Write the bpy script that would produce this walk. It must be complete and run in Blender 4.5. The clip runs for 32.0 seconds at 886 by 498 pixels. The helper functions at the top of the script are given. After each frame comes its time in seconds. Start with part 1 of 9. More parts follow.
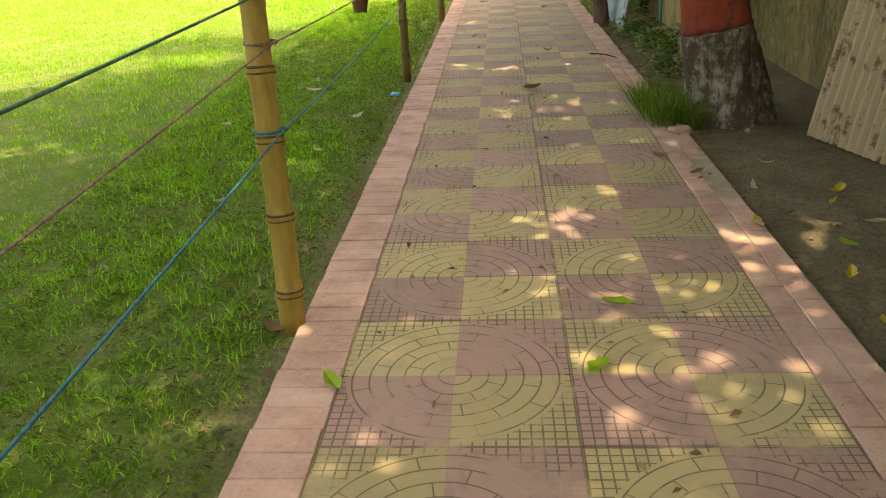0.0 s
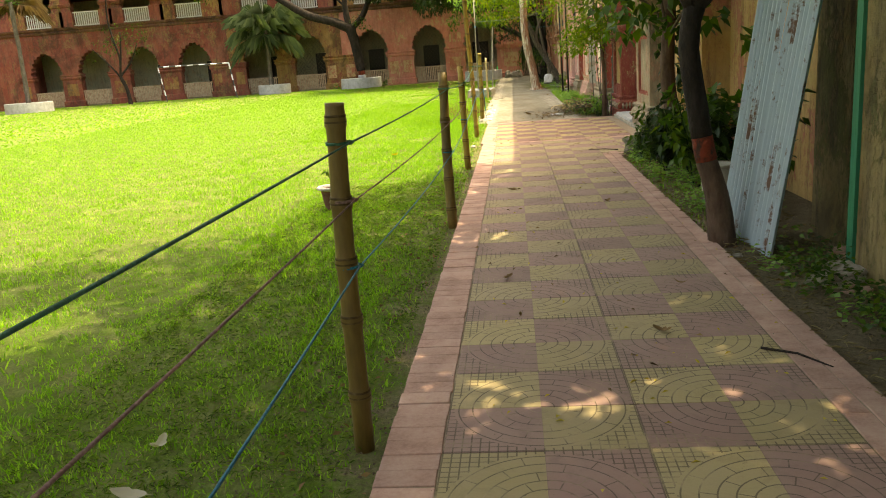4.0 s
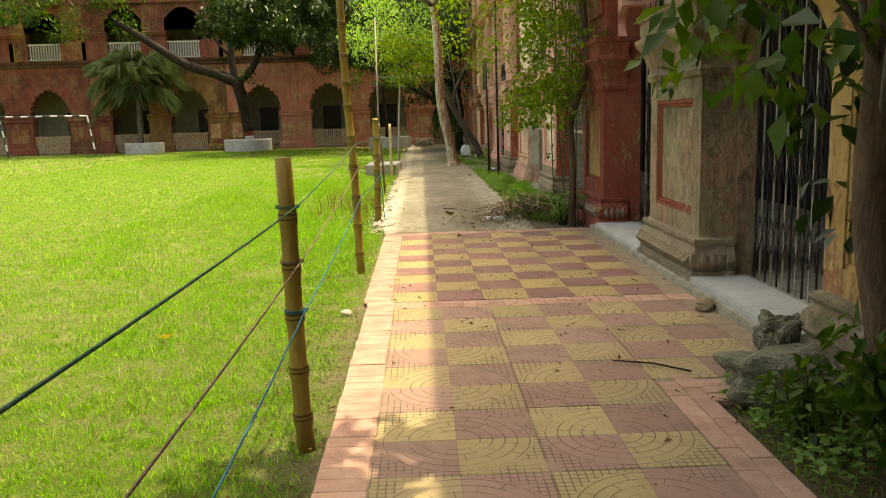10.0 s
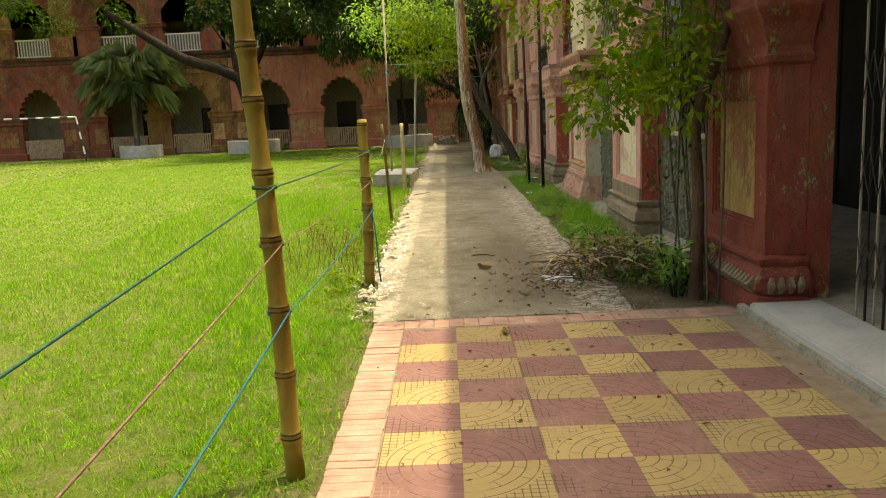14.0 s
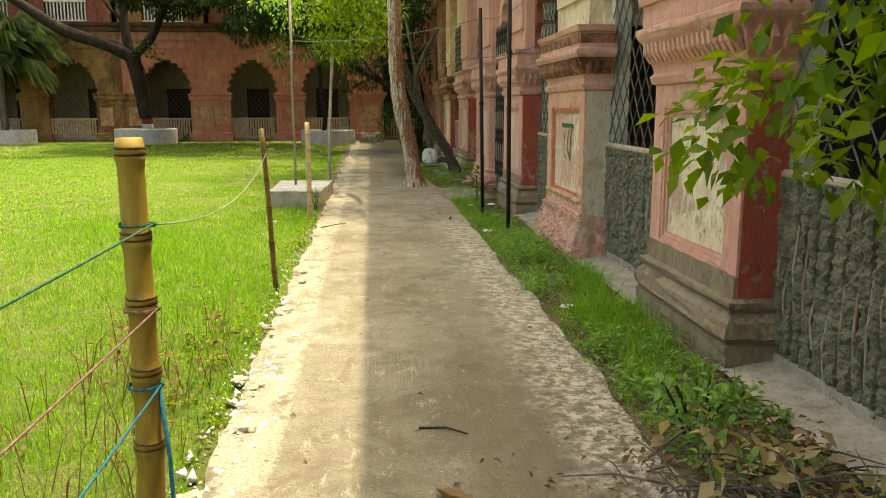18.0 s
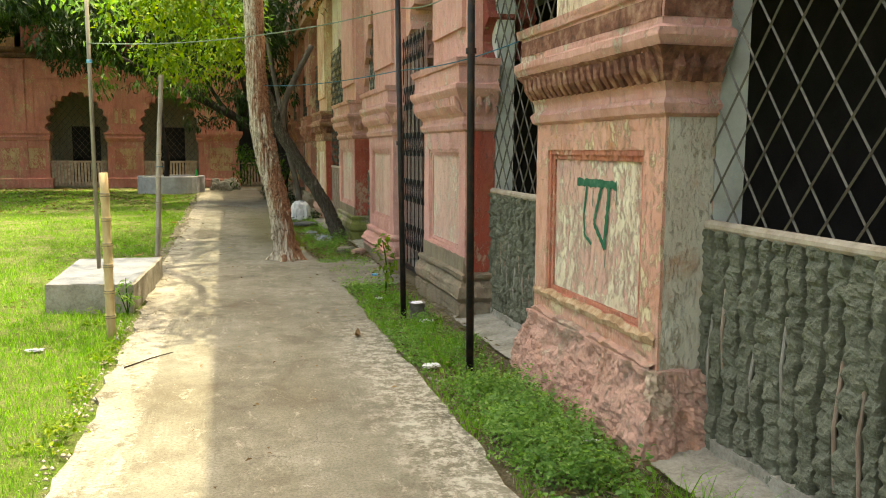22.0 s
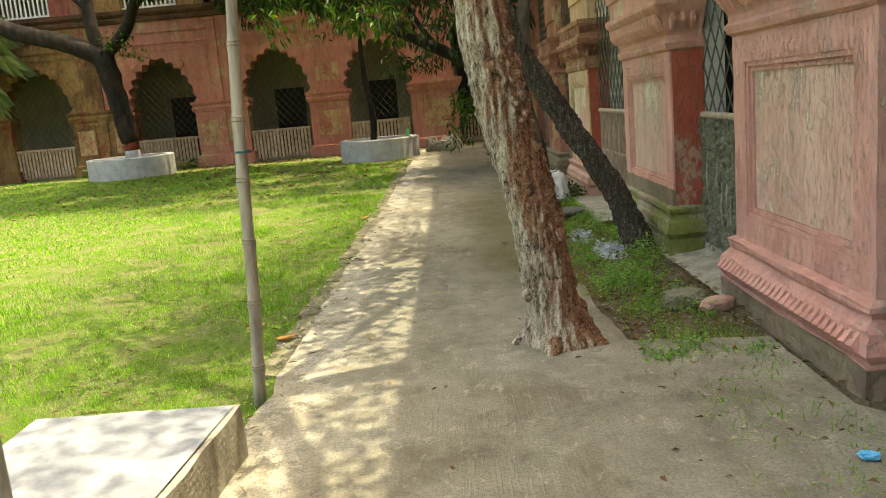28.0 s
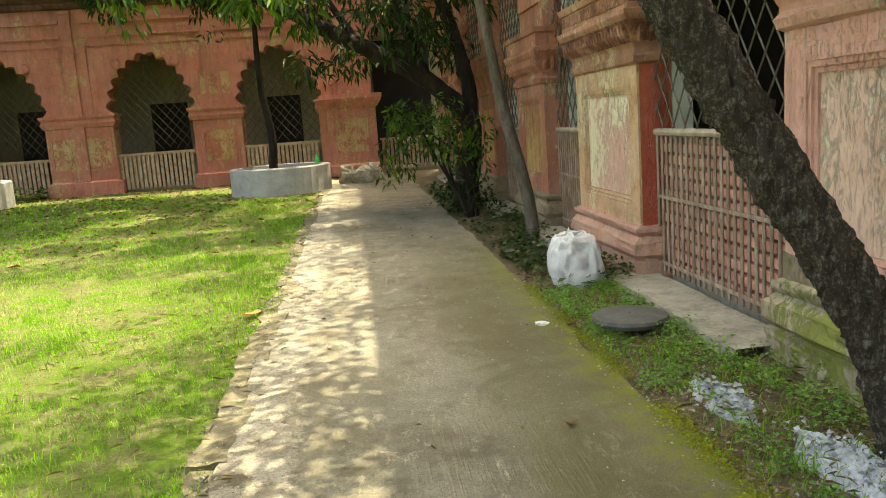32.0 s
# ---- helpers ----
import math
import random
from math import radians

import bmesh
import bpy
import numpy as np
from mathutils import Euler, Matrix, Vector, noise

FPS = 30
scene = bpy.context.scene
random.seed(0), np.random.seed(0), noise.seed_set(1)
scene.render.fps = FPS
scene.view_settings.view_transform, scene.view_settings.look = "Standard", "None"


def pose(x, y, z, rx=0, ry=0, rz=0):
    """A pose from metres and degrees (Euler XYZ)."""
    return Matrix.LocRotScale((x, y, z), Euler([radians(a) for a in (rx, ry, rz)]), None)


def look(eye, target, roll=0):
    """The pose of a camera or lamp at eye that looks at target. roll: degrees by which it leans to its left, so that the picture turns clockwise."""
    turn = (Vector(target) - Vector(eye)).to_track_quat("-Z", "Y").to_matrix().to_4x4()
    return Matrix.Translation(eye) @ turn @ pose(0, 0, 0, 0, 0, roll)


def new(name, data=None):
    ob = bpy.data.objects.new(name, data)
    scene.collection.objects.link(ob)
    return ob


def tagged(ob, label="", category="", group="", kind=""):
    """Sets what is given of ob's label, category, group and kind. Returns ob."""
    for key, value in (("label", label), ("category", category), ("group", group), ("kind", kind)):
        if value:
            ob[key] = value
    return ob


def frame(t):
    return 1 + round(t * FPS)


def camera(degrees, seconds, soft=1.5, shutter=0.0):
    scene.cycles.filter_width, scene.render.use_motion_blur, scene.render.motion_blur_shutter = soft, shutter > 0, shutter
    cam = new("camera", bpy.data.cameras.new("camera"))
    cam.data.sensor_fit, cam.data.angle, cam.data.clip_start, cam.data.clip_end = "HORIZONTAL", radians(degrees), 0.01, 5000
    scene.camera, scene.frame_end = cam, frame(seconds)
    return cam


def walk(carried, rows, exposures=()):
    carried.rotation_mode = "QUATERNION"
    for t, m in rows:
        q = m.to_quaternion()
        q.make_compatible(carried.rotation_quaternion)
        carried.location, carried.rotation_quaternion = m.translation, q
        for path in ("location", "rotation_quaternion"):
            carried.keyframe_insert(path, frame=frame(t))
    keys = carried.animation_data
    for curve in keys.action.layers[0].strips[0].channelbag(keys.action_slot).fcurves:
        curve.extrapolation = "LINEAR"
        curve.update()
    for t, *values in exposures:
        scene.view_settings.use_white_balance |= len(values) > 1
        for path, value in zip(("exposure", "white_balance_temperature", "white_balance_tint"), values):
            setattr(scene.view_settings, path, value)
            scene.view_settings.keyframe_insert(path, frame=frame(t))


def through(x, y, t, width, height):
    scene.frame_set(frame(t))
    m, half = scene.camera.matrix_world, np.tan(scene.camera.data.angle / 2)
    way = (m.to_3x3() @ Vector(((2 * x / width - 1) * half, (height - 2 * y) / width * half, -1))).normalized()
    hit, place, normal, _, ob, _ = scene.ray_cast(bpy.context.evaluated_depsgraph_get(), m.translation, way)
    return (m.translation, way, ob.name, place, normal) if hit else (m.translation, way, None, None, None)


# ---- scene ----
cam = camera(57.8, 32.0, soft=1.0)
PATH = [
    (0, (0.186, 0.002, 1.501), (0.029, 1.835, 0.716), -3.1),
    (0.5, (0.163, 0.585, 1.475), (0.023, 2.422, 0.696), -3.4),
    (1, (0.18, 1.223, 1.501), (0.041, 3.104, 0.836), -7.1),
    (1.5, (0.125, 1.761, 1.502), (-0.101, 3.638, 0.849), -4),
    (2, (0.033, 2.338, 1.511), (-0.135, 4.223, 0.866), -4.2),
    (2.5, (-0.026, 2.957, 1.519), (-0.227, 4.857, 0.929), -3.9),
    (3, (-0.107, 3.538, 1.541), (-0.364, 5.451, 1.019), -4.1),
    (3.5, (-0.076, 4.133, 1.525), (-0.293, 6.064, 1.052), -4.8),
    (5.5, (-0.038, 6.633, 1.445), (-0.159, 8.578, 0.995), -1.8),
    (6, (-0.06, 7.264, 1.455), (-0.198, 9.204, 0.991), -3.5),
    (6.5, (-0.102, 7.884, 1.473), (-0.33, 9.811, 0.987), -1.8),
    (7, (-0.183, 8.514, 1.508), (-0.384, 10.447, 1.037), -1.8),
    (7.5, (-0.206, 9.149, 1.499), (-0.384, 11.088, 1.042), -2),
    (8, (-0.267, 9.796, 1.484), (-0.421, 11.741, 1.041), -1),
    (8.5, (-0.246, 10.403, 1.489), (-0.319, 12.352, 1.046), -2.7),
    (9, (-0.196, 11.101, 1.505), (-0.229, 13.053, 1.072), -1.5),
    (9.5, (-0.178, 11.682, 1.531), (-0.152, 13.641, 1.127), -1.6),
    (10, (-0.124, 12.293, 1.558), (-0.08, 14.267, 1.238), -1.6),
    (10.5, (-0.13, 12.839, 1.558), (-0.103, 14.806, 1.196), -1.7),
    (11, (-0.159, 13.447, 1.582), (-0.125, 15.413, 1.217), -2),
    (11.5, (-0.135, 14.017, 1.564), (-0.199, 15.975, 1.161), -1.9),
    (12, (-0.132, 14.638, 1.567), (-0.189, 16.594, 1.155), -2.7),
    (12.5, (-0.051, 15.254, 1.568), (-0.047, 17.229, 1.251), -3.3),
    (13, (-0.002, 15.87, 1.571), (-0.063, 17.841, 1.235), -1.7),
    (13.5, (-0.037, 16.499, 1.593), (-0.055, 18.473, 1.268), -2.4),
    (15.5, (-0.044, 19.182, 1.672), (-0.083, 21.147, 1.305), -3.2),
    (16, (-0.016, 19.78, 1.691), (-0.006, 21.748, 1.337), -3.1),
    (16.5, (0.045, 20.381, 1.689), (0.126, 22.347, 1.332), -2.6),
    (17, (0.006, 20.962, 1.686), (0.1, 22.93, 1.341), -2.5),
    (17.5, (-0.007, 21.537, 1.692), (0.172, 23.502, 1.365), -3),
    (18, (-0.029, 22.156, 1.702), (0.145, 24.117, 1.351), -0.1),
    (18.5, (-0.05, 22.761, 1.724), (0.11, 24.721, 1.361), -0.5),
    (19, (-0.011, 23.45, 1.743), (0.227, 25.415, 1.455), -0.8),
    (19.5, (-0.019, 23.982, 1.702), (0.411, 25.911, 1.396), 0.9),
    (20, (0.009, 24.63, 1.69), (0.676, 26.487, 1.362), -0.9),
    (20.5, (0.034, 25.208, 1.713), (0.678, 27.063, 1.334), -0.8),
    (21, (0.01, 25.905, 1.705), (0.573, 27.795, 1.373), -1.1),
    (21.5, (0.026, 26.484, 1.684), (0.592, 28.381, 1.397), -1.9),
    (22, (0.037, 27.095, 1.678), (0.555, 29.011, 1.432), 0.3),
    (22.5, (0.074, 27.686, 1.675), (0.531, 29.612, 1.386), -1.2),
    (23, (0.153, 28.355, 1.649), (0.51, 30.297, 1.326), -0.4),
    (23.5, (0.171, 29.003, 1.638), (0.436, 30.954, 1.287), 0.2),
    (24, (0.228, 29.647, 1.632), (0.501, 31.594, 1.265), -1),
    (24.5, (0.241, 30.283, 1.607), (0.4, 32.225, 1.152), -1.8),
    (25, (0.209, 30.952, 1.579), (0.301, 32.894, 1.108), -5.1),
    (25.5, (0.251, 31.5, 1.54), (0.356, 33.46, 1.157), -1.7),
    (27.5, (0.393, 33.709, 1.595), (0.335, 35.667, 1.193), -5.5),
    (28, (0.324, 34.443, 1.601), (0.276, 36.409, 1.239), -5.1),
    (28.5, (0.252, 35.083, 1.574), (0.186, 37.044, 1.183), -3.8),
    (29, (0.15, 35.761, 1.586), (0.13, 37.722, 1.196), -4.1),
    (29.5, (0.051, 36.429, 1.583), (0.059, 38.394, 1.211), -4.1),
    (30, (-0.078, 37.086, 1.557), (-0.025, 39.06, 1.24), -3.8),
    (30.5, (-0.114, 37.624, 1.54), (-0.007, 39.596, 1.228), -4),
    (31, (-0.13, 38.266, 1.492), (-0.024, 40.232, 1.14), -2.1),
    (31.5, (-0.157, 38.832, 1.534), (0.035, 40.795, 1.203), -3.4),
    (32, (-0.133, 39.484, 1.511), (0.066, 41.448, 1.191), -4),
]
EXPOSURES = [(0.0, 3.0, 10500, 5), (2.0, 2.95, 10500, 5), (3.0, 2.5, 10500, 5), (3.5, 2.5, 10500, 5), (6.0, 2.64, 10300, 4), (7.0, 2.4, 10300, 4), (9.0, 2.2, 10300, 4), (12.0, 1.74, 10300, 4), (13.0, 1.78, 10300, 4), (16.0, 1.9, 10300, 3), (17.5, 2.15, 10000, 3), (19.0, 2.1, 9600, 3), (20.0, 2.32, 9200, 3), (21.5, 2.52, 9000, 3), (23.0, 2.55, 8900, 3), (25.0, 2.3, 8950, 3), (28.0, 2.6, 8900, 3), (30.0, 2.86, 8900, 3), (31.0, 2.97, 8900, 3), (32.0, 2.93, 8900, 3)]
walk(cam, [(t, look(eye, aim, roll)) for t, eye, aim, roll in PATH], EXPOSURES)

# ---- light ----
SUN_DIR = Vector((0.245, 0.13, 1.0)).normalized()
world = bpy.data.worlds.new("world")
scene.world = world
world.use_nodes = True
wn = world.node_tree.nodes
sky = wn.new("ShaderNodeTexSky")
sky.sky_type, sky.sun_disc = "NISHITA", False
sky.sun_elevation = math.asin(SUN_DIR.z)
sky.sun_rotation = math.atan2(SUN_DIR.x, SUN_DIR.y)
sky.air_density, sky.dust_density, sky.ozone_density = 1.0, 5.0, 0.6
wn["Background"].inputs[1].default_value = 0.15
world.node_tree.links.new(sky.outputs[0], wn["Background"].inputs[0])
sun_data = bpy.data.lights.new("sun", "SUN")
sun_data.energy, sun_data.angle, sun_data.color = 1.75, radians(0.5), (1.0, 0.95, 0.86)
sun = new("sun", sun_data)
sun.matrix_world = look(SUN_DIR * 60, (0, 0, 0))


# ---- materials ----
def nodes_of(name):
    m = bpy.data.materials.new(name)
    m.use_nodes = True
    n, l = m.node_tree.nodes, m.node_tree.links
    return m, n, l, n["Principled BSDF"]


def ramp(n, stops):
    r = n.new("ShaderNodeValToRGB")
    e = r.color_ramp.elements
    e[0].position, e[0].color = stops[0][0], (*stops[0][1], 1)
    e[1].position, e[1].color = stops[-1][0], (*stops[-1][1], 1)
    for p, c in stops[1:-1]:
        x = e.new(p)
        x.color = (*c, 1)
    return r


def noise_tex(n, l, coord, scale, detail=6, rough=0.6, stretch=None, dist=0.0):
    t = n.new("ShaderNodeTexNoise")
    t.inputs["Scale"].default_value, t.inputs["Detail"].default_value, t.inputs["Roughness"].default_value = scale, detail, rough
    t.inputs["Distortion"].default_value = dist
    if stretch:
        mp = n.new("ShaderNodeMapping")
        mp.inputs["Scale"].default_value = stretch
        l.new(coord, mp.inputs[0])
        coord = mp.outputs[0]
    l.new(coord, t.inputs["Vector"])
    return t.outputs["Fac"]


def mix(n, l, fac, a, b, mode="MIX"):
    x = n.new("ShaderNodeMix")
    x.data_type, x.blend_type = "RGBA", mode
    for sock, v in ((x.inputs[0], fac), (x.inputs[6], a), (x.inputs[7], b)):
        if hasattr(v, "is_linked"):
            l.new(v, sock)
        elif isinstance(v, (int, float)):
            sock.default_value = v
        else:
            sock.default_value = (*v, 1)
    return x.outputs[2]


def calc(n, l, op, a, b=0.0, c=0.0):
    x = n.new("ShaderNodeMath")
    x.operation = op
    for sock, v in zip(x.inputs, (a, b, c)):
        if hasattr(v, "is_linked"):
            l.new(v, sock)
        else:
            sock.default_value = v
    return x.outputs[0]


def bumped(n, l, shader, height, strength=0.4, dist=0.02):
    b = n.new("ShaderNodeBump")
    b.inputs["Strength"].default_value, b.inputs["Distance"].default_value = strength, dist
    l.new(height, b.inputs["Height"])
    l.new(b.outputs[0], shader.inputs["Normal"])


def coords(n, which="Object"):
    return n.new("ShaderNodeTexCoord").outputs[which]


def place_of(n):
    return n.new("ShaderNodeNewGeometry").outputs["Position"]


def plain(name, colours, scale=3.0, rough=0.8, metal=0.0, bump=0.3, bump_dist=0.01, fine=40.0, stretch=None, spec=0.2, vary=0.0):
    """Two scales of noise between three colours, with fine relief."""
    m, n, l, s = nodes_of(name)
    p = place_of(n)
    big = noise_tex(n, l, p, scale, 8, 0.65, stretch)
    small = noise_tex(n, l, p, fine, 4, 0.6, stretch)
    r = ramp(n, [(0.3, colours[0]), (0.5, colours[1]), (0.7, colours[2])])
    l.new(calc(n, l, "ADD", calc(n, l, "MULTIPLY", big, 0.75), calc(n, l, "MULTIPLY", small, 0.25)), r.inputs[0])
    col = r.outputs[0]
    if vary:
        info = n.new("ShaderNodeObjectInfo")
        hsv = n.new("ShaderNodeHueSaturation")
        l.new(calc(n, l, "ADD", calc(n, l, "MULTIPLY", info.outputs["Random"], vary), 1 - vary / 2), hsv.inputs["Value"])
        l.new(col, hsv.inputs["Color"])
        col = hsv.outputs[0]
    l.new(col, s.inputs["Base Color"])
    s.inputs["Roughness"].default_value, s.inputs["Metallic"].default_value = rough, metal
    s.inputs["Specular IOR Level"].default_value = spec
    bumped(n, l, s, calc(n, l, "ADD", big, small), bump, bump_dist)
    return m


def leafy(name, dark, mid, light, gloss=0.45, through=0.35):
    """Foliage: a hue of its own for each leaf, and light that comes through."""
    m, n, l, s = nodes_of(name)
    g = n.new("ShaderNodeNewGeometry")
    r = ramp(n, [(0.0, dark), (0.55, mid), (1.0, light)])
    l.new(g.outputs["Random Per Island"], r.inputs[0])
    nz = noise_tex(n, l, g.outputs["Position"], 1.2, 3)
    col = mix(n, l, calc(n, l, "MULTIPLY", nz, 0.6), r.outputs[0], dark)
    l.new(col, s.inputs["Base Color"])
    s.inputs["Roughness"].default_value = gloss
    s.inputs["Specular IOR Level"].default_value = 0.18
    tr = n.new("ShaderNodeBsdfTranslucent")
    l.new(mix(n, l, 1.0, col, (1.5, 1.6, 0.5), "MULTIPLY"), tr.inputs[0])
    ms = n.new("ShaderNodeMixShader")
    ms.inputs[0].default_value = through
    l.new(s.outputs[0], ms.inputs[1])
    l.new(tr.outputs[0], ms.inputs[2])
    l.new(ms.outputs[0], n["Material Output"].inputs[0])
    return m


# ---- mesh helpers ----
def tidy(bm):
    bmesh.ops.recalc_face_normals(bm, faces=bm.faces)


def part(name, bm, material, parent=None, label="", smooth=False):
    me = bpy.data.meshes.new(name)
    bm.to_mesh(me)
    bm.free()
    if smooth:
        for p in me.polygons:
            p.use_smooth = True
    for m in material if isinstance(material, (list, tuple)) else (material,):
        me.materials.append(m)
    ob = new(name, me)
    if parent:
        ob.parent = parent
    if label:
        ob["label"] = label
    return ob


def shared(name, me, m, parent):
    ob = new(name, me)
    ob.parent = parent
    ob.matrix_basis = m
    return ob


def thing(name, m, label="", category="", group="", kind=""):
    ob = new(name)
    ob.empty_display_size = 0.2
    ob.matrix_basis = m if isinstance(m, Matrix) else Matrix.Translation(m)
    return tagged(ob, label, category, group, kind)


def raw(name, verts, faces, material, parent=None, smooth=False, label=""):
    me = bpy.data.meshes.new(name)
    if isinstance(verts, np.ndarray):
        nv, nf, k = len(verts), len(faces), faces.shape[1]
        me.vertices.add(nv)
        me.vertices.foreach_set("co", verts.astype(np.float32).ravel())
        me.loops.add(nf * k)
        me.loops.foreach_set("vertex_index", faces.astype(np.int32).ravel())
        me.polygons.add(nf)
        me.polygons.foreach_set("loop_start", np.arange(0, nf * k, k, dtype=np.int32))
        if smooth:
            me.polygons.foreach_set("use_smooth", np.ones(nf, dtype=bool))
        me.update(calc_edges=True)
    else:
        me.from_pydata(verts, [], faces)
    me.materials.append(material)
    ob = new(name, me)
    if parent:
        ob.parent = parent
    if label:
        ob["label"] = label
    return ob


def box(bm, x0, x1, y0, y1, z0, z1, m=None):
    v = [bm.verts.new((x, y, z)) for z in (z0, z1) for y in (y0, y1) for x in (x0, x1)]
    for f in ((0, 2, 3, 1), (4, 5, 7, 6), (0, 1, 5, 4), (2, 6, 7, 3), (0, 4, 6, 2), (1, 3, 7, 5)):
        bm.faces.new([v[i] for i in f])
    if m:
        for x in v:
            x.co = m @ x.co
    return v


def boxed(x0, x1, y0, y1, z0, z1, bevel=0.0):
    bm = bmesh.new()
    box(bm, x0, x1, y0, y1, z0, z1)
    if bevel:
        bmesh.ops.bevel(bm, geom=bm.edges[:], offset=bevel, segments=2, affect="EDGES")
    return bm


def tube(bm, pts, radii, n=8, wob=0.0, seed=0, caps=True):
    """A tapered round bar along points."""
    rnd = random.Random(seed)
    pts = [Vector(p) for p in pts]
    rings = []
    side = Vector((1, 0, 0.01))
    for i, p in enumerate(pts):
        d = (pts[min(i + 1, len(pts) - 1)] - pts[max(i - 1, 0)]).normalized()
        a = d.cross(side)
        if a.length < 0.1:
            a = d.cross(Vector((0, 1, 0)))
        a.normalize()
        b = d.cross(a)
        r = radii[i] if isinstance(radii, (list, tuple)) else radii
        ring = []
        for k in range(n):
            t = 2 * math.pi * k / n
            q = r * (1 + wob * (rnd.random() - 0.5) * 2)
            ring.append(bm.verts.new(p + a * (q * math.cos(t)) + b * (q * math.sin(t))))
        rings.append(ring)
    for r0, r1 in zip(rings, rings[1:]):
        for k in range(n):
            bm.faces.new((r0[k], r0[(k + 1) % n], r1[(k + 1) % n], r1[k]))
    if caps:
        bm.faces.new(rings[0][::-1])
        bm.faces.new(rings[-1])
    return rings


def lathe(bm, prof, n=20, centre=(0, 0, 0)):
    rings = [[bm.verts.new((centre[0] + r * math.cos(2 * math.pi * k / n), centre[1] + r * math.sin(2 * math.pi * k / n), centre[2] + z)) for k in range(n)] for r, z in prof]
    for r0, r1 in zip(rings, rings[1:]):
        for k in range(n):
            bm.faces.new((r0[k], r0[(k + 1) % n], r1[(k + 1) % n], r1[k]))
    return rings


def grid_mesh(fn, us, vs):
    """Vertices and faces of a sheet fn(u, v)."""
    verts = [fn(u, v) for v in vs for u in us]
    w = len(us)
    faces = [(j * w + i, j * w + i + 1, (j + 1) * w + i + 1, (j + 1) * w + i) for j in range(len(vs) - 1) for i in range(w - 1)]
    return verts, faces


# ---- surfaces of the place ----
def plaster(name, base, peel, under, amount=0.5, streak=0.5, scale=1.0, scratch=0.5, rust=0.35, mould=0.0):
    """Old limewash: faded coats that peel to older ones, scratches, rust stains, soot that runs down."""
    m, n, l, s = nodes_of(name)
    p = place_of(n)
    big = noise_tex(n, l, p, 1.9 * scale, 7, 0.62, (1, 1, 0.7))
    mid = noise_tex(n, l, p, 19.0 * scale, 10, 0.78, (1, 1, 0.58), 0.5)
    fine = noise_tex(n, l, p, 45.0, 5, 0.7)
    run = noise_tex(n, l, p, 7.0, 8, 0.72, (1, 1, 0.12))
    tone = ramp(n, [(0.3, tuple(c * 0.76 for c in base)), (0.5, base), (0.72, tuple(min(1, c * 1.15 + 0.04) for c in base))])
    l.new(calc(n, l, "ADD", calc(n, l, "MULTIPLY", big, 0.55), calc(n, l, "MULTIPLY", noise_tex(n, l, p, 9.0, 9, 0.75), 0.45)), tone.inputs[0])
    wide = ramp(n, [(0.44, (0, 0, 0)), (0.60, (1, 1, 1))])
    l.new(noise_tex(n, l, p, 1.5, 9, 0.7, (1, 1, 0.6), 0.5), wide.inputs[0])
    c = mix(n, l, calc(n, l, "MULTIPLY", wide.outputs[0], 0.28), tone.outputs[0], tuple(x * y for x, y in zip(base, (0.72, 0.45, 0.42))))
    # chalky faded bloom
    bloom = ramp(n, [(0.48, (0, 0, 0)), (0.66, (1, 1, 1))])
    l.new(noise_tex(n, l, p, 2.6 * scale, 9, 0.74, (1, 1, 0.4), 0.4), bloom.inputs[0])
    c = mix(n, l, calc(n, l, "MULTIPLY", bloom.outputs[0], 0.4), c, tuple(min(1, x * 0.9 + y) for x, y in zip(base, (0.14, 0.12, 0.085))))
    stain = ramp(n, [(0.54, (0, 0, 0)), (0.70, (1, 1, 1))])
    l.new(noise_tex(n, l, p, 2.1, 8, 0.7, (1.2, 1.2, 0.8), 0.5), stain.inputs[0])
    c = mix(n, l, calc(n, l, "MULTIPLY", stain.outputs[0], rust), c, (0.36, 0.13, 0.035))
    lift = calc(n, l, "ADD", calc(n, l, "MULTIPLY", mid, 0.5), calc(n, l, "MULTIPLY", big, 0.5))
    t0 = 0.60 - 0.16 * amount
    rim = ramp(n, [(t0 - 0.025, (0, 0, 0)), (t0 - 0.004, (1, 1, 1))])
    l.new(lift, rim.inputs[0])
    c = mix(n, l, calc(n, l, "MULTIPLY", rim.outputs[0], 0.28), c, tuple(x * 0.5 for x in base))
    edge = ramp(n, [(t0 - 0.01, (0, 0, 0)), (t0 + 0.022, (1, 1, 1))])
    l.new(lift, edge.inputs[0])
    c = mix(n, l, edge.outputs[0], c, mix(n, l, noise_tex(n, l, p, 12.0, 8, 0.7), tuple(x * 0.62 for x in peel), tuple(min(1, x * 1.22) for x in peel)))
    bare = ramp(n, [(0.61, (0, 0, 0)), (0.69, (1, 1, 1))])
    l.new(noise_tex(n, l, p, 3.4 * scale, 10, 0.74, (1, 1, 0.7)), bare.inputs[0])
    c = mix(n, l, bare.outputs[0], c, under)
    nick = ramp(n, [(0.555, (0, 0, 0)), (0.60, (1, 1, 1))])
    l.new(noise_tex(n, l, p, 44.0, 9, 0.8, (1, 1, 0.30), 0.4), nick.inputs[0])
    c = mix(n, l, calc(n, l, "MULTIPLY", nick.outputs[0], scratch * 0.75), c, tuple(min(1, x * 0.95 + 0.03) for x in peel))
    soot = ramp(n, [(0.60, (0, 0, 0)), (0.67, (1, 1, 1))])
    l.new(noise_tex(n, l, p, 17.0, 9, 0.78, (1, 1, 0.5)), soot.inputs[0])
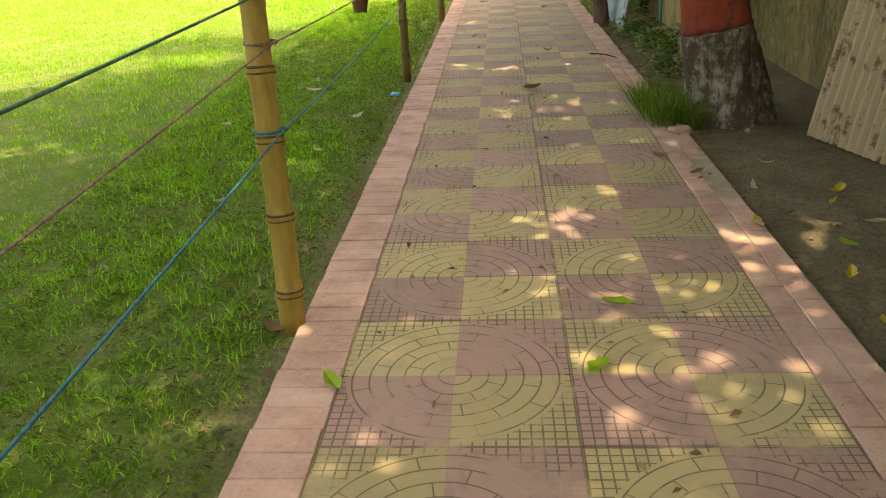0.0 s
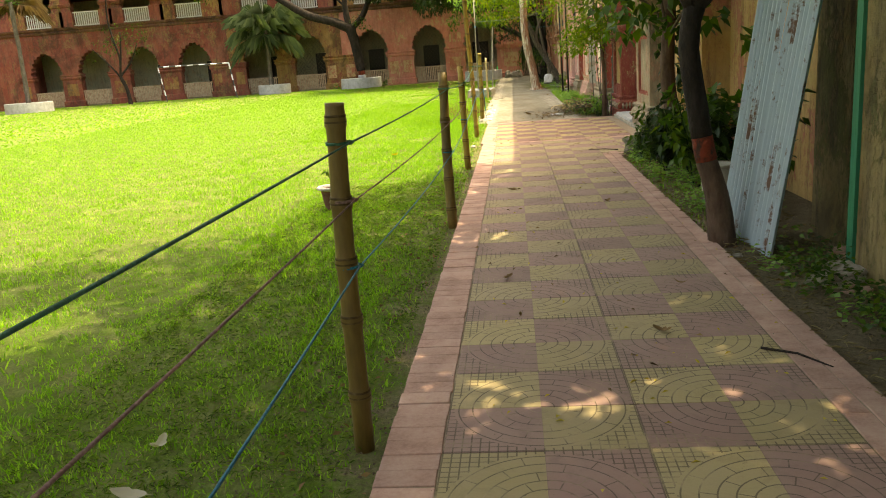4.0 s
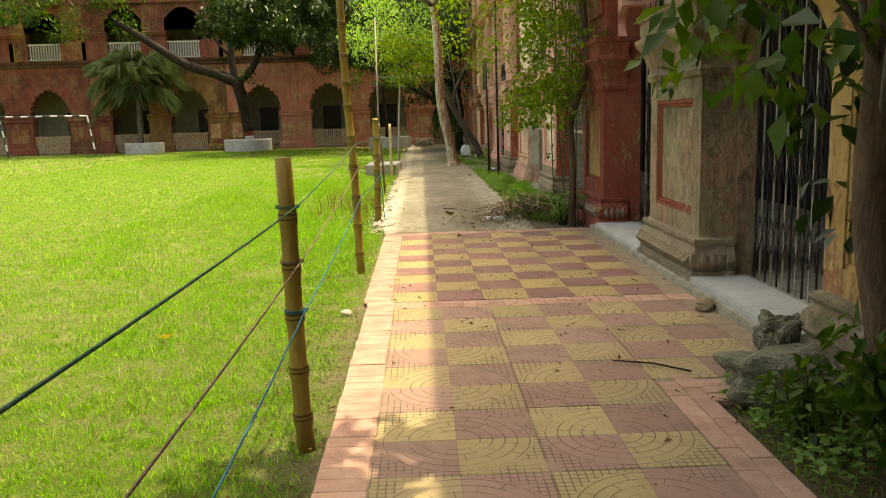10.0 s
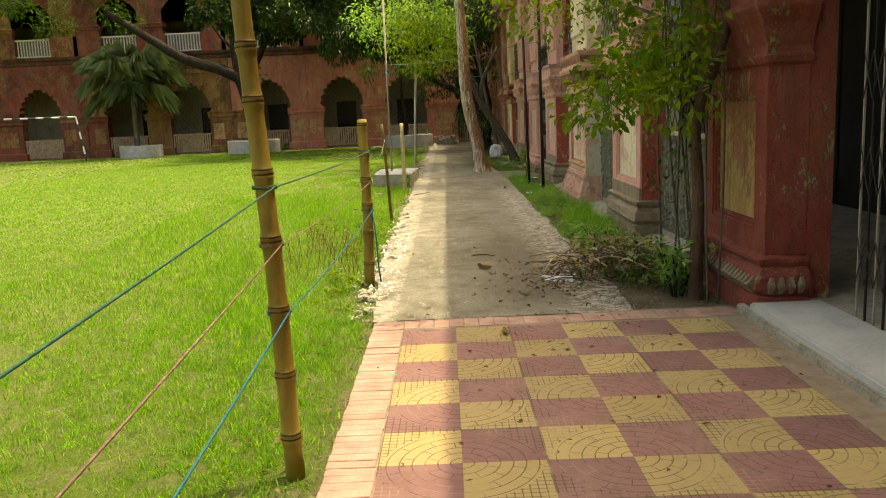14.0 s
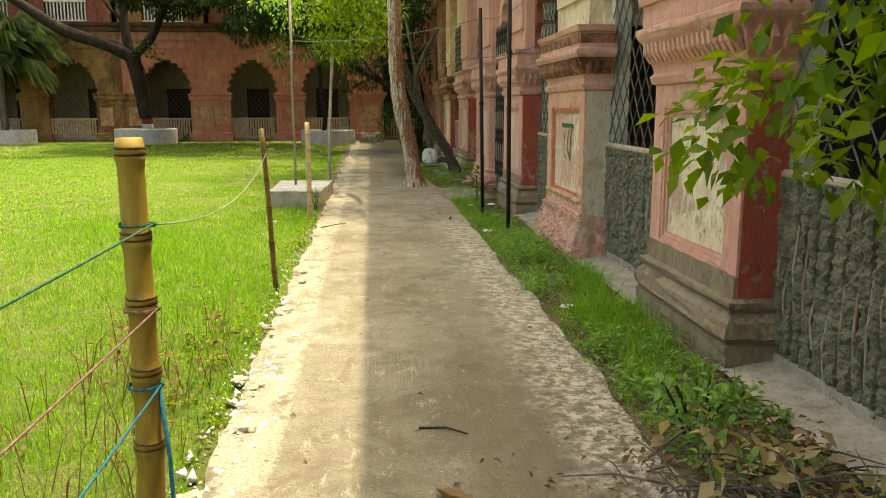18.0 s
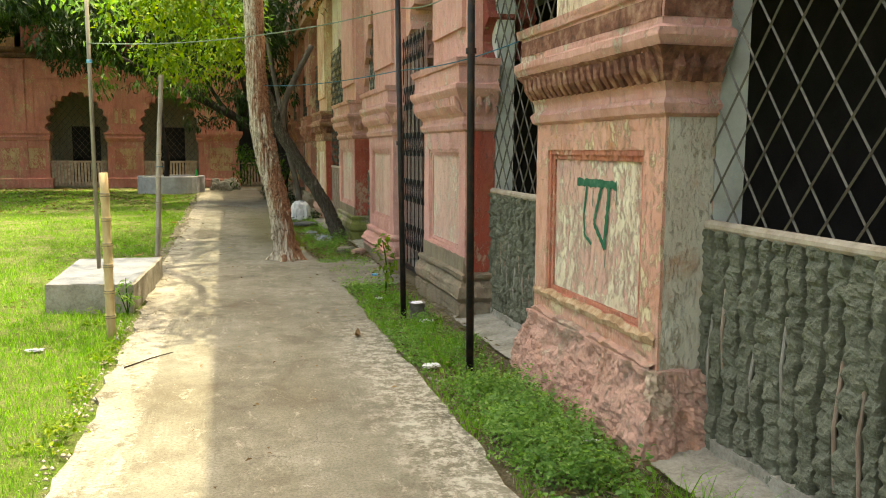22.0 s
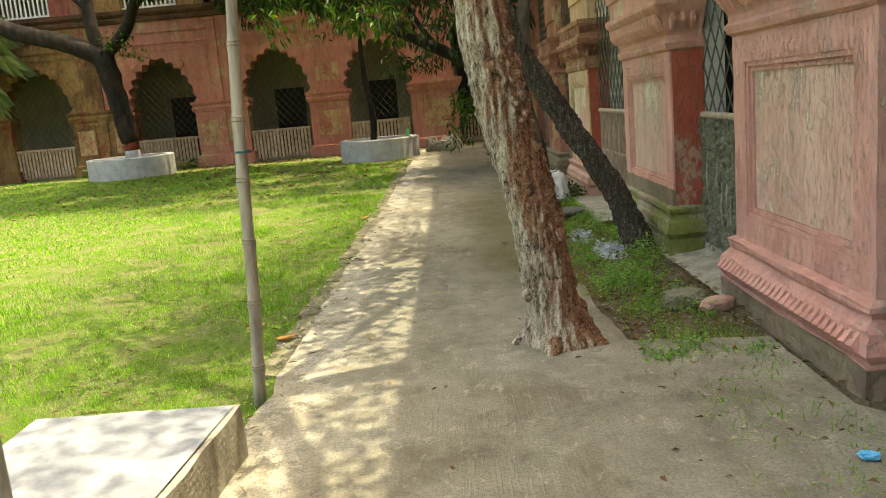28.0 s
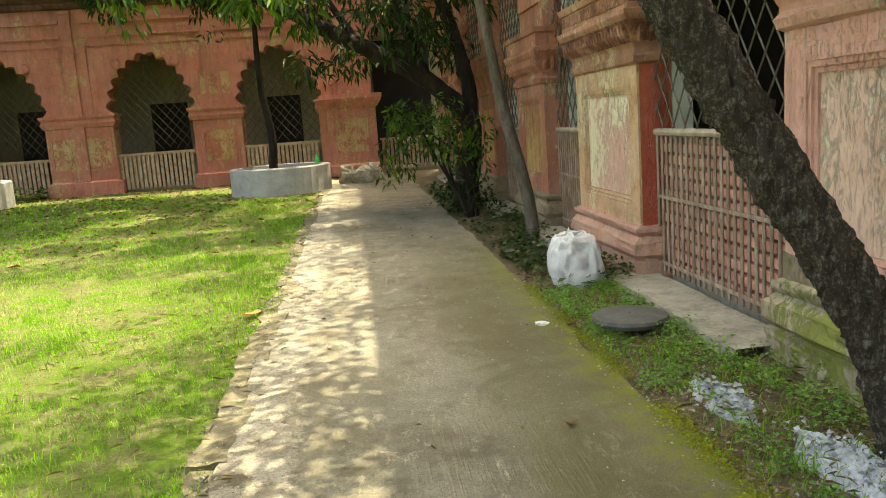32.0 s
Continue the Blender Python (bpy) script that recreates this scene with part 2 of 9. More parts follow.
    c = mix(n, l, calc(n, l, "MULTIPLY", soot.outputs[0], 0.05 + 0.32 * streak), c, (0.08, 0.055, 0.035))
    dirt = ramp(n, [(0.50, (0, 0, 0)), (0.74, (1, 1, 1))])
    l.new(run, dirt.inputs[0])
    c = mix(n, l, calc(n, l, "MULTIPLY", dirt.outputs[0], streak), c, (0.075, 0.052, 0.035))
    pit = ramp(n, [(0.65, (0, 0, 0)), (0.68, (1, 1, 1))])
    l.new(noise_tex(n, l, p, 34.0, 10, 0.82), pit.inputs[0])
    c = mix(n, l, calc(n, l, "MULTIPLY", pit.outputs[0], 0.6), c, tuple(x * 0.3 for x in base))
    if mould:
        black = ramp(n, [(0.48, (0, 0, 0)), (0.60, (1, 1, 1))])
        l.new(noise_tex(n, l, p, 0.8, 10, 0.72, (1, 1, 0.8), 0.6), black.inputs[0])
        c = mix(n, l, calc(n, l, "MULTIPLY", black.outputs[0], mould), c, (0.028, 0.024, 0.016))
    l.new(c, s.inputs["Base Color"])
    s.inputs["Roughness"].default_value, s.inputs["Specular IOR Level"].default_value = 0.88, 0.2
    h = calc(n, l, "SUBTRACT", calc(n, l, "ADD", mid, calc(n, l, "MULTIPLY", fine, 0.5)), calc(n, l, "MULTIPLY", calc(n, l, "ADD", calc(n, l, "ADD", edge.outputs[0], pit.outputs[0]), calc(n, l, "ADD", bare.outputs[0], nick.outputs[0])), 0.5))
    bumped(n, l, s, h, 0.9, 0.016)
    return m


M_PINK = plaster("plaster_pink", (0.68, 0.365, 0.295), (0.76, 0.63, 0.46), (0.64, 0.47, 0.35), 0.20, 0.28, 1.0, 0.8, 0.40, 0.10)
M_PANELC = plaster("plaster_flaking_panel", (0.80, 0.71, 0.50), (0.72, 0.43, 0.33), (0.74, 0.50, 0.38), 0.62, 0.10, 0.8, 0.5, 0.35)
M_ROSE = plaster("plaster_rose", (0.65, 0.35, 0.29), (0.74, 0.60, 0.47), (0.60, 0.45, 0.34), 0.16, 0.28, 1.1, 0.8, 0.40, 0.10)
M_PIERC = plaster("plaster_orange_cream", (0.70, 0.38, 0.27), (0.82, 0.66, 0.40), (0.62, 0.32, 0.10), 0.36, 0.2, 0.9, 0.8, 0.85, 0.05)
M_SIDE_RED = plaster("plaster_red_streaks", (0.42, 0.085, 0.055), (0.52, 0.30, 0.20), (0.42, 0.28, 0.18), 0.40, 0.4, 0.9, 0.6, 0.3)
M_PIERO = plaster("plaster_brown_orange", (0.66, 0.43, 0.26), (0.80, 0.66, 0.42), (0.42, 0.17, 0.08), 0.42, 0.4, 1.0, 0.8, 0.8, 0.15)
M_SIDE_PALE = plaster("plaster_pale_side", (0.52, 0.48, 0.37), (0.50, 0.40, 0.26), (0.50, 0.25, 0.09), 0.10, 0.12, 0.7, 0.2, 0.95, 0.04)
M_FOOTC = plaster("plaster_broken_foot", (0.54, 0.32, 0.24), (0.56, 0.42, 0.30), (0.36, 0.24, 0.16), 0.4, 0.35, 1.3, 0.6, 0.5)
M_PIERA = plaster("plaster_blackened", (0.31, 0.26, 0.16), (0.40, 0.25, 0.16), (0.10, 0.09, 0.05), 0.5, 0.85, 0.9, 0.5, 0.3, 0.55)
M_CREAM = plaster("plaster_cream", (0.76, 0.66, 0.46), (0.68, 0.41, 0.32), (0.62, 0.57, 0.42), 0.38, 0.2, 0.9, 0.6)
M_OCHRE = plaster("plaster_ochre", (0.50, 0.33, 0.13), (0.48, 0.20, 0.12), (0.30, 0.26, 0.18), 0.45, 0.8)
M_RED = plaster("plaster_red", (0.26, 0.058, 0.042), (0.40, 0.30, 0.14), (0.22, 0.17, 0.12), 0.25, 0.6)
M_FAR = plaster("plaster_far", (0.21, 0.058, 0.042), (0.25, 0.15, 0.07), (0.10, 0.07, 0.045), 0.30, 0.95, 0.5, 0.35, 0.3, 0.5)
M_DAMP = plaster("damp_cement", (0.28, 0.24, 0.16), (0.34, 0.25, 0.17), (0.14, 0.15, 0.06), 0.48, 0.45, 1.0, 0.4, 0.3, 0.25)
M_OLD = plaster("old_wall", (0.24, 0.185, 0.075), (0.16, 0.155, 0.05), (0.09, 0.075, 0.05), 0.5, 0.9, 1.0, 0.3, 0.3, 0.5)
M_VERANDA = plaster("veranda_wall", (0.30, 0.31, 0.26), (0.27, 0.28, 0.25), (0.22, 0.20, 0.18), 0.3, 0.5)
M_CEMENT = plain("raw_cement", [(0.062, 0.066, 0.043), (0.118, 0.122, 0.083), (0.185, 0.188, 0.135)], 7.0, 0.8, bump=1.0, bump_dist=0.010, fine=70)
# near-black colour that paints the darkness of unlit rooms behind openings
M_UNLIT = plain("unlit_opening", [(0.012, 0.011, 0.01), (0.02, 0.018, 0.016), (0.03, 0.027, 0.024)], 2.0, 0.8)
M_IRON = plain("black_iron", [(0.012, 0.012, 0.013), (0.025, 0.023, 0.022), (0.07, 0.04, 0.025)], 9.0, 0.55, 0.4)
M_STEEL = plain("grey_painted_bar", [(0.16, 0.15, 0.13), (0.28, 0.26, 0.22), (0.34, 0.30, 0.24)], 12.0, 0.55, 0.3)
M_MESH = plain("dull_wire", [(0.05, 0.045, 0.036), (0.10, 0.09, 0.072), (0.17, 0.15, 0.12)], 12.0, 0.6, 0.2)
M_RAIL = plain("weathered_rail", [(0.20, 0.15, 0.10), (0.34, 0.28, 0.21), (0.44, 0.38, 0.30)], 8.0, 0.7)
M_WOODBAR = plain("rusty_bar", [(0.12, 0.07, 0.045), (0.26, 0.19, 0.14), (0.42, 0.37, 0.30)], 14.0, 0.75, stretch=(1, 1, 0.3))
M_WHITERAIL = plain("white_railing", [(0.40, 0.40, 0.36), (0.58, 0.57, 0.52), (0.68, 0.67, 0.62)], 6.0, 0.7)
M_FENCE = plain("fence_board", [(0.19, 0.10, 0.07), (0.34, 0.245, 0.17), (0.46, 0.38, 0.29)], 7.0, 0.8)
M_LIME = plain("whitewash", [(0.24, 0.24, 0.22), (0.34, 0.345, 0.335), (0.44, 0.445, 0.435)], 4.0, 0.85, bump=0.4)
M_SLABGREY = plain("grey_slab", [(0.10, 0.11, 0.115), (0.175, 0.19, 0.20), (0.25, 0.265, 0.275)], 3.0, 0.8, bump=0.4)
M_SIDE = plain("slab_side", [(0.13, 0.12, 0.09), (0.26, 0.24, 0.19), (0.36, 0.34, 0.29)], 5.0, 0.9, bump=0.6)
M_BRICK = plain("edge_brick", [(0.20, 0.11, 0.085), (0.33, 0.205, 0.16), (0.41, 0.285, 0.225)], 5.0, 0.85, bump=0.5, bump_dist=0.006, fine=60, vary=0.2)
M_SCREEN = plain("painted_brick", [(0.30, 0.13, 0.10), (0.50, 0.24, 0.19), (0.60, 0.40, 0.30)], 8.0, 0.85, bump=0.6, fine=50, vary=0.3)
M_MORTAR = plain("mortar_bed", [(0.15, 0.115, 0.08), (0.22, 0.175, 0.125), (0.28, 0.23, 0.17)], 8.0, 0.95, bump=0.6)


def tile_material(name, base, dusty):
    """Cast cement tile: rings of grooves about one corner, a square grid in the other, dust in the relief."""
    m, n, l, s = nodes_of(name)
    o = coords(n)
    sep = n.new("ShaderNodeSeparateXYZ")
    l.new(o, sep.inputs[0])
    flat = n.new("ShaderNodeCombineXYZ")
    l.new(sep.outputs[0], flat.inputs[0])
    l.new(sep.outputs[1], flat.inputs[1])
    ln = n.new("ShaderNodeVectorMath")
    ln.operation = "LENGTH"
    l.new(flat.outputs[0], ln.inputs[0])
    r = ln.outputs["Value"]

    def groove(v, pitch, half):
        f = calc(n, l, "PINGPONG", v, pitch / 2)
        return calc(n, l, "LESS_THAN", f, half)

    ring = calc(n, l, "MULTIPLY", groove(calc(n, l, "ADD", r, 0.004), 0.0605, 0.0031), calc(n, l, "LESS_THAN", r, 0.37))
    ring = calc(n, l, "MULTIPLY", ring, calc(n, l, "GREATER_THAN", r, 0.05))
    grid = calc(n, l, "MAXIMUM", groove(sep.outputs[0], 0.036, 0.0030), groove(sep.outputs[1], 0.036, 0.0030))
    grid = calc(n, l, "MULTIPLY", grid, calc(n, l, "GREATER_THAN", r, 0.378))
    # short radial cuts, staggered from ring to ring
    band = calc(n, l, "FLOOR", calc(n, l, "DIVIDE", calc(n, l, "ADD", r, 0.004), 0.0605))
    ang = calc(n, l, "ARCTAN2", sep.outputs[1], sep.outputs[0])
    tick = calc(n, l, "FRACT", calc(n, l, "ADD", calc(n, l, "MULTIPLY", ang, 1.35), calc(n, l, "MULTIPLY", band, 0.43)))
    tick = calc(n, l, "LESS_THAN", calc(n, l, "MULTIPLY", calc(n, l, "ABSOLUTE", calc(n, l, "SUBTRACT", tick, 0.5)), r), 0.0034)
    tick = calc(n, l, "MULTIPLY", tick, calc(n, l, "MULTIPLY", calc(n, l, "LESS_THAN", r, 0.37), calc(n, l, "GREATER_THAN", r, 0.11)))
    cut = calc(n, l, "MAXIMUM", calc(n, l, "MAXIMUM", ring, tick), grid)
    info = n.new("ShaderNodeObjectInfo")
    p = place_of(n)
    big, fine = noise_tex(n, l, p, 1.6, 6, 0.65), noise_tex(n, l, p, 90.0, 4, 0.7)
    spot = noise_tex(n, l, p, 14.0, 6, 0.7)
    wear = ramp(n, [(0.36, (0, 0, 0)), (0.66, (1, 1, 1))])
    l.new(calc(n, l, "ADD", calc(n, l, "MULTIPLY", big, 0.7), calc(n, l, "MULTIPLY", spot, 0.3)), wear.inputs[0])
    tone = mix(n, l, info.outputs["Random"], tuple(c * 0.82 for c in base), tuple(min(1, c * 1.15) for c in base))
    c = mix(n, l, calc(n, l, "MULTIPLY", wear.outputs[0], 0.62), tone, dusty)
    c = mix(n, l, calc(n, l, "MULTIPLY", fine, 0.25), c, tuple(x * 0.55 for x in base))
    # foot-worn rubs, dark spots, and grooves that hold dirt or pale dust
    rub = ramp(n, [(0.50, (0, 0, 0)), (0.62, (1, 1, 1))])
    l.new(noise_tex(n, l, p, 7.0, 9, 0.75, None, 0.6), rub.inputs[0])
    c = mix(n, l, calc(n, l, "MULTIPLY", rub.outputs[0], 0.35), c, tuple(x * 0.6 for x in base))
    grime = ramp(n, [(0.63, (0, 0, 0)), (0.69, (1, 1, 1))])
    l.new(noise_tex(n, l, p, 22.0, 7, 0.75), grime.inputs[0])
    c = mix(n, l, calc(n, l, "MULTIPLY", grime.outputs[0], 0.55), c, (0.07, 0.05, 0.03))
    silt = ramp(n, [(0.50, (0, 0, 0)), (0.64, (1, 1, 1))])
    l.new(noise_tex(n, l, p, 3.1, 5, 0.65), silt.inputs[0])
    fill = mix(n, l, silt.outputs[0], (0.06, 0.045, 0.025), (0.30, 0.235, 0.14))
    c = mix(n, l, calc(n, l, "MULTIPLY", cut, mix(n, l, silt.outputs[0], (0.74, 0.74, 0.74), (0.45, 0.45, 0.45))), c, fill)
    l.new(c, s.inputs["Base Color"])
    s.inputs["Roughness"].default_value, s.inputs["Specular IOR Level"].default_value = 0.78, 0.3
    h = calc(n, l, "SUBTRACT", calc(n, l, "MULTIPLY", fine, 0.25), cut)
    bumped(n, l, s, h, 0.8, 0.006)
    return m


M_YEL = tile_material("tile_yellow", (0.335, 0.255, 0.10), (0.275, 0.215, 0.135))
M_PNK = tile_material("tile_maroon", (0.195, 0.09, 0.086), (0.235, 0.15, 0.13))
M_YELOLD = tile_material("tile_yellow_dusty", (0.30, 0.242, 0.112), (0.28, 0.218, 0.148))
M_PNKOLD = tile_material("tile_maroon_dusty", (0.242, 0.145, 0.122), (0.27, 0.19, 0.15))


def concrete_path():
    m, n, l, s = nodes_of("path_concrete")
    p = place_of(n)
    sep = n.new("ShaderNodeSeparateXYZ")
    l.new(p, sep.inputs[0])
    big, mid, fine = noise_tex(n, l, p, 0.55, 7, 0.65), noise_tex(n, l, p, 4.0, 8, 0.7), noise_tex(n, l, p, 60.0, 5, 0.75)
    drag = noise_tex(n, l, p, 9.0, 6, 0.7, (1, 0.12, 1))
    r = ramp(n, [(0.38, (0.098, 0.092, 0.066)), (0.46, (0.166, 0.157, 0.117)), (0.54, (0.217, 0.208, 0.16)), (0.64, (0.282, 0.272, 0.216))])
    l.new(calc(n, l, "ADD", calc(n, l, "MULTIPLY", big, 0.5), calc(n, l, "ADD", calc(n, l, "MULTIPLY", mid, 0.4), calc(n, l, "MULTIPLY", drag, 0.1))), r.inputs[0])
    c = r.outputs[0]
    # lime-stained edge beside the lawn, moss on the damp far stretch
    lime = calc(n, l, "MULTIPLY", calc(n, l, "LESS_THAN", calc(n, l, "ADD", sep.outputs[0], calc(n, l, "MULTIPLY", mid, 0.5)), -0.27), calc(n, l, "GREATER_THAN", mid, 0.45))
    c = mix(n, l, calc(n, l, "MULTIPLY", lime, 0.5), c, (0.42, 0.39, 0.315))
    damp = ramp(n, [(0.52, (0, 0, 0)), (0.66, (1, 1, 1))])
    l.new(noise_tex(n, l, p, 0.8, 5, 0.6, (1, 0.6, 1)), damp.inputs[0])
    c = mix(n, l, calc(n, l, "MULTIPLY", damp.outputs[0], 0.45), c, (0.115, 0.097, 0.06))
    stain = ramp(n, [(0.50, (0, 0, 0)), (0.60, (1, 1, 1))])
    l.new(noise_tex(n, l, p, 2.1, 9, 0.75, (1, 0.7, 1), 0.6), stain.inputs[0])
    c = mix(n, l, calc(n, l, "MULTIPLY", stain.outputs[0], 0.5), c, (0.10, 0.085, 0.052))
    # broom marks that run along the walk in places
    rake = noise_tex(n, l, p, 55.0, 3, 0.6, (1, 0.035, 1))
    where = ramp(n, [(0.53, (0, 0, 0)), (0.62, (1, 1, 1))])
    l.new(noise_tex(n, l, p, 0.9, 4, 0.6), where.inputs[0])
    line = ramp(n, [(0.52, (0, 0, 0)), (0.60, (1, 1, 1))])
    l.new(rake, line.inputs[0])
    broom = calc(n, l, "MULTIPLY", line.outputs[0], where.outputs[0])
    c = mix(n, l, calc(n, l, "MULTIPLY", broom, 0.15), c, (0.40, 0.38, 0.31))
    # hairline cracks that wander across, and worn scuffs
    warp = n.new("ShaderNodeVectorMath")
    warp.operation = "MULTIPLY_ADD"
    tint = n.new("ShaderNodeTexNoise")
    tint.inputs["Scale"].default_value, tint.inputs["Detail"].default_value = 2.2, 6
    l.new(p, tint.inputs["Vector"])
    l.new(tint.outputs["Color"], warp.inputs[0])
    warp.inputs[1].default_value = (0.7, 0.7, 0.0)
    l.new(p, warp.inputs[2])
    cell = n.new("ShaderNodeTexVoronoi")
    cell.feature = "DISTANCE_TO_EDGE"
    cell.inputs["Scale"].default_value = 0.42
    l.new(warp.outputs[0], cell.inputs["Vector"])
    crack = calc(n, l, "MULTIPLY", calc(n, l, "LESS_THAN", cell.outputs["Distance"], 0.0009), calc(n, l, "GREATER_THAN", mid, 0.50))
    scuff = ramp(n, [(0.56, (0, 0, 0)), (0.63, (1, 1, 1))])
    l.new(noise_tex(n, l, p, 8.0, 10, 0.8, (1, 0.55, 1), 0.7), scuff.inputs[0])
    c = mix(n, l, calc(n, l, "MULTIPLY", scuff.outputs[0], 0.5), c, (0.42, 0.395, 0.32))
    c = mix(n, l, calc(n, l, "MULTIPLY", crack, 0.55), c, (0.05, 0.042, 0.028))
    grit = ramp(n, [(0.46, (0, 0, 0)), (0.60, (1, 1, 1))])
    l.new(fine, grit.inputs[0])
    c = mix(n, l, calc(n, l, "MULTIPLY", grit.outputs[0], 0.5), c, (0.085, 0.072, 0.05))
    speck = ramp(n, [(0.60, (0, 0, 0)), (0.67, (1, 1, 1))])
    l.new(noise_tex(n, l, p, 24.0, 9, 0.88), speck.inputs[0])
    c = mix(n, l, calc(n, l, "MULTIPLY", speck.outputs[0], 0.6), c, (0.50, 0.465, 0.385))
    blot = ramp(n, [(0.60, (0, 0, 0)), (0.66, (1, 1, 1))])
    l.new(noise_tex(n, l, p, 6.0, 8, 0.78), blot.inputs[0])
    c = mix(n, l, calc(n, l, "MULTIPLY", blot.outputs[0], 0.5), c, (0.085, 0.07, 0.045))
    # moss and damp on the far stretch beside the weeds
    def reach(v, a, b):
        x = n.new("ShaderNodeMapRange")
        x.interpolation_type = "SMOOTHSTEP"
        x.inputs["From Min"].default_value, x.inputs["From Max"].default_value = a, b
        l.new(v, x.inputs["Value"])
        return x.outputs[0]

    off = calc(n, l, "ADD", sep.outputs[0], calc(n, l, "MULTIPLY", mid, 0.9))
    along = calc(n, l, "MULTIPLY", reach(sep.outputs[1], 40.6, 42.2), calc(n, l, "SUBTRACT", 1.0, reach(sep.outputs[1], 46.0, 50.0)))
    c = mix(n, l, calc(n, l, "MULTIPLY", calc(n, l, "MULTIPLY", reach(off, 0.72, 1.2), along), 0.62), c, (0.078, 0.074, 0.026))
    wet = calc(n, l, "MULTIPLY", reach(sep.outputs[1], 23.2, 24.2), calc(n, l, "SUBTRACT", 1.0, reach(sep.outputs[1], 26.0, 29.5)))
    wet = calc(n, l, "MULTIPLY", calc(n, l, "MULTIPLY", wet, reach(off, 0.45, 1.1)), calc(n, l, "ADD", 0.35, drag))
    c = mix(n, l, calc(n, l, "MULTIPLY", wet, 0.75), c, (0.082, 0.066, 0.042))
    moss = ramp(n, [(0.42, (0, 0, 0)), (0.56, (1, 1, 1))])
    l.new(noise_tex(n, l, p, 7.0, 8, 0.75), moss.inputs[0])
    c = mix(n, l, calc(n, l, "MULTIPLY", calc(n, l, "MULTIPLY", calc(n, l, "MULTIPLY", reach(off, 1.42, 1.7), along), moss.outputs[0]), 0.9), c, (0.13, 0.15, 0.015))
    rim = calc(n, l, "MULTIPLY", reach(calc(n, l, "ADD", sep.outputs[0], calc(n, l, "MULTIPLY", mid, 0.7)), 1.15, 1.5), calc(n, l, "SUBTRACT", 1.0, reach(sep.outputs[1], 33.0, 36.0)))
    crumb = ramp(n, [(0.47, (0, 0, 0)), (0.56, (1, 1, 1))])
    l.new(noise_tex(n, l, p, 11.0, 9, 0.8), crumb.inputs[0])
    c = mix(n, l, calc(n, l, "MULTIPLY", calc(n, l, "MULTIPLY", rim, crumb.outputs[0]), 0.75), c, (0.44, 0.42, 0.35))
    l.new(c, s.inputs["Base Color"])
    s.inputs["Roughness"].default_value, s.inputs["Specular IOR Level"].default_value = 0.9, 0.2
    bumped(n, l, s, calc(n, l, "ADD", calc(n, l, "ADD", fine, drag), calc(n, l, "ADD", mid, calc(n, l, "MULTIPLY", broom, 0.4))), 0.7, 0.010)
    return m


M_CONC = concrete_path()


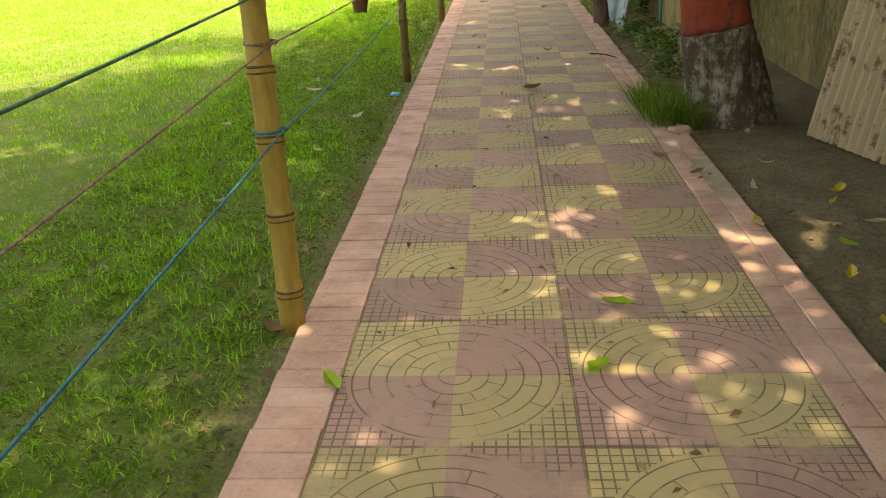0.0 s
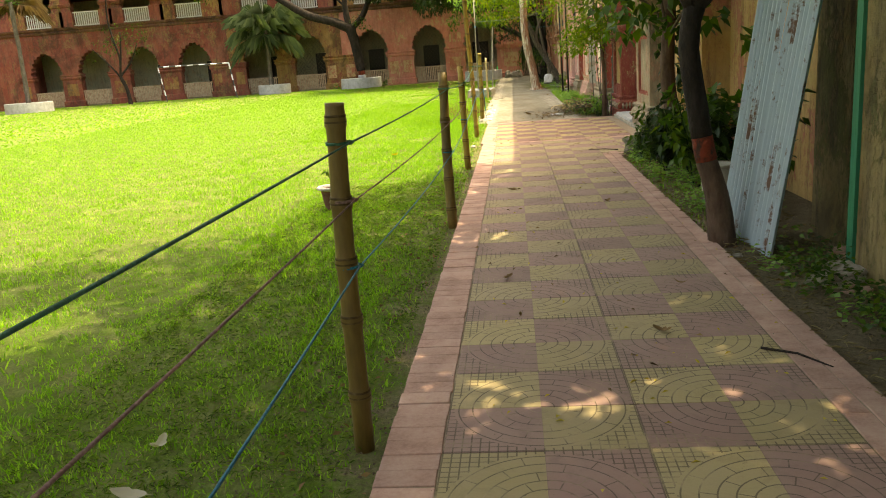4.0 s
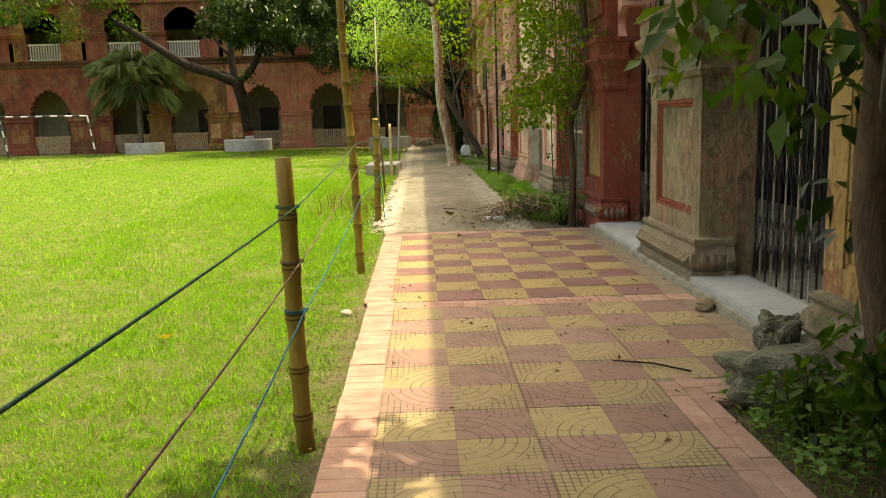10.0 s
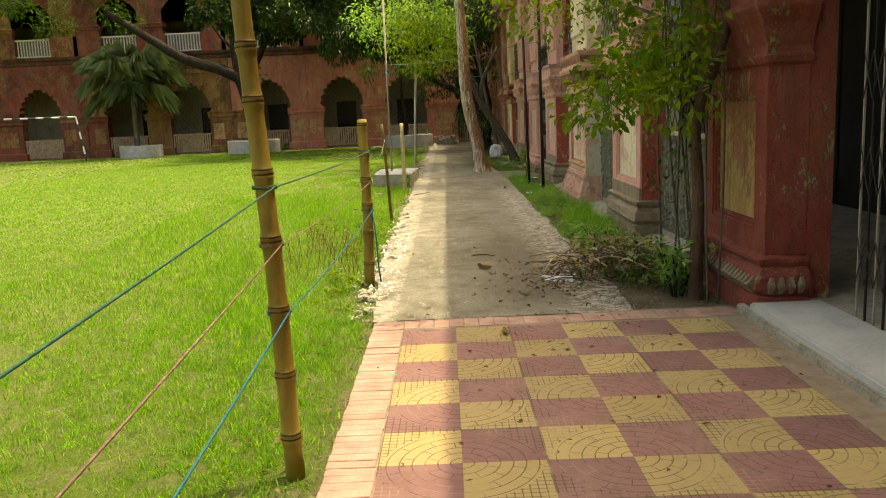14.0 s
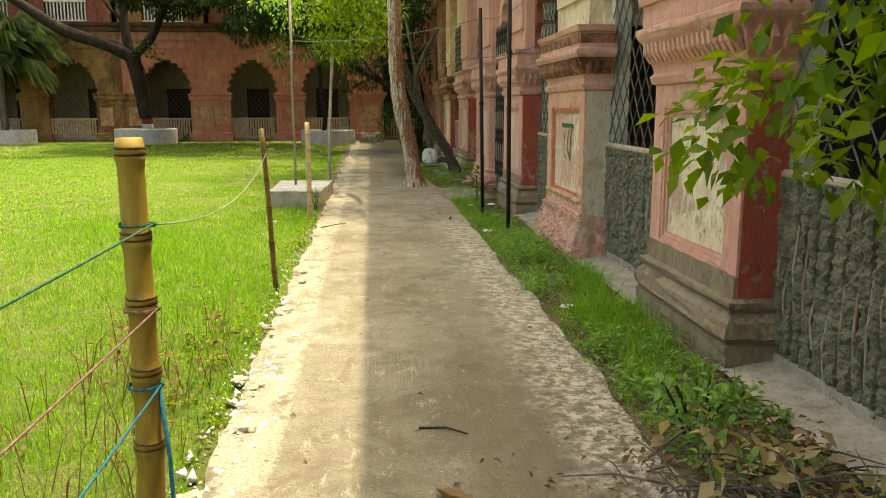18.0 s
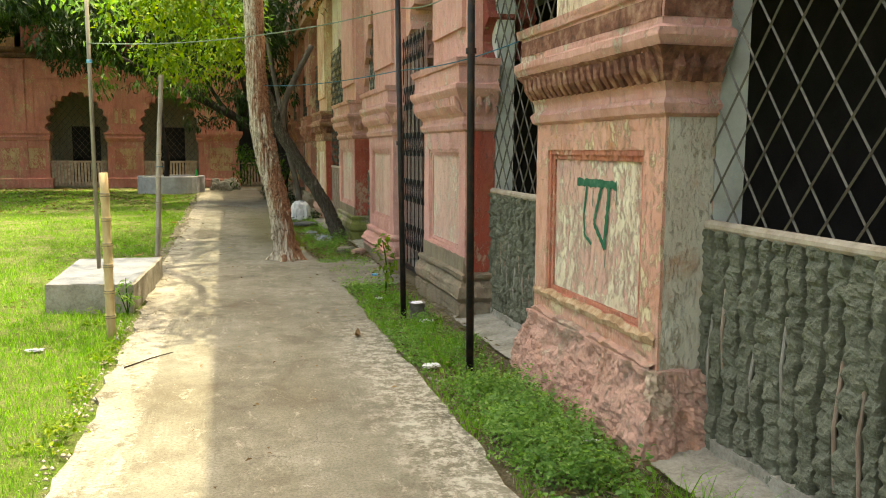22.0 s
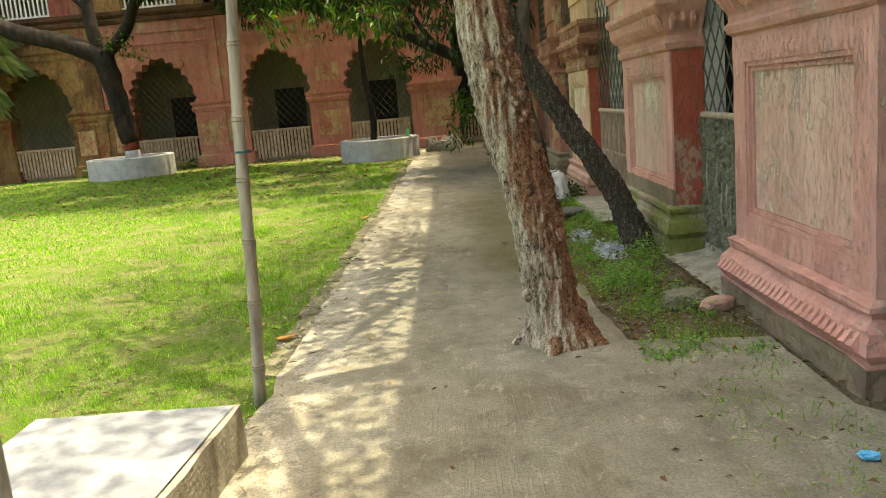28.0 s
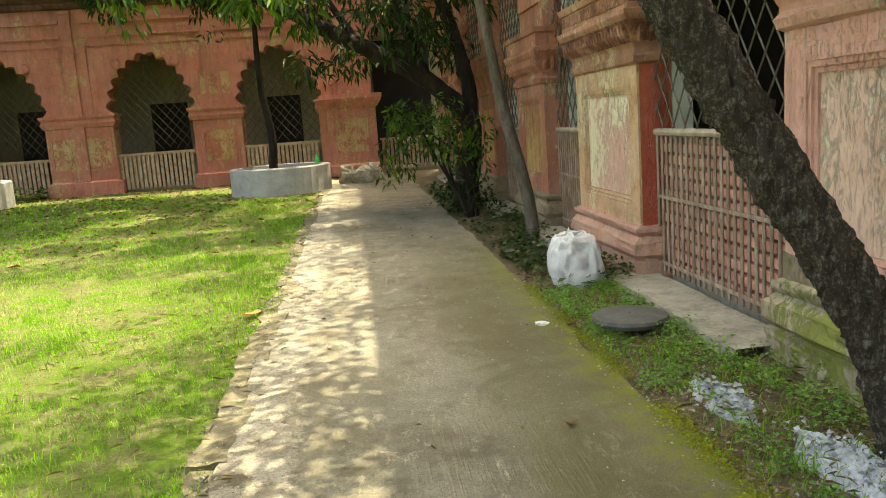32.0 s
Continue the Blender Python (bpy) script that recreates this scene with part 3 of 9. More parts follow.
def lawn_ground():
    m, n, l, s = nodes_of("lawn_ground")
    p = place_of(n)
    big, mid, fine = noise_tex(n, l, p, 0.5, 5, 0.6), noise_tex(n, l, p, 3.0, 8, 0.7), noise_tex(n, l, p, 50.0, 5, 0.7)
    soil = ramp(n, [(0.35, (0.10, 0.078, 0.048)), (0.55, (0.205, 0.165, 0.105)), (0.75, (0.33, 0.275, 0.19))])
    l.new(calc(n, l, "ADD", calc(n, l, "MULTIPLY", mid, 0.5), calc(n, l, "MULTIPLY", fine, 0.5)), soil.inputs[0])
    green = ramp(n, [(0.35, (0.075, 0.145, 0.014)), (0.55, (0.13, 0.225, 0.024)), (0.75, (0.19, 0.285, 0.045))])
    l.new(calc(n, l, "ADD", calc(n, l, "MULTIPLY", mid, 0.6), calc(n, l, "MULTIPLY", fine, 0.4)), green.inputs[0])
    sep = n.new("ShaderNodeSeparateXYZ")
    l.new(p, sep.inputs[0])
    # bare earth along the path and right of it
    off = calc(n, l, "ADD", sep.outputs[0], calc(n, l, "MULTIPLY", calc(n, l, "SUBTRACT", mid, 0.5), 1.6))
    bare = calc(n, l, "SMOOTH_MIN", 1.0, calc(n, l, "MAXIMUM", 0.0, calc(n, l, "MULTIPLY", calc(n, l, "ADD", off, 0.95), 2.2)), 0.1)
    patch = ramp(n, [(0.44, (0, 0, 0)), (0.56, (1, 1, 1))])
    l.new(mid, patch.inputs[0])
    # the lawn is worn through to the earth about the slab and the end of the path
    far = n.new("ShaderNodeMapRange")
    far.inputs["From Min"].default_value, far.inputs["From Max"].default_value = 33.0, 60.0
    far.inputs["To Min"].default_value, far.inputs["To Max"].default_value = 0.4, 0.9
    l.new(sep.outputs[1], far.inputs["Value"])
    c = mix(n, l, calc(n, l, "MAXIMUM", bare, calc(n, l, "MULTIPLY", patch.outputs[0], far.outputs[0])), green.outputs[0], soil.outputs[0])
    # crumbs of earth and dead thatch between the mats of grass
    thatch = noise_tex(n, l, p, 26.0, 10, 0.8, None, 0.8)
    gap = ramp(n, [(0.47, (0, 0, 0)), (0.56, (1, 1, 1))])
    l.new(thatch, gap.inputs[0])
    c = mix(n, l, calc(n, l, "MULTIPLY", gap.outputs[0], 0.45), c, (0.07, 0.065, 0.032))
    straw = ramp(n, [(0.60, (0, 0, 0)), (0.66, (1, 1, 1))])
    l.new(noise_tex(n, l, p, 44.0, 9, 0.8, (1, 0.5, 1), 0.9), straw.inputs[0])
    c = mix(n, l, calc(n, l, "MULTIPLY", straw.outputs[0], 0.5), c, (0.24, 0.20, 0.10))
    l.new(c, s.inputs["Base Color"])
    s.inputs["Roughness"].default_value, s.inputs["Specular IOR Level"].default_value = 0.95, 0.1
    bumped(n, l, s, calc(n, l, "ADD", mid, calc(n, l, "ADD", fine, thatch)), 1.0, 0.03)
    return m


M_GROUND = lawn_ground()

# ---- ground and paths ----
verts, faces = grid_mesh(lambda x, y: (x, y, -0.04 + (0.012 * noise.noise((x * 1.3, y * 1.3, 0)) if -12 < x < 4 and -5 < y < 66 else 0.0)),
                         [-300, -120, -60, -30, -20] + [-12 + 0.25 * i for i in range(65)] + [8, 30, 120, 300],
                         [-300, -60, -20] + [-6 + 0.5 * i for i in range(145)] + [90, 150, 400])
ground = raw("ground", verts, faces, M_GROUND, smooth=True)
tagged(ground, "lush green courtyard lawn on brown earth", "ground", kind="structure")

# the concrete path, with a ragged broken edge towards the lawn
rnd = random.Random(5)
left_edge = [(-0.84 + 0.14 * max(0.0, 1 - (y - 23.41) / 2.2) + 0.018 * rnd.uniform(-1, 1) - (0.05 if y > 38 else 0) + 0.06 * noise.noise((y * 0.7, 3, 0)) + (0.07 if y < 36 else 0.03) * noise.noise((y * 2.6, 7, 0)), y) for y in [23.41 + 0.16 * i for i in range(245)]]
right_edge = [(1.40 + 0.07 * noise.noise((y * 0.6, 9, 0)) + 0.07 * noise.noise((y * 1.9, 4, 0)) + 0.012 * rnd.uniform(-1, 1) - (0.10 if y > 38 else 0.0) + (0.85 if 37.0 < y < 39.3 else 0.0), y) for y in [23.41 + 0.16 * i for i in range(245)]]
pv, pf = [], []
for (xl, y), (xr, _) in zip(left_edge, right_edge):
    for k in range(9):
        x = xl + (xr - xl) * k / 8
        pv.append((x, y, 0.004 * noise.noise((x * 2, y * 2, 5)) - (0.006 if k in (0, 8) else 0.0)))
    pv.append((xl - 0.015, y, -0.09))
    pv.append((xr + 0.015, y, -0.09))
for j in range(244):
    a, b = j * 11, (j + 1) * 11
    pf += [(a + k, a + k + 1, b + k + 1, b + k) for k in range(8)]
    pf += [(a + 9, a, b, b + 9), (a + 8, a + 10, b + 10, b + 8)]
path_c = raw("pavement_concrete", pv, pf, M_CONC, smooth=False)
tagged(path_c, "dusty grey concrete footpath with a crumbling edge", "path", kind="structure")

# ---- arcades ----
def foil(w, z0, h, lobes=5, bulge=0.42, n=5):
    """Half of a pointed many-lobed arch: points from the springing (w, z0) up to the apex (0, z0 + h)."""
    base = []
    for i in range(lobes + 1):
        t = i / lobes
        a = t * math.radians(78)
        x = w * (1 - (1 - math.cos(a)) * 1.262)
        z = z0 + h * 0.98 * math.sin(a) / math.sin(math.radians(78)) * (1 if t < 1 else 1.0)
        base.append((max(x, 0.0), z))
    base[-1] = (0.0, z0 + h)
    pts = [base[0]]
    for (x0, y0), (x1, y1) in zip(base, base[1:]):
        dx, dy = x1 - x0, y1 - y0
        ln = math.hypot(dx, dy)
        nx, ny = dy / ln, -dx / ln
        for k in range(1, n + 1):
            t = k / n
            q = math.sin(math.pi * t) * bulge * ln
            pts.append((max(x0 + dx * t + nx * q, 0.0), y0 + dy * t + ny * q))
    return pts


def arch_wall(bm, c, half, w, z0, h, top, depth, to_world, lobes=5):
    """A wall with a lobed opening about c: u across, v up, d into the wall. Its front, back and soffit."""
    right = foil(w, z0, h, lobes)
    curve = [(c + x, z) for x, z in right] + [(c - x, z) for x, z in right[-2::-1]]
    rim = [(c - half, z0), (c - half, top), (c + half, top), (c + half, z0)]
    rings = []
    for d in (0.0, depth):
        ring = [bm.verts.new(to_world(u, v, d)) for u, v in curve + rim]
        bm.faces.new(ring if d else ring[::-1])
        rings.append(ring)
    n = len(curve) + 4
    for i in range(n):
        bm.faces.new((rings[0][i], rings[0][(i + 1) % n], rings[1][(i + 1) % n], rings[1][i]))


def stack(bm, u0, u1, front, back, levels, to_world):
    """A mass of oblong courses: (height, how far it stands out)."""
    rings = []
    for v, o in levels:
        rings.append([bm.verts.new(to_world(*q)) for q in ((u0 - o, v, front - o), (u1 + o, v, front - o), (u1 + o, v, back), (u0 - o, v, back))])
    for a, b in zip(rings, rings[1:]):
        for k in range(4):
            bm.faces.new((a[k], a[(k + 1) % 4], b[(k + 1) % 4], b[k]))
    bm.faces.new(rings[0])
    bm.faces.new(rings[-1])


def right_side(u, v, d):
    """Along the wing beside the path: u runs along y, d into the wall from x = 2.33."""
    return (2.33 + d, u, v)


def end_side(u, v, d):
    """Along the range across the end: u runs along x, d into the wall from y = 64.5."""
    return (u, 64.5 + d, v)


def rect(bm, to_world, u0, u1, v0, v1, d0, d1):
    v = [bm.verts.new(to_world(u, w, d)) for d in (d0, d1) for w in (v0, v1) for u in (u0, u1)]
    for f in ((0, 2, 3, 1), (4, 5, 7, 6), (0, 1, 5, 4), (2, 6, 7, 3), (0, 4, 6, 2), (1, 3, 7, 5)):
        bm.faces.new([v[i] for i in f])


def ring_frame(bm, to_world, u0, u1, v0, v1, a0, a1, b0, b1, d0, d1):
    """An oblong frame in one piece: outer u0..u1, v0..v1, inner a0..a1, b0..b1."""
    loops = []
    for d in (d0, d1):
        for q in ((u0, u1, v0, v1), (a0, a1, b0, b1)):
            loops.append([bm.verts.new(to_world(*p, d)) for p in ((q[0], q[2]), (q[1], q[2]), (q[1], q[3]), (q[0], q[3]))])
    for k in range(4):
        j = (k + 1) % 4
        for a, b in ((0, 1), (1, 3), (3, 2), (2, 0)):
            bm.faces.new((loops[a][k], loops[a][j], loops[b][j], loops[b][k]))


def worn(bm, amount=0.006, cuts=9):
    """Knock the edges and faces of a mass about."""
    bmesh.ops.subdivide_edges(bm, edges=bm.edges[:], cuts=cuts, use_grid_fill=True)
    for v in bm.verts:
        p = v.co
        v.co = p + Vector((noise.noise(p * 9), noise.noise(p * 9 + Vector((5, 2, 1))), noise.noise(p * 9 + Vector((1, 7, 3))))) * amount + Vector((amount * 1.6 * max(0.0, noise.noise(p * 21)), 0, 0))
    return bm


def done(name, bm, mat, parent, label=""):
    tidy(bm)
    return part(name, bm, mat, parent, label)


CAPITAL = [(1.86, 0.0), (1.88, 0.03), (1.93, 0.045), (1.96, 0.02), (2.0, 0.02), (2.03, 0.035), (2.16, 0.075), (2.24, 0.13), (2.27, 0.145), (2.31, 0.145), (2.33, 0.10), (2.35, 0.10),
           (2.49, 0.10), (2.50, 0.125), (2.56, 0.14), (2.57, 0.0)]
FOOT = [(-0.1, 0.085), (0.14, 0.085), (0.15, 0.06), (0.20, 0.10), (0.30, 0.085), (0.36, 0.035), (0.40, 0.06), (0.43, 0.06), (0.45, 0.0)]


def broken_foot(v):
    """How far the crumbled foot stands out at a height."""
    return 0.15 - 0.30 * max(0.0, v - 0.05) if v < 0.40 else (0.05 if v < 0.457 else -0.02)


M_PANELR = plaster("plaster_rosy_panel", (0.70, 0.47, 0.37), (0.76, 0.66, 0.50), (0.55, 0.45, 0.34), 0.42, 0.25, 1.0, 0.7, 0.35)
M_MOSSY = plaster("mossy_cement", (0.40, 0.36, 0.25), (0.24, 0.26, 0.07), (0.18, 0.19, 0.06), 0.5, 0.35, 0.8, 0.2, 0.1, 0.25)
M_SOOTCAP = plaster("plaster_sooty_capital", (0.46, 0.23, 0.15), (0.66, 0.50, 0.32), (0.24, 0.12, 0.07), 0.4, 0.55, 1.0, 0.7, 0.6, 0.4)
# darker red copy of the plaster: the tree's shade put into the colour
M_SHADERED = plaster("plaster_red_in_shade", (0.44, 0.19, 0.13), (0.58, 0.42, 0.26), (0.26, 0.14, 0.08), 0.35, 0.55, 0.9, 0.6, 0.5, 0.3)
wing = thing("palace_wing", (0, 0, 0), "long two-storey pink plastered palace wing with lobed arches", "building")
# the last four piers take the copy with tree shade in its colour
PIERS = [(15.6, 17.1, M_OCHRE, M_OCHRE), (19.36, 20.92, M_PIERA, M_PIERA), (23.17, 24.6, M_RED, M_OCHRE), (27.1, 28.75, M_PINK, M_CREAM), (31.0, 32.85, M_PIERC, M_PANELC),
         (34.75, 36.45, M_ROSE, M_PANELR), (38.3, 40.25, M_ROSE, M_PANELR), (41.9, 43.9, M_PINK, M_PANELR), (46.3, 48.2, M_PIERO, M_PANELC), (49.7, 51.4, M_SHADERED, M_OCHRE),
         (53.3, 55.0, M_SHADERED, M_OCHRE), (57.0, 58.7, M_SHADERED, M_OCHRE), (60.8, 62.5, M_SHADERED, M_OCHRE)]
M_RUIN = plain("crumbled_lime", [(0.20, 0.10, 0.05), (0.42, 0.27, 0.15), (0.60, 0.48, 0.32)], 12.0, 0.95, bump=1.0, bump_dist=0.02, fine=30)
M_REDFRAME = plaster("plaster_red_frame", (0.60, 0.22, 0.14), (0.72, 0.42, 0.28), (0.46, 0.14, 0.06), 0.34, 0.3, 1.3, 0.8, 0.8)
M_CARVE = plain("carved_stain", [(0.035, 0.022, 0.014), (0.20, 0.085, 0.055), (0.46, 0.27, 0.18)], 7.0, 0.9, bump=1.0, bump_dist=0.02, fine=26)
for k, (a, b, shaft, panel) in enumerate(PIERS):
    bm = bmesh.new()
    # shaft with a sunk panel in its face
    pa, pb, z0, z1 = a + 0.22, b - 0.22, 0.62, 1.68
    rect(bm, right_side, a, b, 0.45, 1.86, 0.055, 0.31)
    near = 1 <= k <= 9
    if near:
        worn(bm, 0.004, 11)
    pier = done("pier", bm, shaft, wing, "peeling limewashed pier")
    if k in (3, 5, 7, 8):
        bm = bmesh.new()
        rect(bm, right_side, a - 0.004, a, 0.45, 1.86, 0.02, 0.305)
        done("side_coat", bm, M_SIDE_RED, pier, "red weathered side coat")
    elif k == 4:
        bm = bmesh.new()
        rect(bm, right_side, a - 0.004, a, 0.45, 1.86, 0.02, 0.305)
        done("side_coat", bm, M_SIDE_PALE, pier, "pale grey-cream side coat with rust stains")
    bm = bmesh.new()
    ring_frame(bm, right_side, a, b, 0.45, 1.86, pa, pb, z0, z1, 0.0, 0.055)
    if near:
        worn(bm, 0.006, 9)
    done("face", bm, shaft, pier)
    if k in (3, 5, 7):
        # the olive stain below the panel, laid on as an added thin strip
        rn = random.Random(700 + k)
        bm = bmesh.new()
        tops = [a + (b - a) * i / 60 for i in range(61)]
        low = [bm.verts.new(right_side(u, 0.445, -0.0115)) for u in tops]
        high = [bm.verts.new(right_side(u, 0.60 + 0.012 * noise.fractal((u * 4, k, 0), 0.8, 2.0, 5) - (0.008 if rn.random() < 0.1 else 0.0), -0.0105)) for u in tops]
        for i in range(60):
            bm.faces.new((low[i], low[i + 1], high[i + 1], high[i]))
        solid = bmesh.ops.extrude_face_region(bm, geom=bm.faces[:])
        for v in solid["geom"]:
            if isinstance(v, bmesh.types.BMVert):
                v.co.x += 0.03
        done("base_coat", bm, M_DAMP, pier, "olive damp stain laid on as a thin strip")
    if k == 4:
        # the sill of the panel has crumbled into a ragged ledge
        for name, v0, v1, o, seed, mat in (("broken_sill", 0.585, 0.655, 0.012, 1, M_RUIN), ("broken_edge", 0.455, 0.50, 0.03, 2, M_FOOTC)):
            us = [a + 0.02 + (b - a - 0.04) * i / 70 for i in range(71)]
            v3, f3 = [], []
            for i, u in enumerate(us):
                e = 0.028 * noise.fractal((u * 5, seed, 0), 0.7, 2.1, 5)
                for vv, dd in ((v0 - 0.01, 0.012), (v0 + e * 0.5, -o), ((v0 + v1) / 2 + e, -o - 0.008 + 0.012 * noise.noise((u * 23, seed, 1))), (v1 + e, 0.016)):
                    v3.append(right_side(u, vv, dd))
                if i:
                    q0 = (i - 1) * 4
                    f3 += [(q0 + c, q0 + c + 4, q0 + c + 5, q0 + c + 1) for c in range(3)]
            raw(name, v3, f3, mat, pier, label="crumbled plaster edge")
    for q, t in ((0.0, 0.012), (0.034, 0.03)):
        bm = bmesh.new()
        ring_frame(bm, right_side, pa + q, pb - q, z0 + q, z1 - q, pa + q + 0.033, pb - q - 0.033, z0 + q + 0.033, z1 - q - 0.033, t, 0.0549)
        done("panel_moulding", bm, {4: M_REDFRAME, 1: M_RED}.get(k, shaft), pier)
    bm = bmesh.new()
    rect(bm, right_side, pa + 0.069, pb - 0.069, z0 + 0.069, z1 - 0.069, 0.044, 0.058)
    done("panel", bm, panel, pier, "flaking cream panel")
    bm = bmesh.new()
    if k == 4:
        def slope(t, v):
            """Round the foot: along the near side, the face and the far side."""
            o = broken_foot(v)
            q = Vector((a - o, 0.31, 0)) if t < 0 else Vector((a - o + (b - a + 2 * o) * min(1.0, t), -o, 0))
            if t < 0:
                q.y = -o + (0.31 + o) * -t
            elif t > 1:
                q.y = -o + (0.31 + o) * (t - 1)
            r = 0.030 * noise.fractal((q.x * 9, v * 9, q.y * 9), 0.55, 2.1, 6) + 0.016 * noise.noise((q.x * 4, v * 7, q.y * 4))
            if v >= 0.46:
                r = 0.0
            return right_side(q.x - (r if t < 0 else 0), v + (0.02 * noise.noise((q.x * 6, q.y * 6, 3)) if 0.3 < v < 0.46 else 0), q.y - (r if 0 <= t <= 1 else 0))

        v3, f3 = grid_mesh(slope, [-1 + i / 24 for i in range(24)] + [i / 120 for i in range(121)] + [1 + i / 8 for i in range(1, 9)], [-0.1 + 0.5 * i / 34 for i in range(35)] + [0.42, 0.44, 0.455, 0.4599, 0.462])
        vs = [bm.verts.new(v) for v in v3]
        for f in f3:
            bm.faces.new([vs[i] for i in f])
    else:
        stack(bm, a, b, 0.0, 0.31, FOOT, right_side)
        if near:
            worn(bm, 0.014, 7)
    done("plinth", bm, {2: M_RED, 4: M_FOOTC, 6: shaft, 7: M_MOSSY, 8: M_FOOTC}.get(k, M_DAMP), pier, "stained moulded plinth")
    bm = bmesh.new()
    stack(bm, a, b, 0.0, 0.31, CAPITAL, right_side)
    if near:
        worn(bm, 0.007, 5)
    done("capital", bm, {4: M_PINK, 8: M_SOOTCAP}.get(k, shaft), pier)
    if k == 6:
        bm = bmesh.new()
        stack(bm, a, b, 0.0, 0.309, [(-0.1, 0.094), (0.125, 0.092), (0.13, 0.06)], right_side)
        worn(bm, 0.012, 9)
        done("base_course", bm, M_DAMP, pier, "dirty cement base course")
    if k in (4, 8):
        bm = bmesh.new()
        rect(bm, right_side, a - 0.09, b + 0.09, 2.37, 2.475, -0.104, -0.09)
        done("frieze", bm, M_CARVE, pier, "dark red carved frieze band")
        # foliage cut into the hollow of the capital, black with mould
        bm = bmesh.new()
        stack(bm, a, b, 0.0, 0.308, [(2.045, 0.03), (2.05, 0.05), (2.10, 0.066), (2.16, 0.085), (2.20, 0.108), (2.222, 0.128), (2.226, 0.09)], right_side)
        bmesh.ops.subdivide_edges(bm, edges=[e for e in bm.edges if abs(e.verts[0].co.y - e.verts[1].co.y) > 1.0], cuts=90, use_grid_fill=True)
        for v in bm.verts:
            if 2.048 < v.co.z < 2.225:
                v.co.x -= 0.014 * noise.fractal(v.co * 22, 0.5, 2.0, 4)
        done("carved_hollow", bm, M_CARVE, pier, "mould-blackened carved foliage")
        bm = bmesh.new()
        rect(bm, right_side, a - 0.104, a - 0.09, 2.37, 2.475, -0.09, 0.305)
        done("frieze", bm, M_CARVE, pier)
    # leaf carving round the capital and the foot
    for z, o, hgt, step, cm in ((2.12, 0.085, 0.15, 0.09, shaft), (0.235, 0.105, 0.12, 0.075, M_DAMP if k not in (4, 6) else shaft)):
        if k not in ((3, 4, 5, 6, 7, 8, 9) if z > 1 else (1, 2, 6)):
            continue
        bm = bmesh.new()
        u = a
        while u < b + 0.02:
            tube(bm, [right_side(u, z - hgt / 2, -o + 0.03), right_side(u, z, -o - 0.012), right_side(u, z + hgt / 2, -o - 0.035 * (1 if z > 1 else -1))], [0.022, 0.034, 0.016], 5)
            u += step
        d = 0.02
        while d < 0.28:
            for e in (a - o, b + o):
                tube(bm, [right_side(e + (0.03 if e < a else -0.03), z - hgt / 2, d), right_side(e, z, d), right_side(e, z + hgt / 2, d)], [0.022, 0.034, 0.016], 5)
            d += step
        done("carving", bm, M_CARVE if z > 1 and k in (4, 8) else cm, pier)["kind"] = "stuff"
    bm = bmesh.new()
    rect(bm, right_side, a + 0.16, b - 0.16, 2.57, 5.2, 0.07, 0.56)
    rect(bm, right_side, a + 0.26, b - 0.26, 2.9, 4.9, 0.03, 0.075)
    done("upper_shaft", bm, shaft if k != 4 else M_CREAM, pier)

GAPS = [(p[1], q[0]) for p, q in zip(PIERS, PIERS[1:])]
for k, (a, b) in enumerate(GAPS):
    bm = bmesh.new()
    arch_wall(bm, (a + b) / 2, (b - a) / 2 + 0.17, (b - a) / 2 + 0.02, 2.57, 1.45, 5.2, 0.5, lambda u, v, d: right_side(u, v, d + 0.22), 5)
    done("arch", bm, [M_RED, M_PINK, M_ROSE, M_CREAM][k % 4], wing, "pink many-lobed arch")
bm = bmesh.new()
stack(bm, 15.6, 64.5, 0.05, 1.0, [(5.2, 0.0), (5.22, 0.12), (5.3, 0.14), (5.34, 0.08), (5.5, 0.1), (5.55, 0.22), (5.66, 0.24), (5.68, 0.0)], right_side)
done("cornice", bm, M_PINK, wing)
# upper storey
for a, b, shaft, panel in PIERS:
    bm = bmesh.new()
    stack(bm, a + 0.1, b - 0.1, 0.1, 0.8, [(5.68, 0.0), (7.3, 0.0), (7.34, 0.05), (7.5, 0.08), (7.55, 0.0), (9.0, 0.0)], right_side)
    done("upper_pier", bm, M_PINK, wing)
for a, b in GAPS:
    bm = bmesh.new()
    arch_wall(bm, (a + b) / 2, (b - a) / 2 + 0.12, (b - a) / 2, 7.4, 1.2, 9.0, 0.4, lambda u, v, d: right_side(u, v, d + 0.25), 4)
    done("arch", bm, M_PINK, wing)
    bm = bmesh.new()
    rect(bm, right_side, a, b, 6.6, 6.66, 0.3, 0.36)
    u = a + 0.1
    while u < b:
        rect(bm, right_side, u, u + 0.03, 5.68, 6.6, 0.315, 0.345)
        u += 0.14
    done("railing", bm, M_WHITERAIL, wing)
bm = bmesh.new()
rect(bm, right_side, 11.0, 64.5, 9.0, 9.35, -0.02, 6.0)
rect(bm, right_side, 11.0, 64.5, 9.35, 9.95, 0.0, 0.25)
done("roof", bm, M_FAR, wing)
# the veranda behind the arches
bm = bmesh.new()
rect(bm, right_side, 15.4, 64.5, -0.1, 0.1, 0.25, 3.4)
done("veranda_floor", bm, M_SIDE, wing)
bm = bmesh.new()
rect(bm, right_side, 15.4, 64.5, 0.1, 9.0, 3.2, 3.5)
done("back_wall", bm, M_VERANDA, wing)
bm = bmesh.new()
rect(bm, right_side, 15.6, 64.5, 5.2, 5.5, 0.96, 3.3)
done("veranda_ceiling", bm, M_VERANDA, wing)
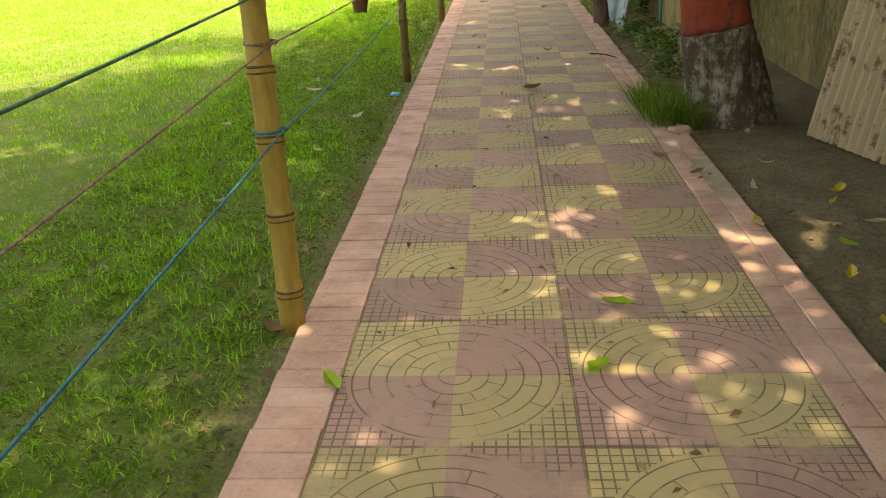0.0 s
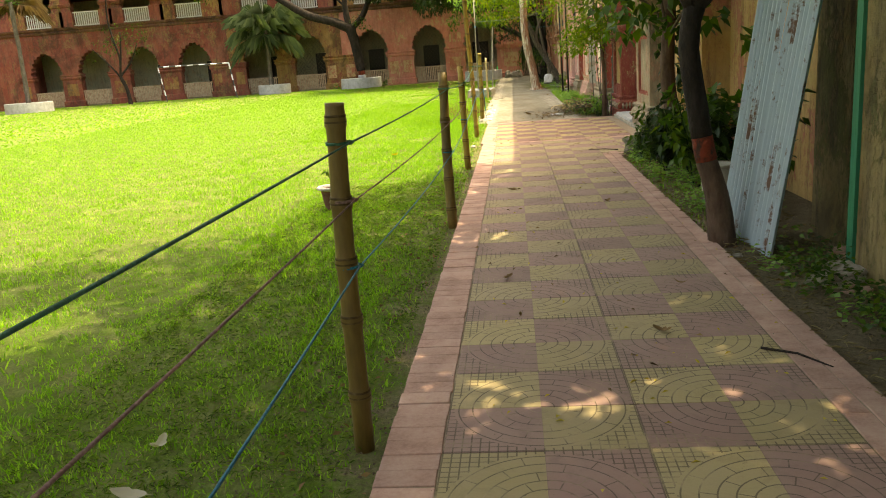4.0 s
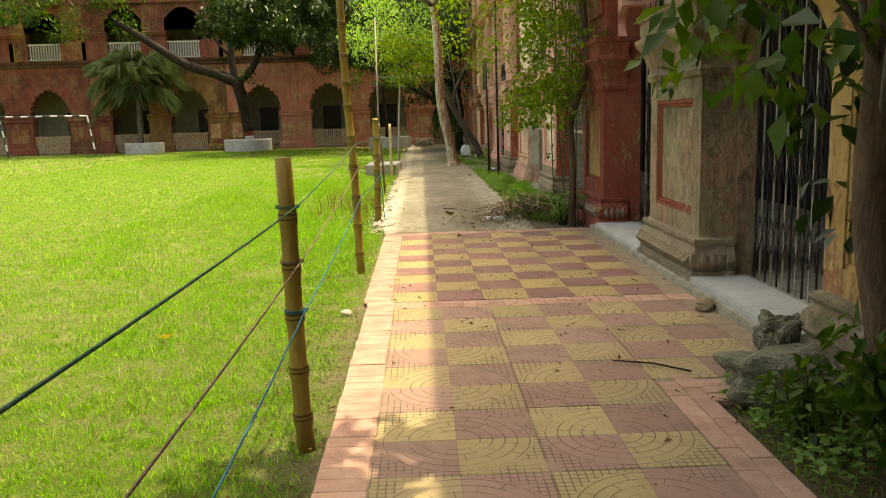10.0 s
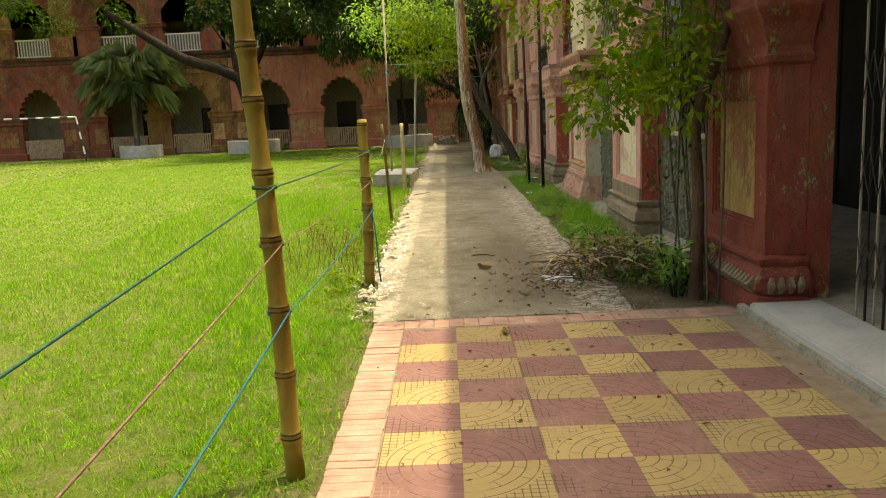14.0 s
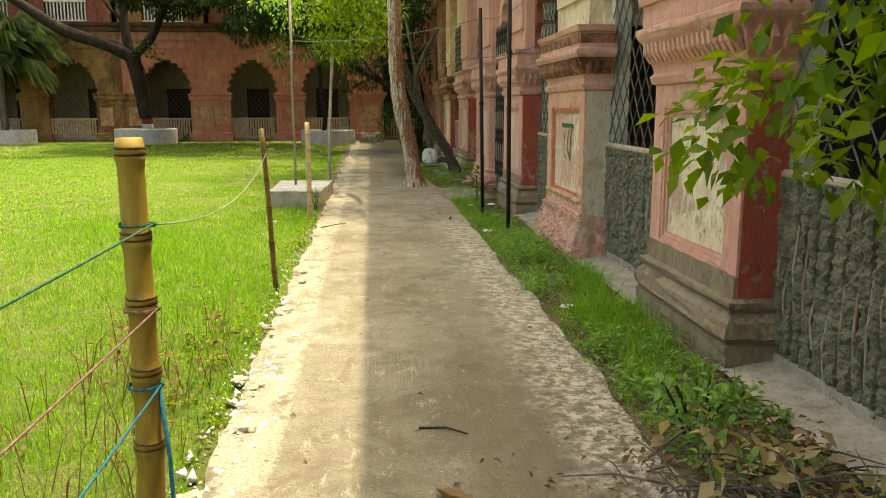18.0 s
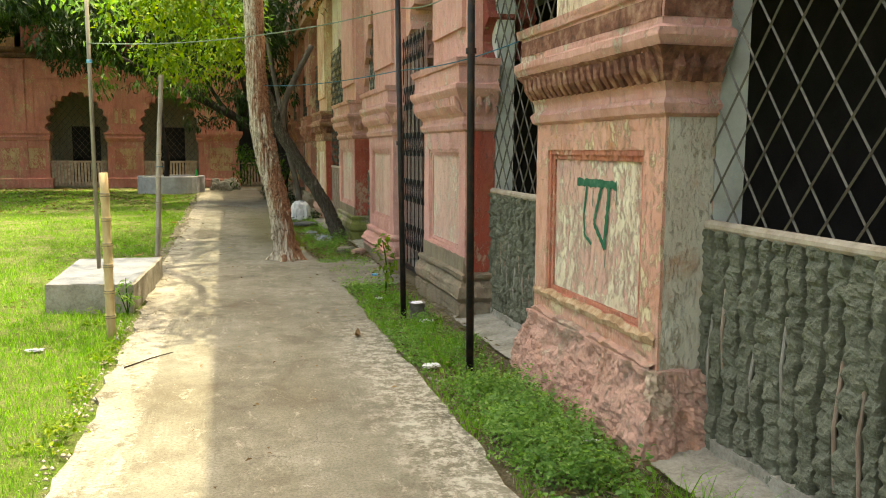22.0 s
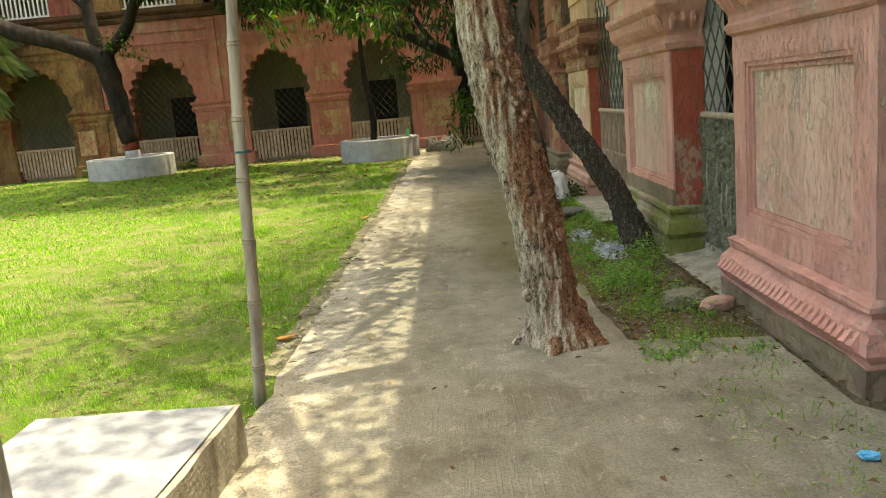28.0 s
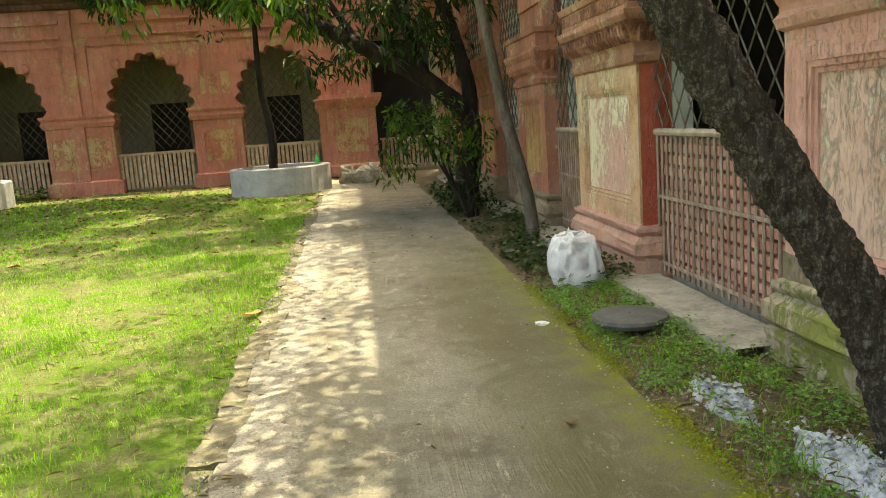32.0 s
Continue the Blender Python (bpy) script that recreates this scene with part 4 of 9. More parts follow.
# wide near-black sheets on the back wall paint the dim rooms beyond
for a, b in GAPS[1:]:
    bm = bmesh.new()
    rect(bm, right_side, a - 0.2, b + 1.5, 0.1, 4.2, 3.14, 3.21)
    done("doorway", bm, M_UNLIT, wing, "near-black sheet painted as an unlit doorway")
M_JAMB = plain("pale_limewash", [(0.38, 0.39, 0.33), (0.52, 0.53, 0.46), (0.62, 0.62, 0.54)], 4.0, 0.9, bump=0.3)
for k, (a, b) in enumerate(GAPS):
    for u0, u1, p in ((a - 0.25, a, k), (b, b + 0.25, k + 1)):
        bm = bmesh.new()
        rect(bm, right_side, u0, u1, 0.0, 3.9, 0.315, 0.50)
        done("jamb", bm, PIERS[p][2] if k in (0, 1, 5) else M_JAMB, wing, "plain reveal behind the pier")
bm = bmesh.new()
rect(bm, right_side, 15.4, 15.6, 0.0, 9.3, 0.0, 3.5)
done("end_wall", bm, M_OCHRE, wing)


def lattice(bm, a, b, z0, z1, d, sx=0.115, sz=0.155, w=0.006):
    """Expanded diamond mesh in the plane d, clipped to the opening."""
    slope = sz / sx
    for sg in (1, -1):
        c = z0 - slope * (b - a)
        while c < z1 + slope * (b - a):
            # v = c + sg * slope * (u - mid)
            pts = []
            mid = (a + b) / 2
            for u in (a, b):
                pts.append((u, c + sg * slope * (u - mid)))
            (u0, v0), (u1, v1) = pts
            if v0 > v1:
                u0, v0, u1, v1 = u1, v1, u0, v0
            if v1 > z0 and v0 < z1:
                if v0 < z0:
                    u0, v0 = u0 + (u1 - u0) * (z0 - v0) / (v1 - v0), z0
                if v1 > z1:
                    u1, v1 = u0 + (u1 - u0) * (z1 - v0) / (v1 - v0), z1
                tube(bm, [right_side(u0, v0, d + 0.004 * sg), right_side(u1, v1, d + 0.004 * sg)], w, 4, caps=False)
            c += 2 * sz
    return bm


# what fills each opening: rough cement dado with mesh above, barred dado, or a folding gate
FILL = {2: "cement", 3: "cement", 4: "cement", 6: "cement", 8: "bars", 7: "gate_bars", 9: "bars", 10: "bars", 11: "bars"}
for k, kind in FILL.items():
    a, b = GAPS[k]
    d = 0.30 if kind == "cement" else 0.16
    if kind == "cement":
        us, vs = [a + (b - a) * i / 260 for i in range(261)], [0.03 + 1.22 * i / 110 for i in range(111)]
        rn = random.Random(k)
        ribs, u = [a - 0.05], a + rn.uniform(0.03, 0.08)
        while u < b - 0.03:
            ribs.append(u)
            u += rn.uniform(0.085, 0.15)
        ribs.append(b + 0.05)

        def rough(u, v):
            """Trowelled cement that bulges between upright rods and sinks at them."""
            w = u + 0.016 * noise.noise((u * 3, v * 5, k)) + 0.010 * noise.noise((u * 9, v * 17, k))
            i = max(j for j in range(len(ribs) - 1) if ribs[j] <= w or j == 0)
            gap = ribs[i + 1] - ribs[i]
            t = min(1.0, max(0.0, (w - ribs[i]) / gap))
            swell = math.sin(math.pi * t) ** 0.3
            near = noise.voronoi((i * 3.7 + t * 0.55, v * 8.5 + i, k * 2.3))[0]
            lobe = 0.019 * min(1.0, (near[1] - near[0]) * 3.2)
            grain = 0.013 * noise.fractal((u * 20, v * 20, k), 0.45, 2.1, 6)
            side = ribs[i] if t < 0.5 else ribs[i + 1]
            open_here = min(1.0, max(0.0, 0.72 + 2.4 * noise.noise((side * 31, v * 3.1, k + 9))))
            slot = 0.014 + 0.012 * noise.noise((side * 17, v * 8, k))
            dip = max(0.0, 1 - min(t, 1 - t) * gap / max(0.004, slot))
            return right_side(u, v, d - 0.030 * swell - lobe - grain - 0.014 * noise.noise((i * 5.3, v * 3, k)) + 0.12 * open_here * dip ** 0.5)

        v3, f3 = grid_mesh(rough, us, vs)
        ob = raw("cement_dado", v3, f3, M_CEMENT, wing, label="raw grey cement dado over upright rods")
        bm = bmesh.new()
        rect(bm, right_side, a, b, 0.0, 1.22, d + 0.16, d + 0.26)
        done("dado_core", bm, M_CEMENT, wing)
        for r in ribs[1:-1]:
            if rn.random() < 0.8:
                z = rn.uniform(0.08, 0.5)
                h = rn.uniform(0.35, 0.65)
                bm = bmesh.new()
                tube(bm, [right_side(r, z, d - 0.012), right_side(r + rn.uniform(-0.01, 0.01), z + h / 2, d - 0.036), right_side(r + rn.uniform(-0.012, 0.012), z + h, d - 0.014)], 0.0105, 7)
                done("rod", bm, M_WOODBAR if rn.random() < 0.65 else M_STEEL, wing)
        bm = bmesh.new()
        tube(bm, [right_side(a, 1.27, d - 0.01), right_side((a + b) / 2, 1.265, d - 0.015), right_side(b, 1.27, d - 0.01)], 0.032, 10)
        done("rail", bm, M_RAIL, wing)
        # a strip of rubble and mortar at its foot
        v3, f3 = grid_mesh(lambda u, v: (2.33 - 0.12 + v, u, 0.05 * (v / 0.5) + 0.02 * noise.fractal((u * 6, v * 6, 2), 1.0, 2.0, 3)), [a + (b - a) * i / 30 for i in range(31)], [0.5 * i / 8 for i in range(9)])
        raw("mortar_strip", v3, f3, M_SIDE, wing, smooth=False)
    else:
        v3, f3 = grid_mesh(lambda u, v: (2.00 + 0.05 * noise.fractal((u * 2, k, 0), 0.8, 2.0, 4) * (1 - v / 0.45) + v, u, (-0.05 if v == 0 else 0.035) + 0.012 * noise.fractal((u * 6, v * 6, k), 1.0, 2.0, 3)),
                           [a + (b - a) * i / 40 for i in range(41)], [0.0, 0.02, 0.1, 0.2, 0.3, 0.4, 0.45])
        raw("cement_apron", v3, f3, M_SIDE, wing)
        bm = bmesh.new()
        tube(bm, [right_side(a, 1.27, d), right_side(b, 1.27, d)], 0.032, 8)
        done("rail", bm, M_RAIL, wing)
        bm = bmesh.new()
        n = int((b - a) / 0.1)
        for i in range(n + 1):
            u = a + 0.03 + (b - a - 0.06) * i / n
            tube(bm, [right_side(u, 0.06, d), right_side(u, 1.25, d)], 0.013, 6)
            done("bar", bm, M_WOODBAR, wing)
            bm = bmesh.new()
        for z in (0.12, 0.7):
            rect(bm, right_side, a, b, z, z + 0.03, d - 0.008, d + 0.008)
            done("cross_bar", bm, M_WOODBAR, wing)
            bm = bmesh.new()
        bm.free()
        bm = bmesh.new()
        rect(bm, right_side, a, b, 0.06, 1.2, d + 0.12, d + 0.3)
        dado = done("dado_wall", bm, M_DAMP, wing, "dirty mortar behind the bars")
        if k in (7, 8):
            rn = random.Random(k)
            bm = bmesh.new()
            box(bm, -0.04, 0.04, 0.006, 0.234, 0.0, 0.074)
            bmesh.ops.bevel(bm, geom=bm.edges[:], offset=0.006, segments=1, affect="EDGES")
            me = bpy.data.meshes.new("brick")
            bm.to_mesh(me)
            bm.free()
            me.materials.append(M_SCREEN)
            for row in range(11):
                u = a + 0.005 - (0.12 if row % 2 else 0.0)
                while u + 0.24 < b + 0.12:
                    if u >= a - 0.01 and u + 0.24 <= b + 0.01:
                        shared("brick", me, pose(2.33 + d + 0.10 + rn.uniform(-0.006, 0.006), u, 0.075 + row * 0.102, rn.uniform(-1, 1), 0, rn.uniform(-1, 1)), dado)
                    u += 0.24
    bm = bmesh.new()
    lattice(bm, a, b, 1.29, 3.9, d, w=0.0075)
    done("diamond_mesh", bm, M_MESH, wing, "grey diamond wire mesh")["kind"] = "stuff"


def folding_gate(a, b, d, top, name):
    g = thing(name, (0, 0, 0), "folded black iron lattice gate in the arch", "gate")
    n = int((b - a) / 0.11)
    for i in range(n + 1):
        u = a + (b - a) * i / n
        bm = bmesh.new()
        rect(bm, right_side, u - 0.008, u + 0.008, 0.1, top, d - 0.006, d + 0.006)
        done("bar", bm, M_IRON if i % 2 else M_STEEL, g)
    bm = bmesh.new()
    for i in range(n):
        u = a + (b - a) * i / n
        w = (b - a) / n
        for z in [0.35 + 0.62 * j for j in range(int(top / 0.62))]:
            for s0, s1 in ((0, 0.31), (0.31, 0)):
                tube(bm, [right_side(u, z + s0, d - 0.014), right_side(u + w, z + s1, d - 0.014)], 0.005, 4)
    done("scissor_lattice", bm, M_IRON, g)["kind"] = "stuff"
    bm = bmesh.new()
    rect(bm, right_side, a, b, 0.03, 0.07, d - 0.03, d + 0.03)
    done("rail", bm, M_IRON, g)
    return g


folding_gate(20.98, 22.6, 0.42, 2.9, "iron_gate")
folding_gate(36.98, 38.25, 0.14, 3.2, "iron_gate")
folding_gate(17.3, 19.2, 0.45, 2.9, "iron_gate")

# door slabs in front of the gates
M_DOORSLAB = plain("door_slab", [(0.27, 0.28, 0.27), (0.36, 0.37, 0.35), (0.43, 0.43, 0.40)], 2.5, 0.85, bump=0.3)
for y0, y1, x0 in ((17.25, 19.3, 2.24), (20.95, 23.1, 2.2)):
    sl = part("door_slab", boxed(x0, 2.74, y0, y1, -0.06, 0.107, 0.012), M_DOORSLAB)
    tagged(sl, "pale grey cement door slab at the gate", "step")
kb = part("plinth_kerb", boxed(2.17, 2.24, 16.9, 23.3, -0.06, 0.055, 0.012), M_SIDE)
tagged(kb, "chipped grey cement kerb along the plinth", "kerb", kind="structure")

# ---- range across the end ----
M_GALLERY = plaster("gallery_wall", (0.29, 0.28, 0.19), (0.23, 0.23, 0.16), (0.12, 0.11, 0.08), 0.3, 0.5)
hall = thing("end_range", (0, 0, 0), "weathered red two-storey arcaded palace range", "building")
ARCHES = [-35.3, -31.5, -27.6, -23.6, -18.6, -14.9, -10.25, -6.0, -2.25]
cuts = [-37.4] + [(p + q) / 2 for p, q in zip(ARCHES, ARCHES[1:])] + [-0.2]
M_FAROCHRE = plaster("plaster_far_ochre", (0.27, 0.16, 0.06), (0.24, 0.075, 0.05), (0.14, 0.11, 0.08), 0.45, 0.9, 0.5, 0.4, 0.3, 0.6)
M_SOOTED = plaster("plaster_sooted", (0.13, 0.055, 0.04), (0.16, 0.10, 0.05), (0.05, 0.04, 0.03), 0.3, 0.9, 0.6, 0.3, 0.3, 0.7)
M_FARCREAM = plaster("plaster_far_cream", (0.50, 0.36, 0.19), (0.42, 0.15, 0.10), (0.30, 0.22, 0.12), 0.5, 0.5, 1.4, 0.6, 0.4, 0.2)
M_FARPINK = plaster("plaster_far_pink", (0.49, 0.19, 0.145), (0.52, 0.36, 0.20), (0.28, 0.15, 0.09), 0.34, 0.45, 0.8, 0.5, 0.4, 0.18)
for k, c in enumerate(ARCHES):
    l0, r0 = cuts[k], cuts[k + 1]
    half = 1.15
    tint = M_FARPINK if k >= 6 else (M_FAR if k not in (4, 5) else M_FAROCHRE)
    bm = bmesh.new()
    mid, hw = (l0 + r0) / 2, (r0 - l0) / 2
    arch_wall(bm, c, min(c - l0, r0 - c), half, 2.35, 1.62, 5.35, 0.6, end_side, 6)
    for u0, u1 in ((l0, c - min(c - l0, r0 - c)), (c + min(c - l0, r0 - c), r0)):
        if u1 - u0 > 0.01:
            rect(bm, end_side, u0, u1, 2.35, 5.35, 0.0, 0.6)
    bay = done("arch", bm, tint, hall, "red plastered wall with a many-lobed arch")
    nxt = ARCHES[k + 1] - half if k + 1 < len(ARCHES) else r0
    spans = [(c + half, nxt)] if k else [(l0, c - half), (c + half, nxt)]
    for u0, u1 in spans:
        bm = bmesh.new()
        stack(bm, u0 + 0.004, u1 - 0.004, 0.0, 0.6, [(-0.05, 0.1), (0.35, 0.1), (0.4, 0.0), (1.95, 0.0), (1.98, 0.05), (2.1, 0.1), (2.2, 0.06), (2.28, 0.12), (2.345, 0.12), (2.349, 0.0)], end_side)
        pier = done("pier", bm, tint, bay)
        wide = u1 - u0
        cols = [(u0 + 0.3, u1 - 0.3)] if wide < 1.8 else [(u0 + 0.16, u0 + 0.8), (u1 - 0.8, u1 - 0.16)]
        for p0, p1 in cols:
            bm = bmesh.new()
            ring_frame(bm, end_side, p0 - 0.07, p1 + 0.07, 0.68, 1.72, p0, p1, 0.75, 1.65, -0.035, 0.01)
            done("panel_frame", bm, tint, pier)
            bm = bmesh.new()
            rect(bm, end_side, p0, p1, 0.75, 1.65, -0.012, 0.01)
            done("pier_panel", bm, M_FARCREAM if k >= 5 else M_FAROCHRE, pier, "flaking cream panel")
        if wide >= 1.8:
            bm = bmesh.new()
            m = (u0 + u1) / 2
            stack(bm, m - 0.16, m + 0.16, -0.06, 0.01, [(0.4, 0.0), (5.2, 0.0), (5.22, 0.03), (5.3, 0.03), (5.32, 0.0)], end_side)
            done("pilaster", bm, tint, pier)
        elif k >= 5:
            bm = bmesh.new()
            rect(bm, end_side, u0 + 0.35, u1 - 0.25, 2.72, 3.35, -0.012, 0.004)
            done("bare_patch", bm, M_FARCREAM, pier, "bare patch of cream plaster")
    # moulded frame round the arch and two rosettes
    bm = bmesh.new()
    e = min(c - l0, r0 - c) - 0.18
    for z0, z1, o in ((4.30, 4.36, 0.03), (4.55, 4.62, 0.05), (4.95, 5.05, 0.06)):
        rect(bm, end_side, c - e, c + e, z0, z1, -o, 0.01)
    for sg in (-1, 1):
        rect(bm, end_side, c + sg * e - 0.05, c + sg * e + 0.05, 2.45, 4.3, -0.03, 0.01)
        ctr = end_side(c + sg * 0.85, 3.75, -0.02)
        tube(bm, [ctr, (ctr[0], ctr[1] - 0.03, ctr[2])], [0.16, 0.10], 12)
    done("moulding", bm, tint, bay)
    # picket fence across the foot of the arch
    fence = thing("picket_fence", (0, 0, 0), "low weathered picket fence across the arch", "fence", "fences of the end arcade")
    n = int(2 * half / 0.13)
    for i in range(n):
        u = c - half + 0.065 + i * 0.13
        bm = bmesh.new()
        rect(bm, end_side, u - 0.045, u + 0.045, 0.05, 1.08, 0.12, 0.15)
        done("picket", bm, M_FENCE, fence)
    bm = bmesh.new()
    rect(bm, end_side, c - half, c + half, 1.04, 1.12, 0.10, 0.17)
    done("top_rail", bm, M_FENCE, fence)
    if k >= 5:
        bm = bmesh.new()
        step = 0.16
        for sg in (1, -1):
            q = -3.0
            while q < 6:
                u0, v0, u1, v1 = c - half, q, c + half, q + sg * 2 * half * 1.2
                pts = [(u0 + (u1 - u0) * t / 12, v0 + (v1 - v0) * t / 12) for t in range(13)]
                pts = [p for p in pts if 1.12 < p[1] < 3.6]
                if len(pts) > 1:
                    tube(bm, [end_side(pts[0][0], pts[0][1], 0.25), end_side(pts[-1][0], pts[-1][1], 0.25)], 0.008, 3, caps=False)
                q += step * 1.9
        done("wire_mesh", bm, M_MESH, bay)["kind"] = "stuff"
    # a near-black sheet paints the unlit doorway behind the arch
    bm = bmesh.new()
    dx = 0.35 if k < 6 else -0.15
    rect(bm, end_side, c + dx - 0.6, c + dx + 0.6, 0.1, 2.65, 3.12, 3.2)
    done("doorway", bm, M_UNLIT, hall, "near-black sheet painted as the unlit veranda doorway")
bm = bmesh.new()
stack(bm, -45, 3.3, 0.0, 0.7, [(5.35, 0.0), (5.38, 0.10), (5.5, 0.16), (5.56, 0.1), (5.66, 0.24), (5.78, 0.28), (5.80, 0.0)], end_side)
done("cornice", bm, M_SOOTED, hall, "blackened moulded cornice")
# upper gallery: piers, white railings, arches
for k, c in enumerate(ARCHES):
    l0, r0 = cuts[k], cuts[k + 1]
    half = 1.15
    for u0, u1 in ((l0, c - half), (c + half, r0)):
        bm = bmesh.new()
        stack(bm, u0, u1, 0.1, 0.6, [(5.8, 0.0), (5.81, 0.12), (6.9, 0.12), (6.92, 0.0), (7.2, 0.0), (7.25, 0.07), (7.45, 0.11), (7.5, 0.0), (9.2, 0.0)], end_side)
        up = done("upper_pier", bm, M_FAR if k % 3 else M_FAROCHRE, hall)
    bm = bmesh.new()
    arch_wall(bm, c, half + 0.01, half, 7.5, 1.3, 9.2, 0.5, lambda u, v, d: end_side(u, v, d + 0.12), 4)
    done("upper_arch", bm, M_FAR, up)
    rail = thing("balcony_railing", (0, 0, 0), "white painted balcony railing of the upper gallery", "railing", "railings of the upper gallery")
    for i in range(14):
        u = c - half + 0.08 + i * (2 * half - 0.16) / 13
        bm = bmesh.new()
        rect(bm, end_side, u - 0.03, u + 0.03, 5.9, 6.78, 0.16, 0.2)
        done("baluster", bm, M_WHITERAIL, rail)
    bm = bmesh.new()
    rect(bm, end_side, c - half, c + half, 6.78, 6.86, 0.13, 0.23)
    rect(bm, end_side, c - half, c + half, 5.86, 5.92, 0.13, 0.23)
    done("handrail", bm, M_WHITERAIL, rail)
    # the upper doorway's darkness is a near-black sheet too
    bm = bmesh.new()
    rect(bm, end_side, c + 0.1, c + 1.0, 5.8, 8.2, 3.1, 3.2)
    done("doorway", bm, M_UNLIT, hall)
bm = bmesh.new()
rect(bm, end_side, -45, 3.0, 9.2, 10.0, 0.0, 4.0)
done("roof", bm, M_FAR, hall)
bm = bmesh.new()
rect(bm, end_side, -45, 6.0, 0.0, 9.2, 3.2, 3.5)
done("back_wall", bm, M_GALLERY, hall)
bm = bmesh.new()
rect(bm, end_side, -45, 6.0, 5.36, 5.8, 0.6, 3.2)
rect(bm, end_side, -45, 6.0, -0.1, 0.08, 0.3, 3.2)
done("gallery_floor", bm, M_GALLERY, hall)
bm = bmesh.new()
rect(bm, end_side, -45, -37.4, 0.0, 9.2, 0.0, 0.6)
rect(bm, end_side, -37.55, -37.4, 0.0, 9.2, 0.6, 3.2)
done("blank_wall", bm, M_FAR, hall)
# corner pier and the last opening beside the wing
bm = bmesh.new()
stack(bm, -0.85, 0.62, -0.35, 0.5, [(0.0, 0.1), (0.3, 0.1), (0.36, 0.0), (2.0, 0.0), (2.05, 0.06), (2.2, 0.16), (2.3, 0.2), (2.42, 0.2), (2.43, 0.0)], end_side)
rect(bm, end_side, -0.2, 0.55, 2.43, 5.35, -0.05, 0.6)
rect(bm, end_side, -0.3, 3.3, 4.2, 5.35, 0.02, 0.6)
cp = done("corner_pier", bm, M_FARPINK, hall, "red corner pier with a heavy cap")
bm = bmesh.new()
rect(bm, end_side, -0.6, 0.36, 0.7, 1.7, -0.375, -0.34)
done("pier_panel", bm, M_FARCREAM, cp)
# the passage's darkness is painted on as a near-black sheet
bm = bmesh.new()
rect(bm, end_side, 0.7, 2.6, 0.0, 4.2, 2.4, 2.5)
done("passage", bm, M_UNLIT, hall, "near-black sheet painted as the unlit corner passage")
fence = thing("picket_fence", (0, 0, 0), "low weathered picket fence across the corner opening", "fence", "fences of the end arcade")
for i in range(12):
    bm = bmesh.new()
    rect(bm, end_side, 0.75 + i * 0.13, 0.84 + i * 0.13, 0.05, 1.0, 0.12, 0.15)
    done("picket", bm, M_FENCE, fence)
bm = bmesh.new()
rect(bm, end_side, 0.7, 2.3, 0.98, 1.05, 0.1, 0.17)
done("top_rail", bm, M_FENCE, fence)

# courtyard sides out of view
for name, x0, x1, y0, y1 in (("wall_west", -46.0, -45.4, -30, 68), ("wall_south", -46, 12, -30.6, -30)):
    w = part(name, boxed(x0, x1, y0, y1, 0, 9), M_FAR)
    tagged(w, "weathered red courtyard wall", "wall", kind="structure")

# ---- old wall beside the start of the path ----
bm = bmesh.new()
rect(bm, right_side, -30, 8.9, -0.1, 3.6, 0.45, 0.9)
rect(bm, right_side, 8.9, 9.95, -0.1, 3.7, -0.25, 0.9)
old = done("wall_east", bm, M_OLD, None)
tagged(old, "old green-stained plaster wall beside the path", "wall", kind="structure")
bm = bmesh.new()
rect(bm, right_side, 10.62, 15.4, -0.1, 4.6, 0.35, 0.8)
w2 = done("wall_east", bm, M_OCHRE, None)
tagged(w2, "stained ochre plaster wall behind the shrubs", "wall", kind="structure")
bm = bmesh.new()
rect(bm, right_side, 10.62, 11.3, -0.1, 4.0, -0.05, 0.348)
w3 = done("wall_east", bm, M_OLD, None)
tagged(w3, "dark stained plaster pier beside the green door", "wall", kind="structure")
M_GREEN = plain("green_paint", [(0.01, 0.10, 0.05), (0.02, 0.17, 0.085), (0.04, 0.22, 0.12)], 6.0, 0.5, stretch=(1, 1, 0.2))
door = thing("green_door", (0, 0, 0), "green painted plank door set in the old wall", "door")
for i in range(4):
    bm = bmesh.new()
    rect(bm, right_side, 9.97 + i * 0.15, 10.11 + i * 0.15, 0.05, 2.1, 0.05, 0.09)
    done("plank", bm, M_GREEN, door)
bm = bmesh.new()
rect(bm, right_side, 9.96, 10.05, 0.0, 2.2, -0.27, -0.02)
rect(bm, right_side, 10.54, 10.62, 0.0, 2.2, -0.04, 0.06)
rect(bm, right_side, 9.95, 10.62, 2.2, 2.3, -0.1, 0.06)
done("frame", bm, M_GREEN, door)
bm = bmesh.new()
rect(bm, right_side, 9.95, 10.62, 2.3, 3.6, 0.05, 0.5)
done("lintel", bm, M_OLD, door)


# ---- materials of things ----
M_BAM = plain("bamboo_tan", [(0.10, 0.063, 0.013), (0.22, 0.147, 0.028), (0.34, 0.245, 0.06)], 4.0, 0.55, stretch=(1, 1, 0.25), spec=0.25)
M_BAMDARK = plain("bamboo_brown", [(0.055, 0.036, 0.009), (0.125, 0.083, 0.022), (0.22, 0.155, 0.045)], 4.0, 0.5, stretch=(1, 1, 0.25), spec=0.25)
M_NODE = plain("bamboo_node", [(0.03, 0.02, 0.008), (0.07, 0.045, 0.016), (0.13, 0.09, 0.04)], 30.0, 0.7)
M_BAMPALE = plain("bamboo_straw", [(0.30, 0.21, 0.09), (0.44, 0.33, 0.17), (0.55, 0.44, 0.26)], 5.0, 0.55, stretch=(1, 1, 0.25))
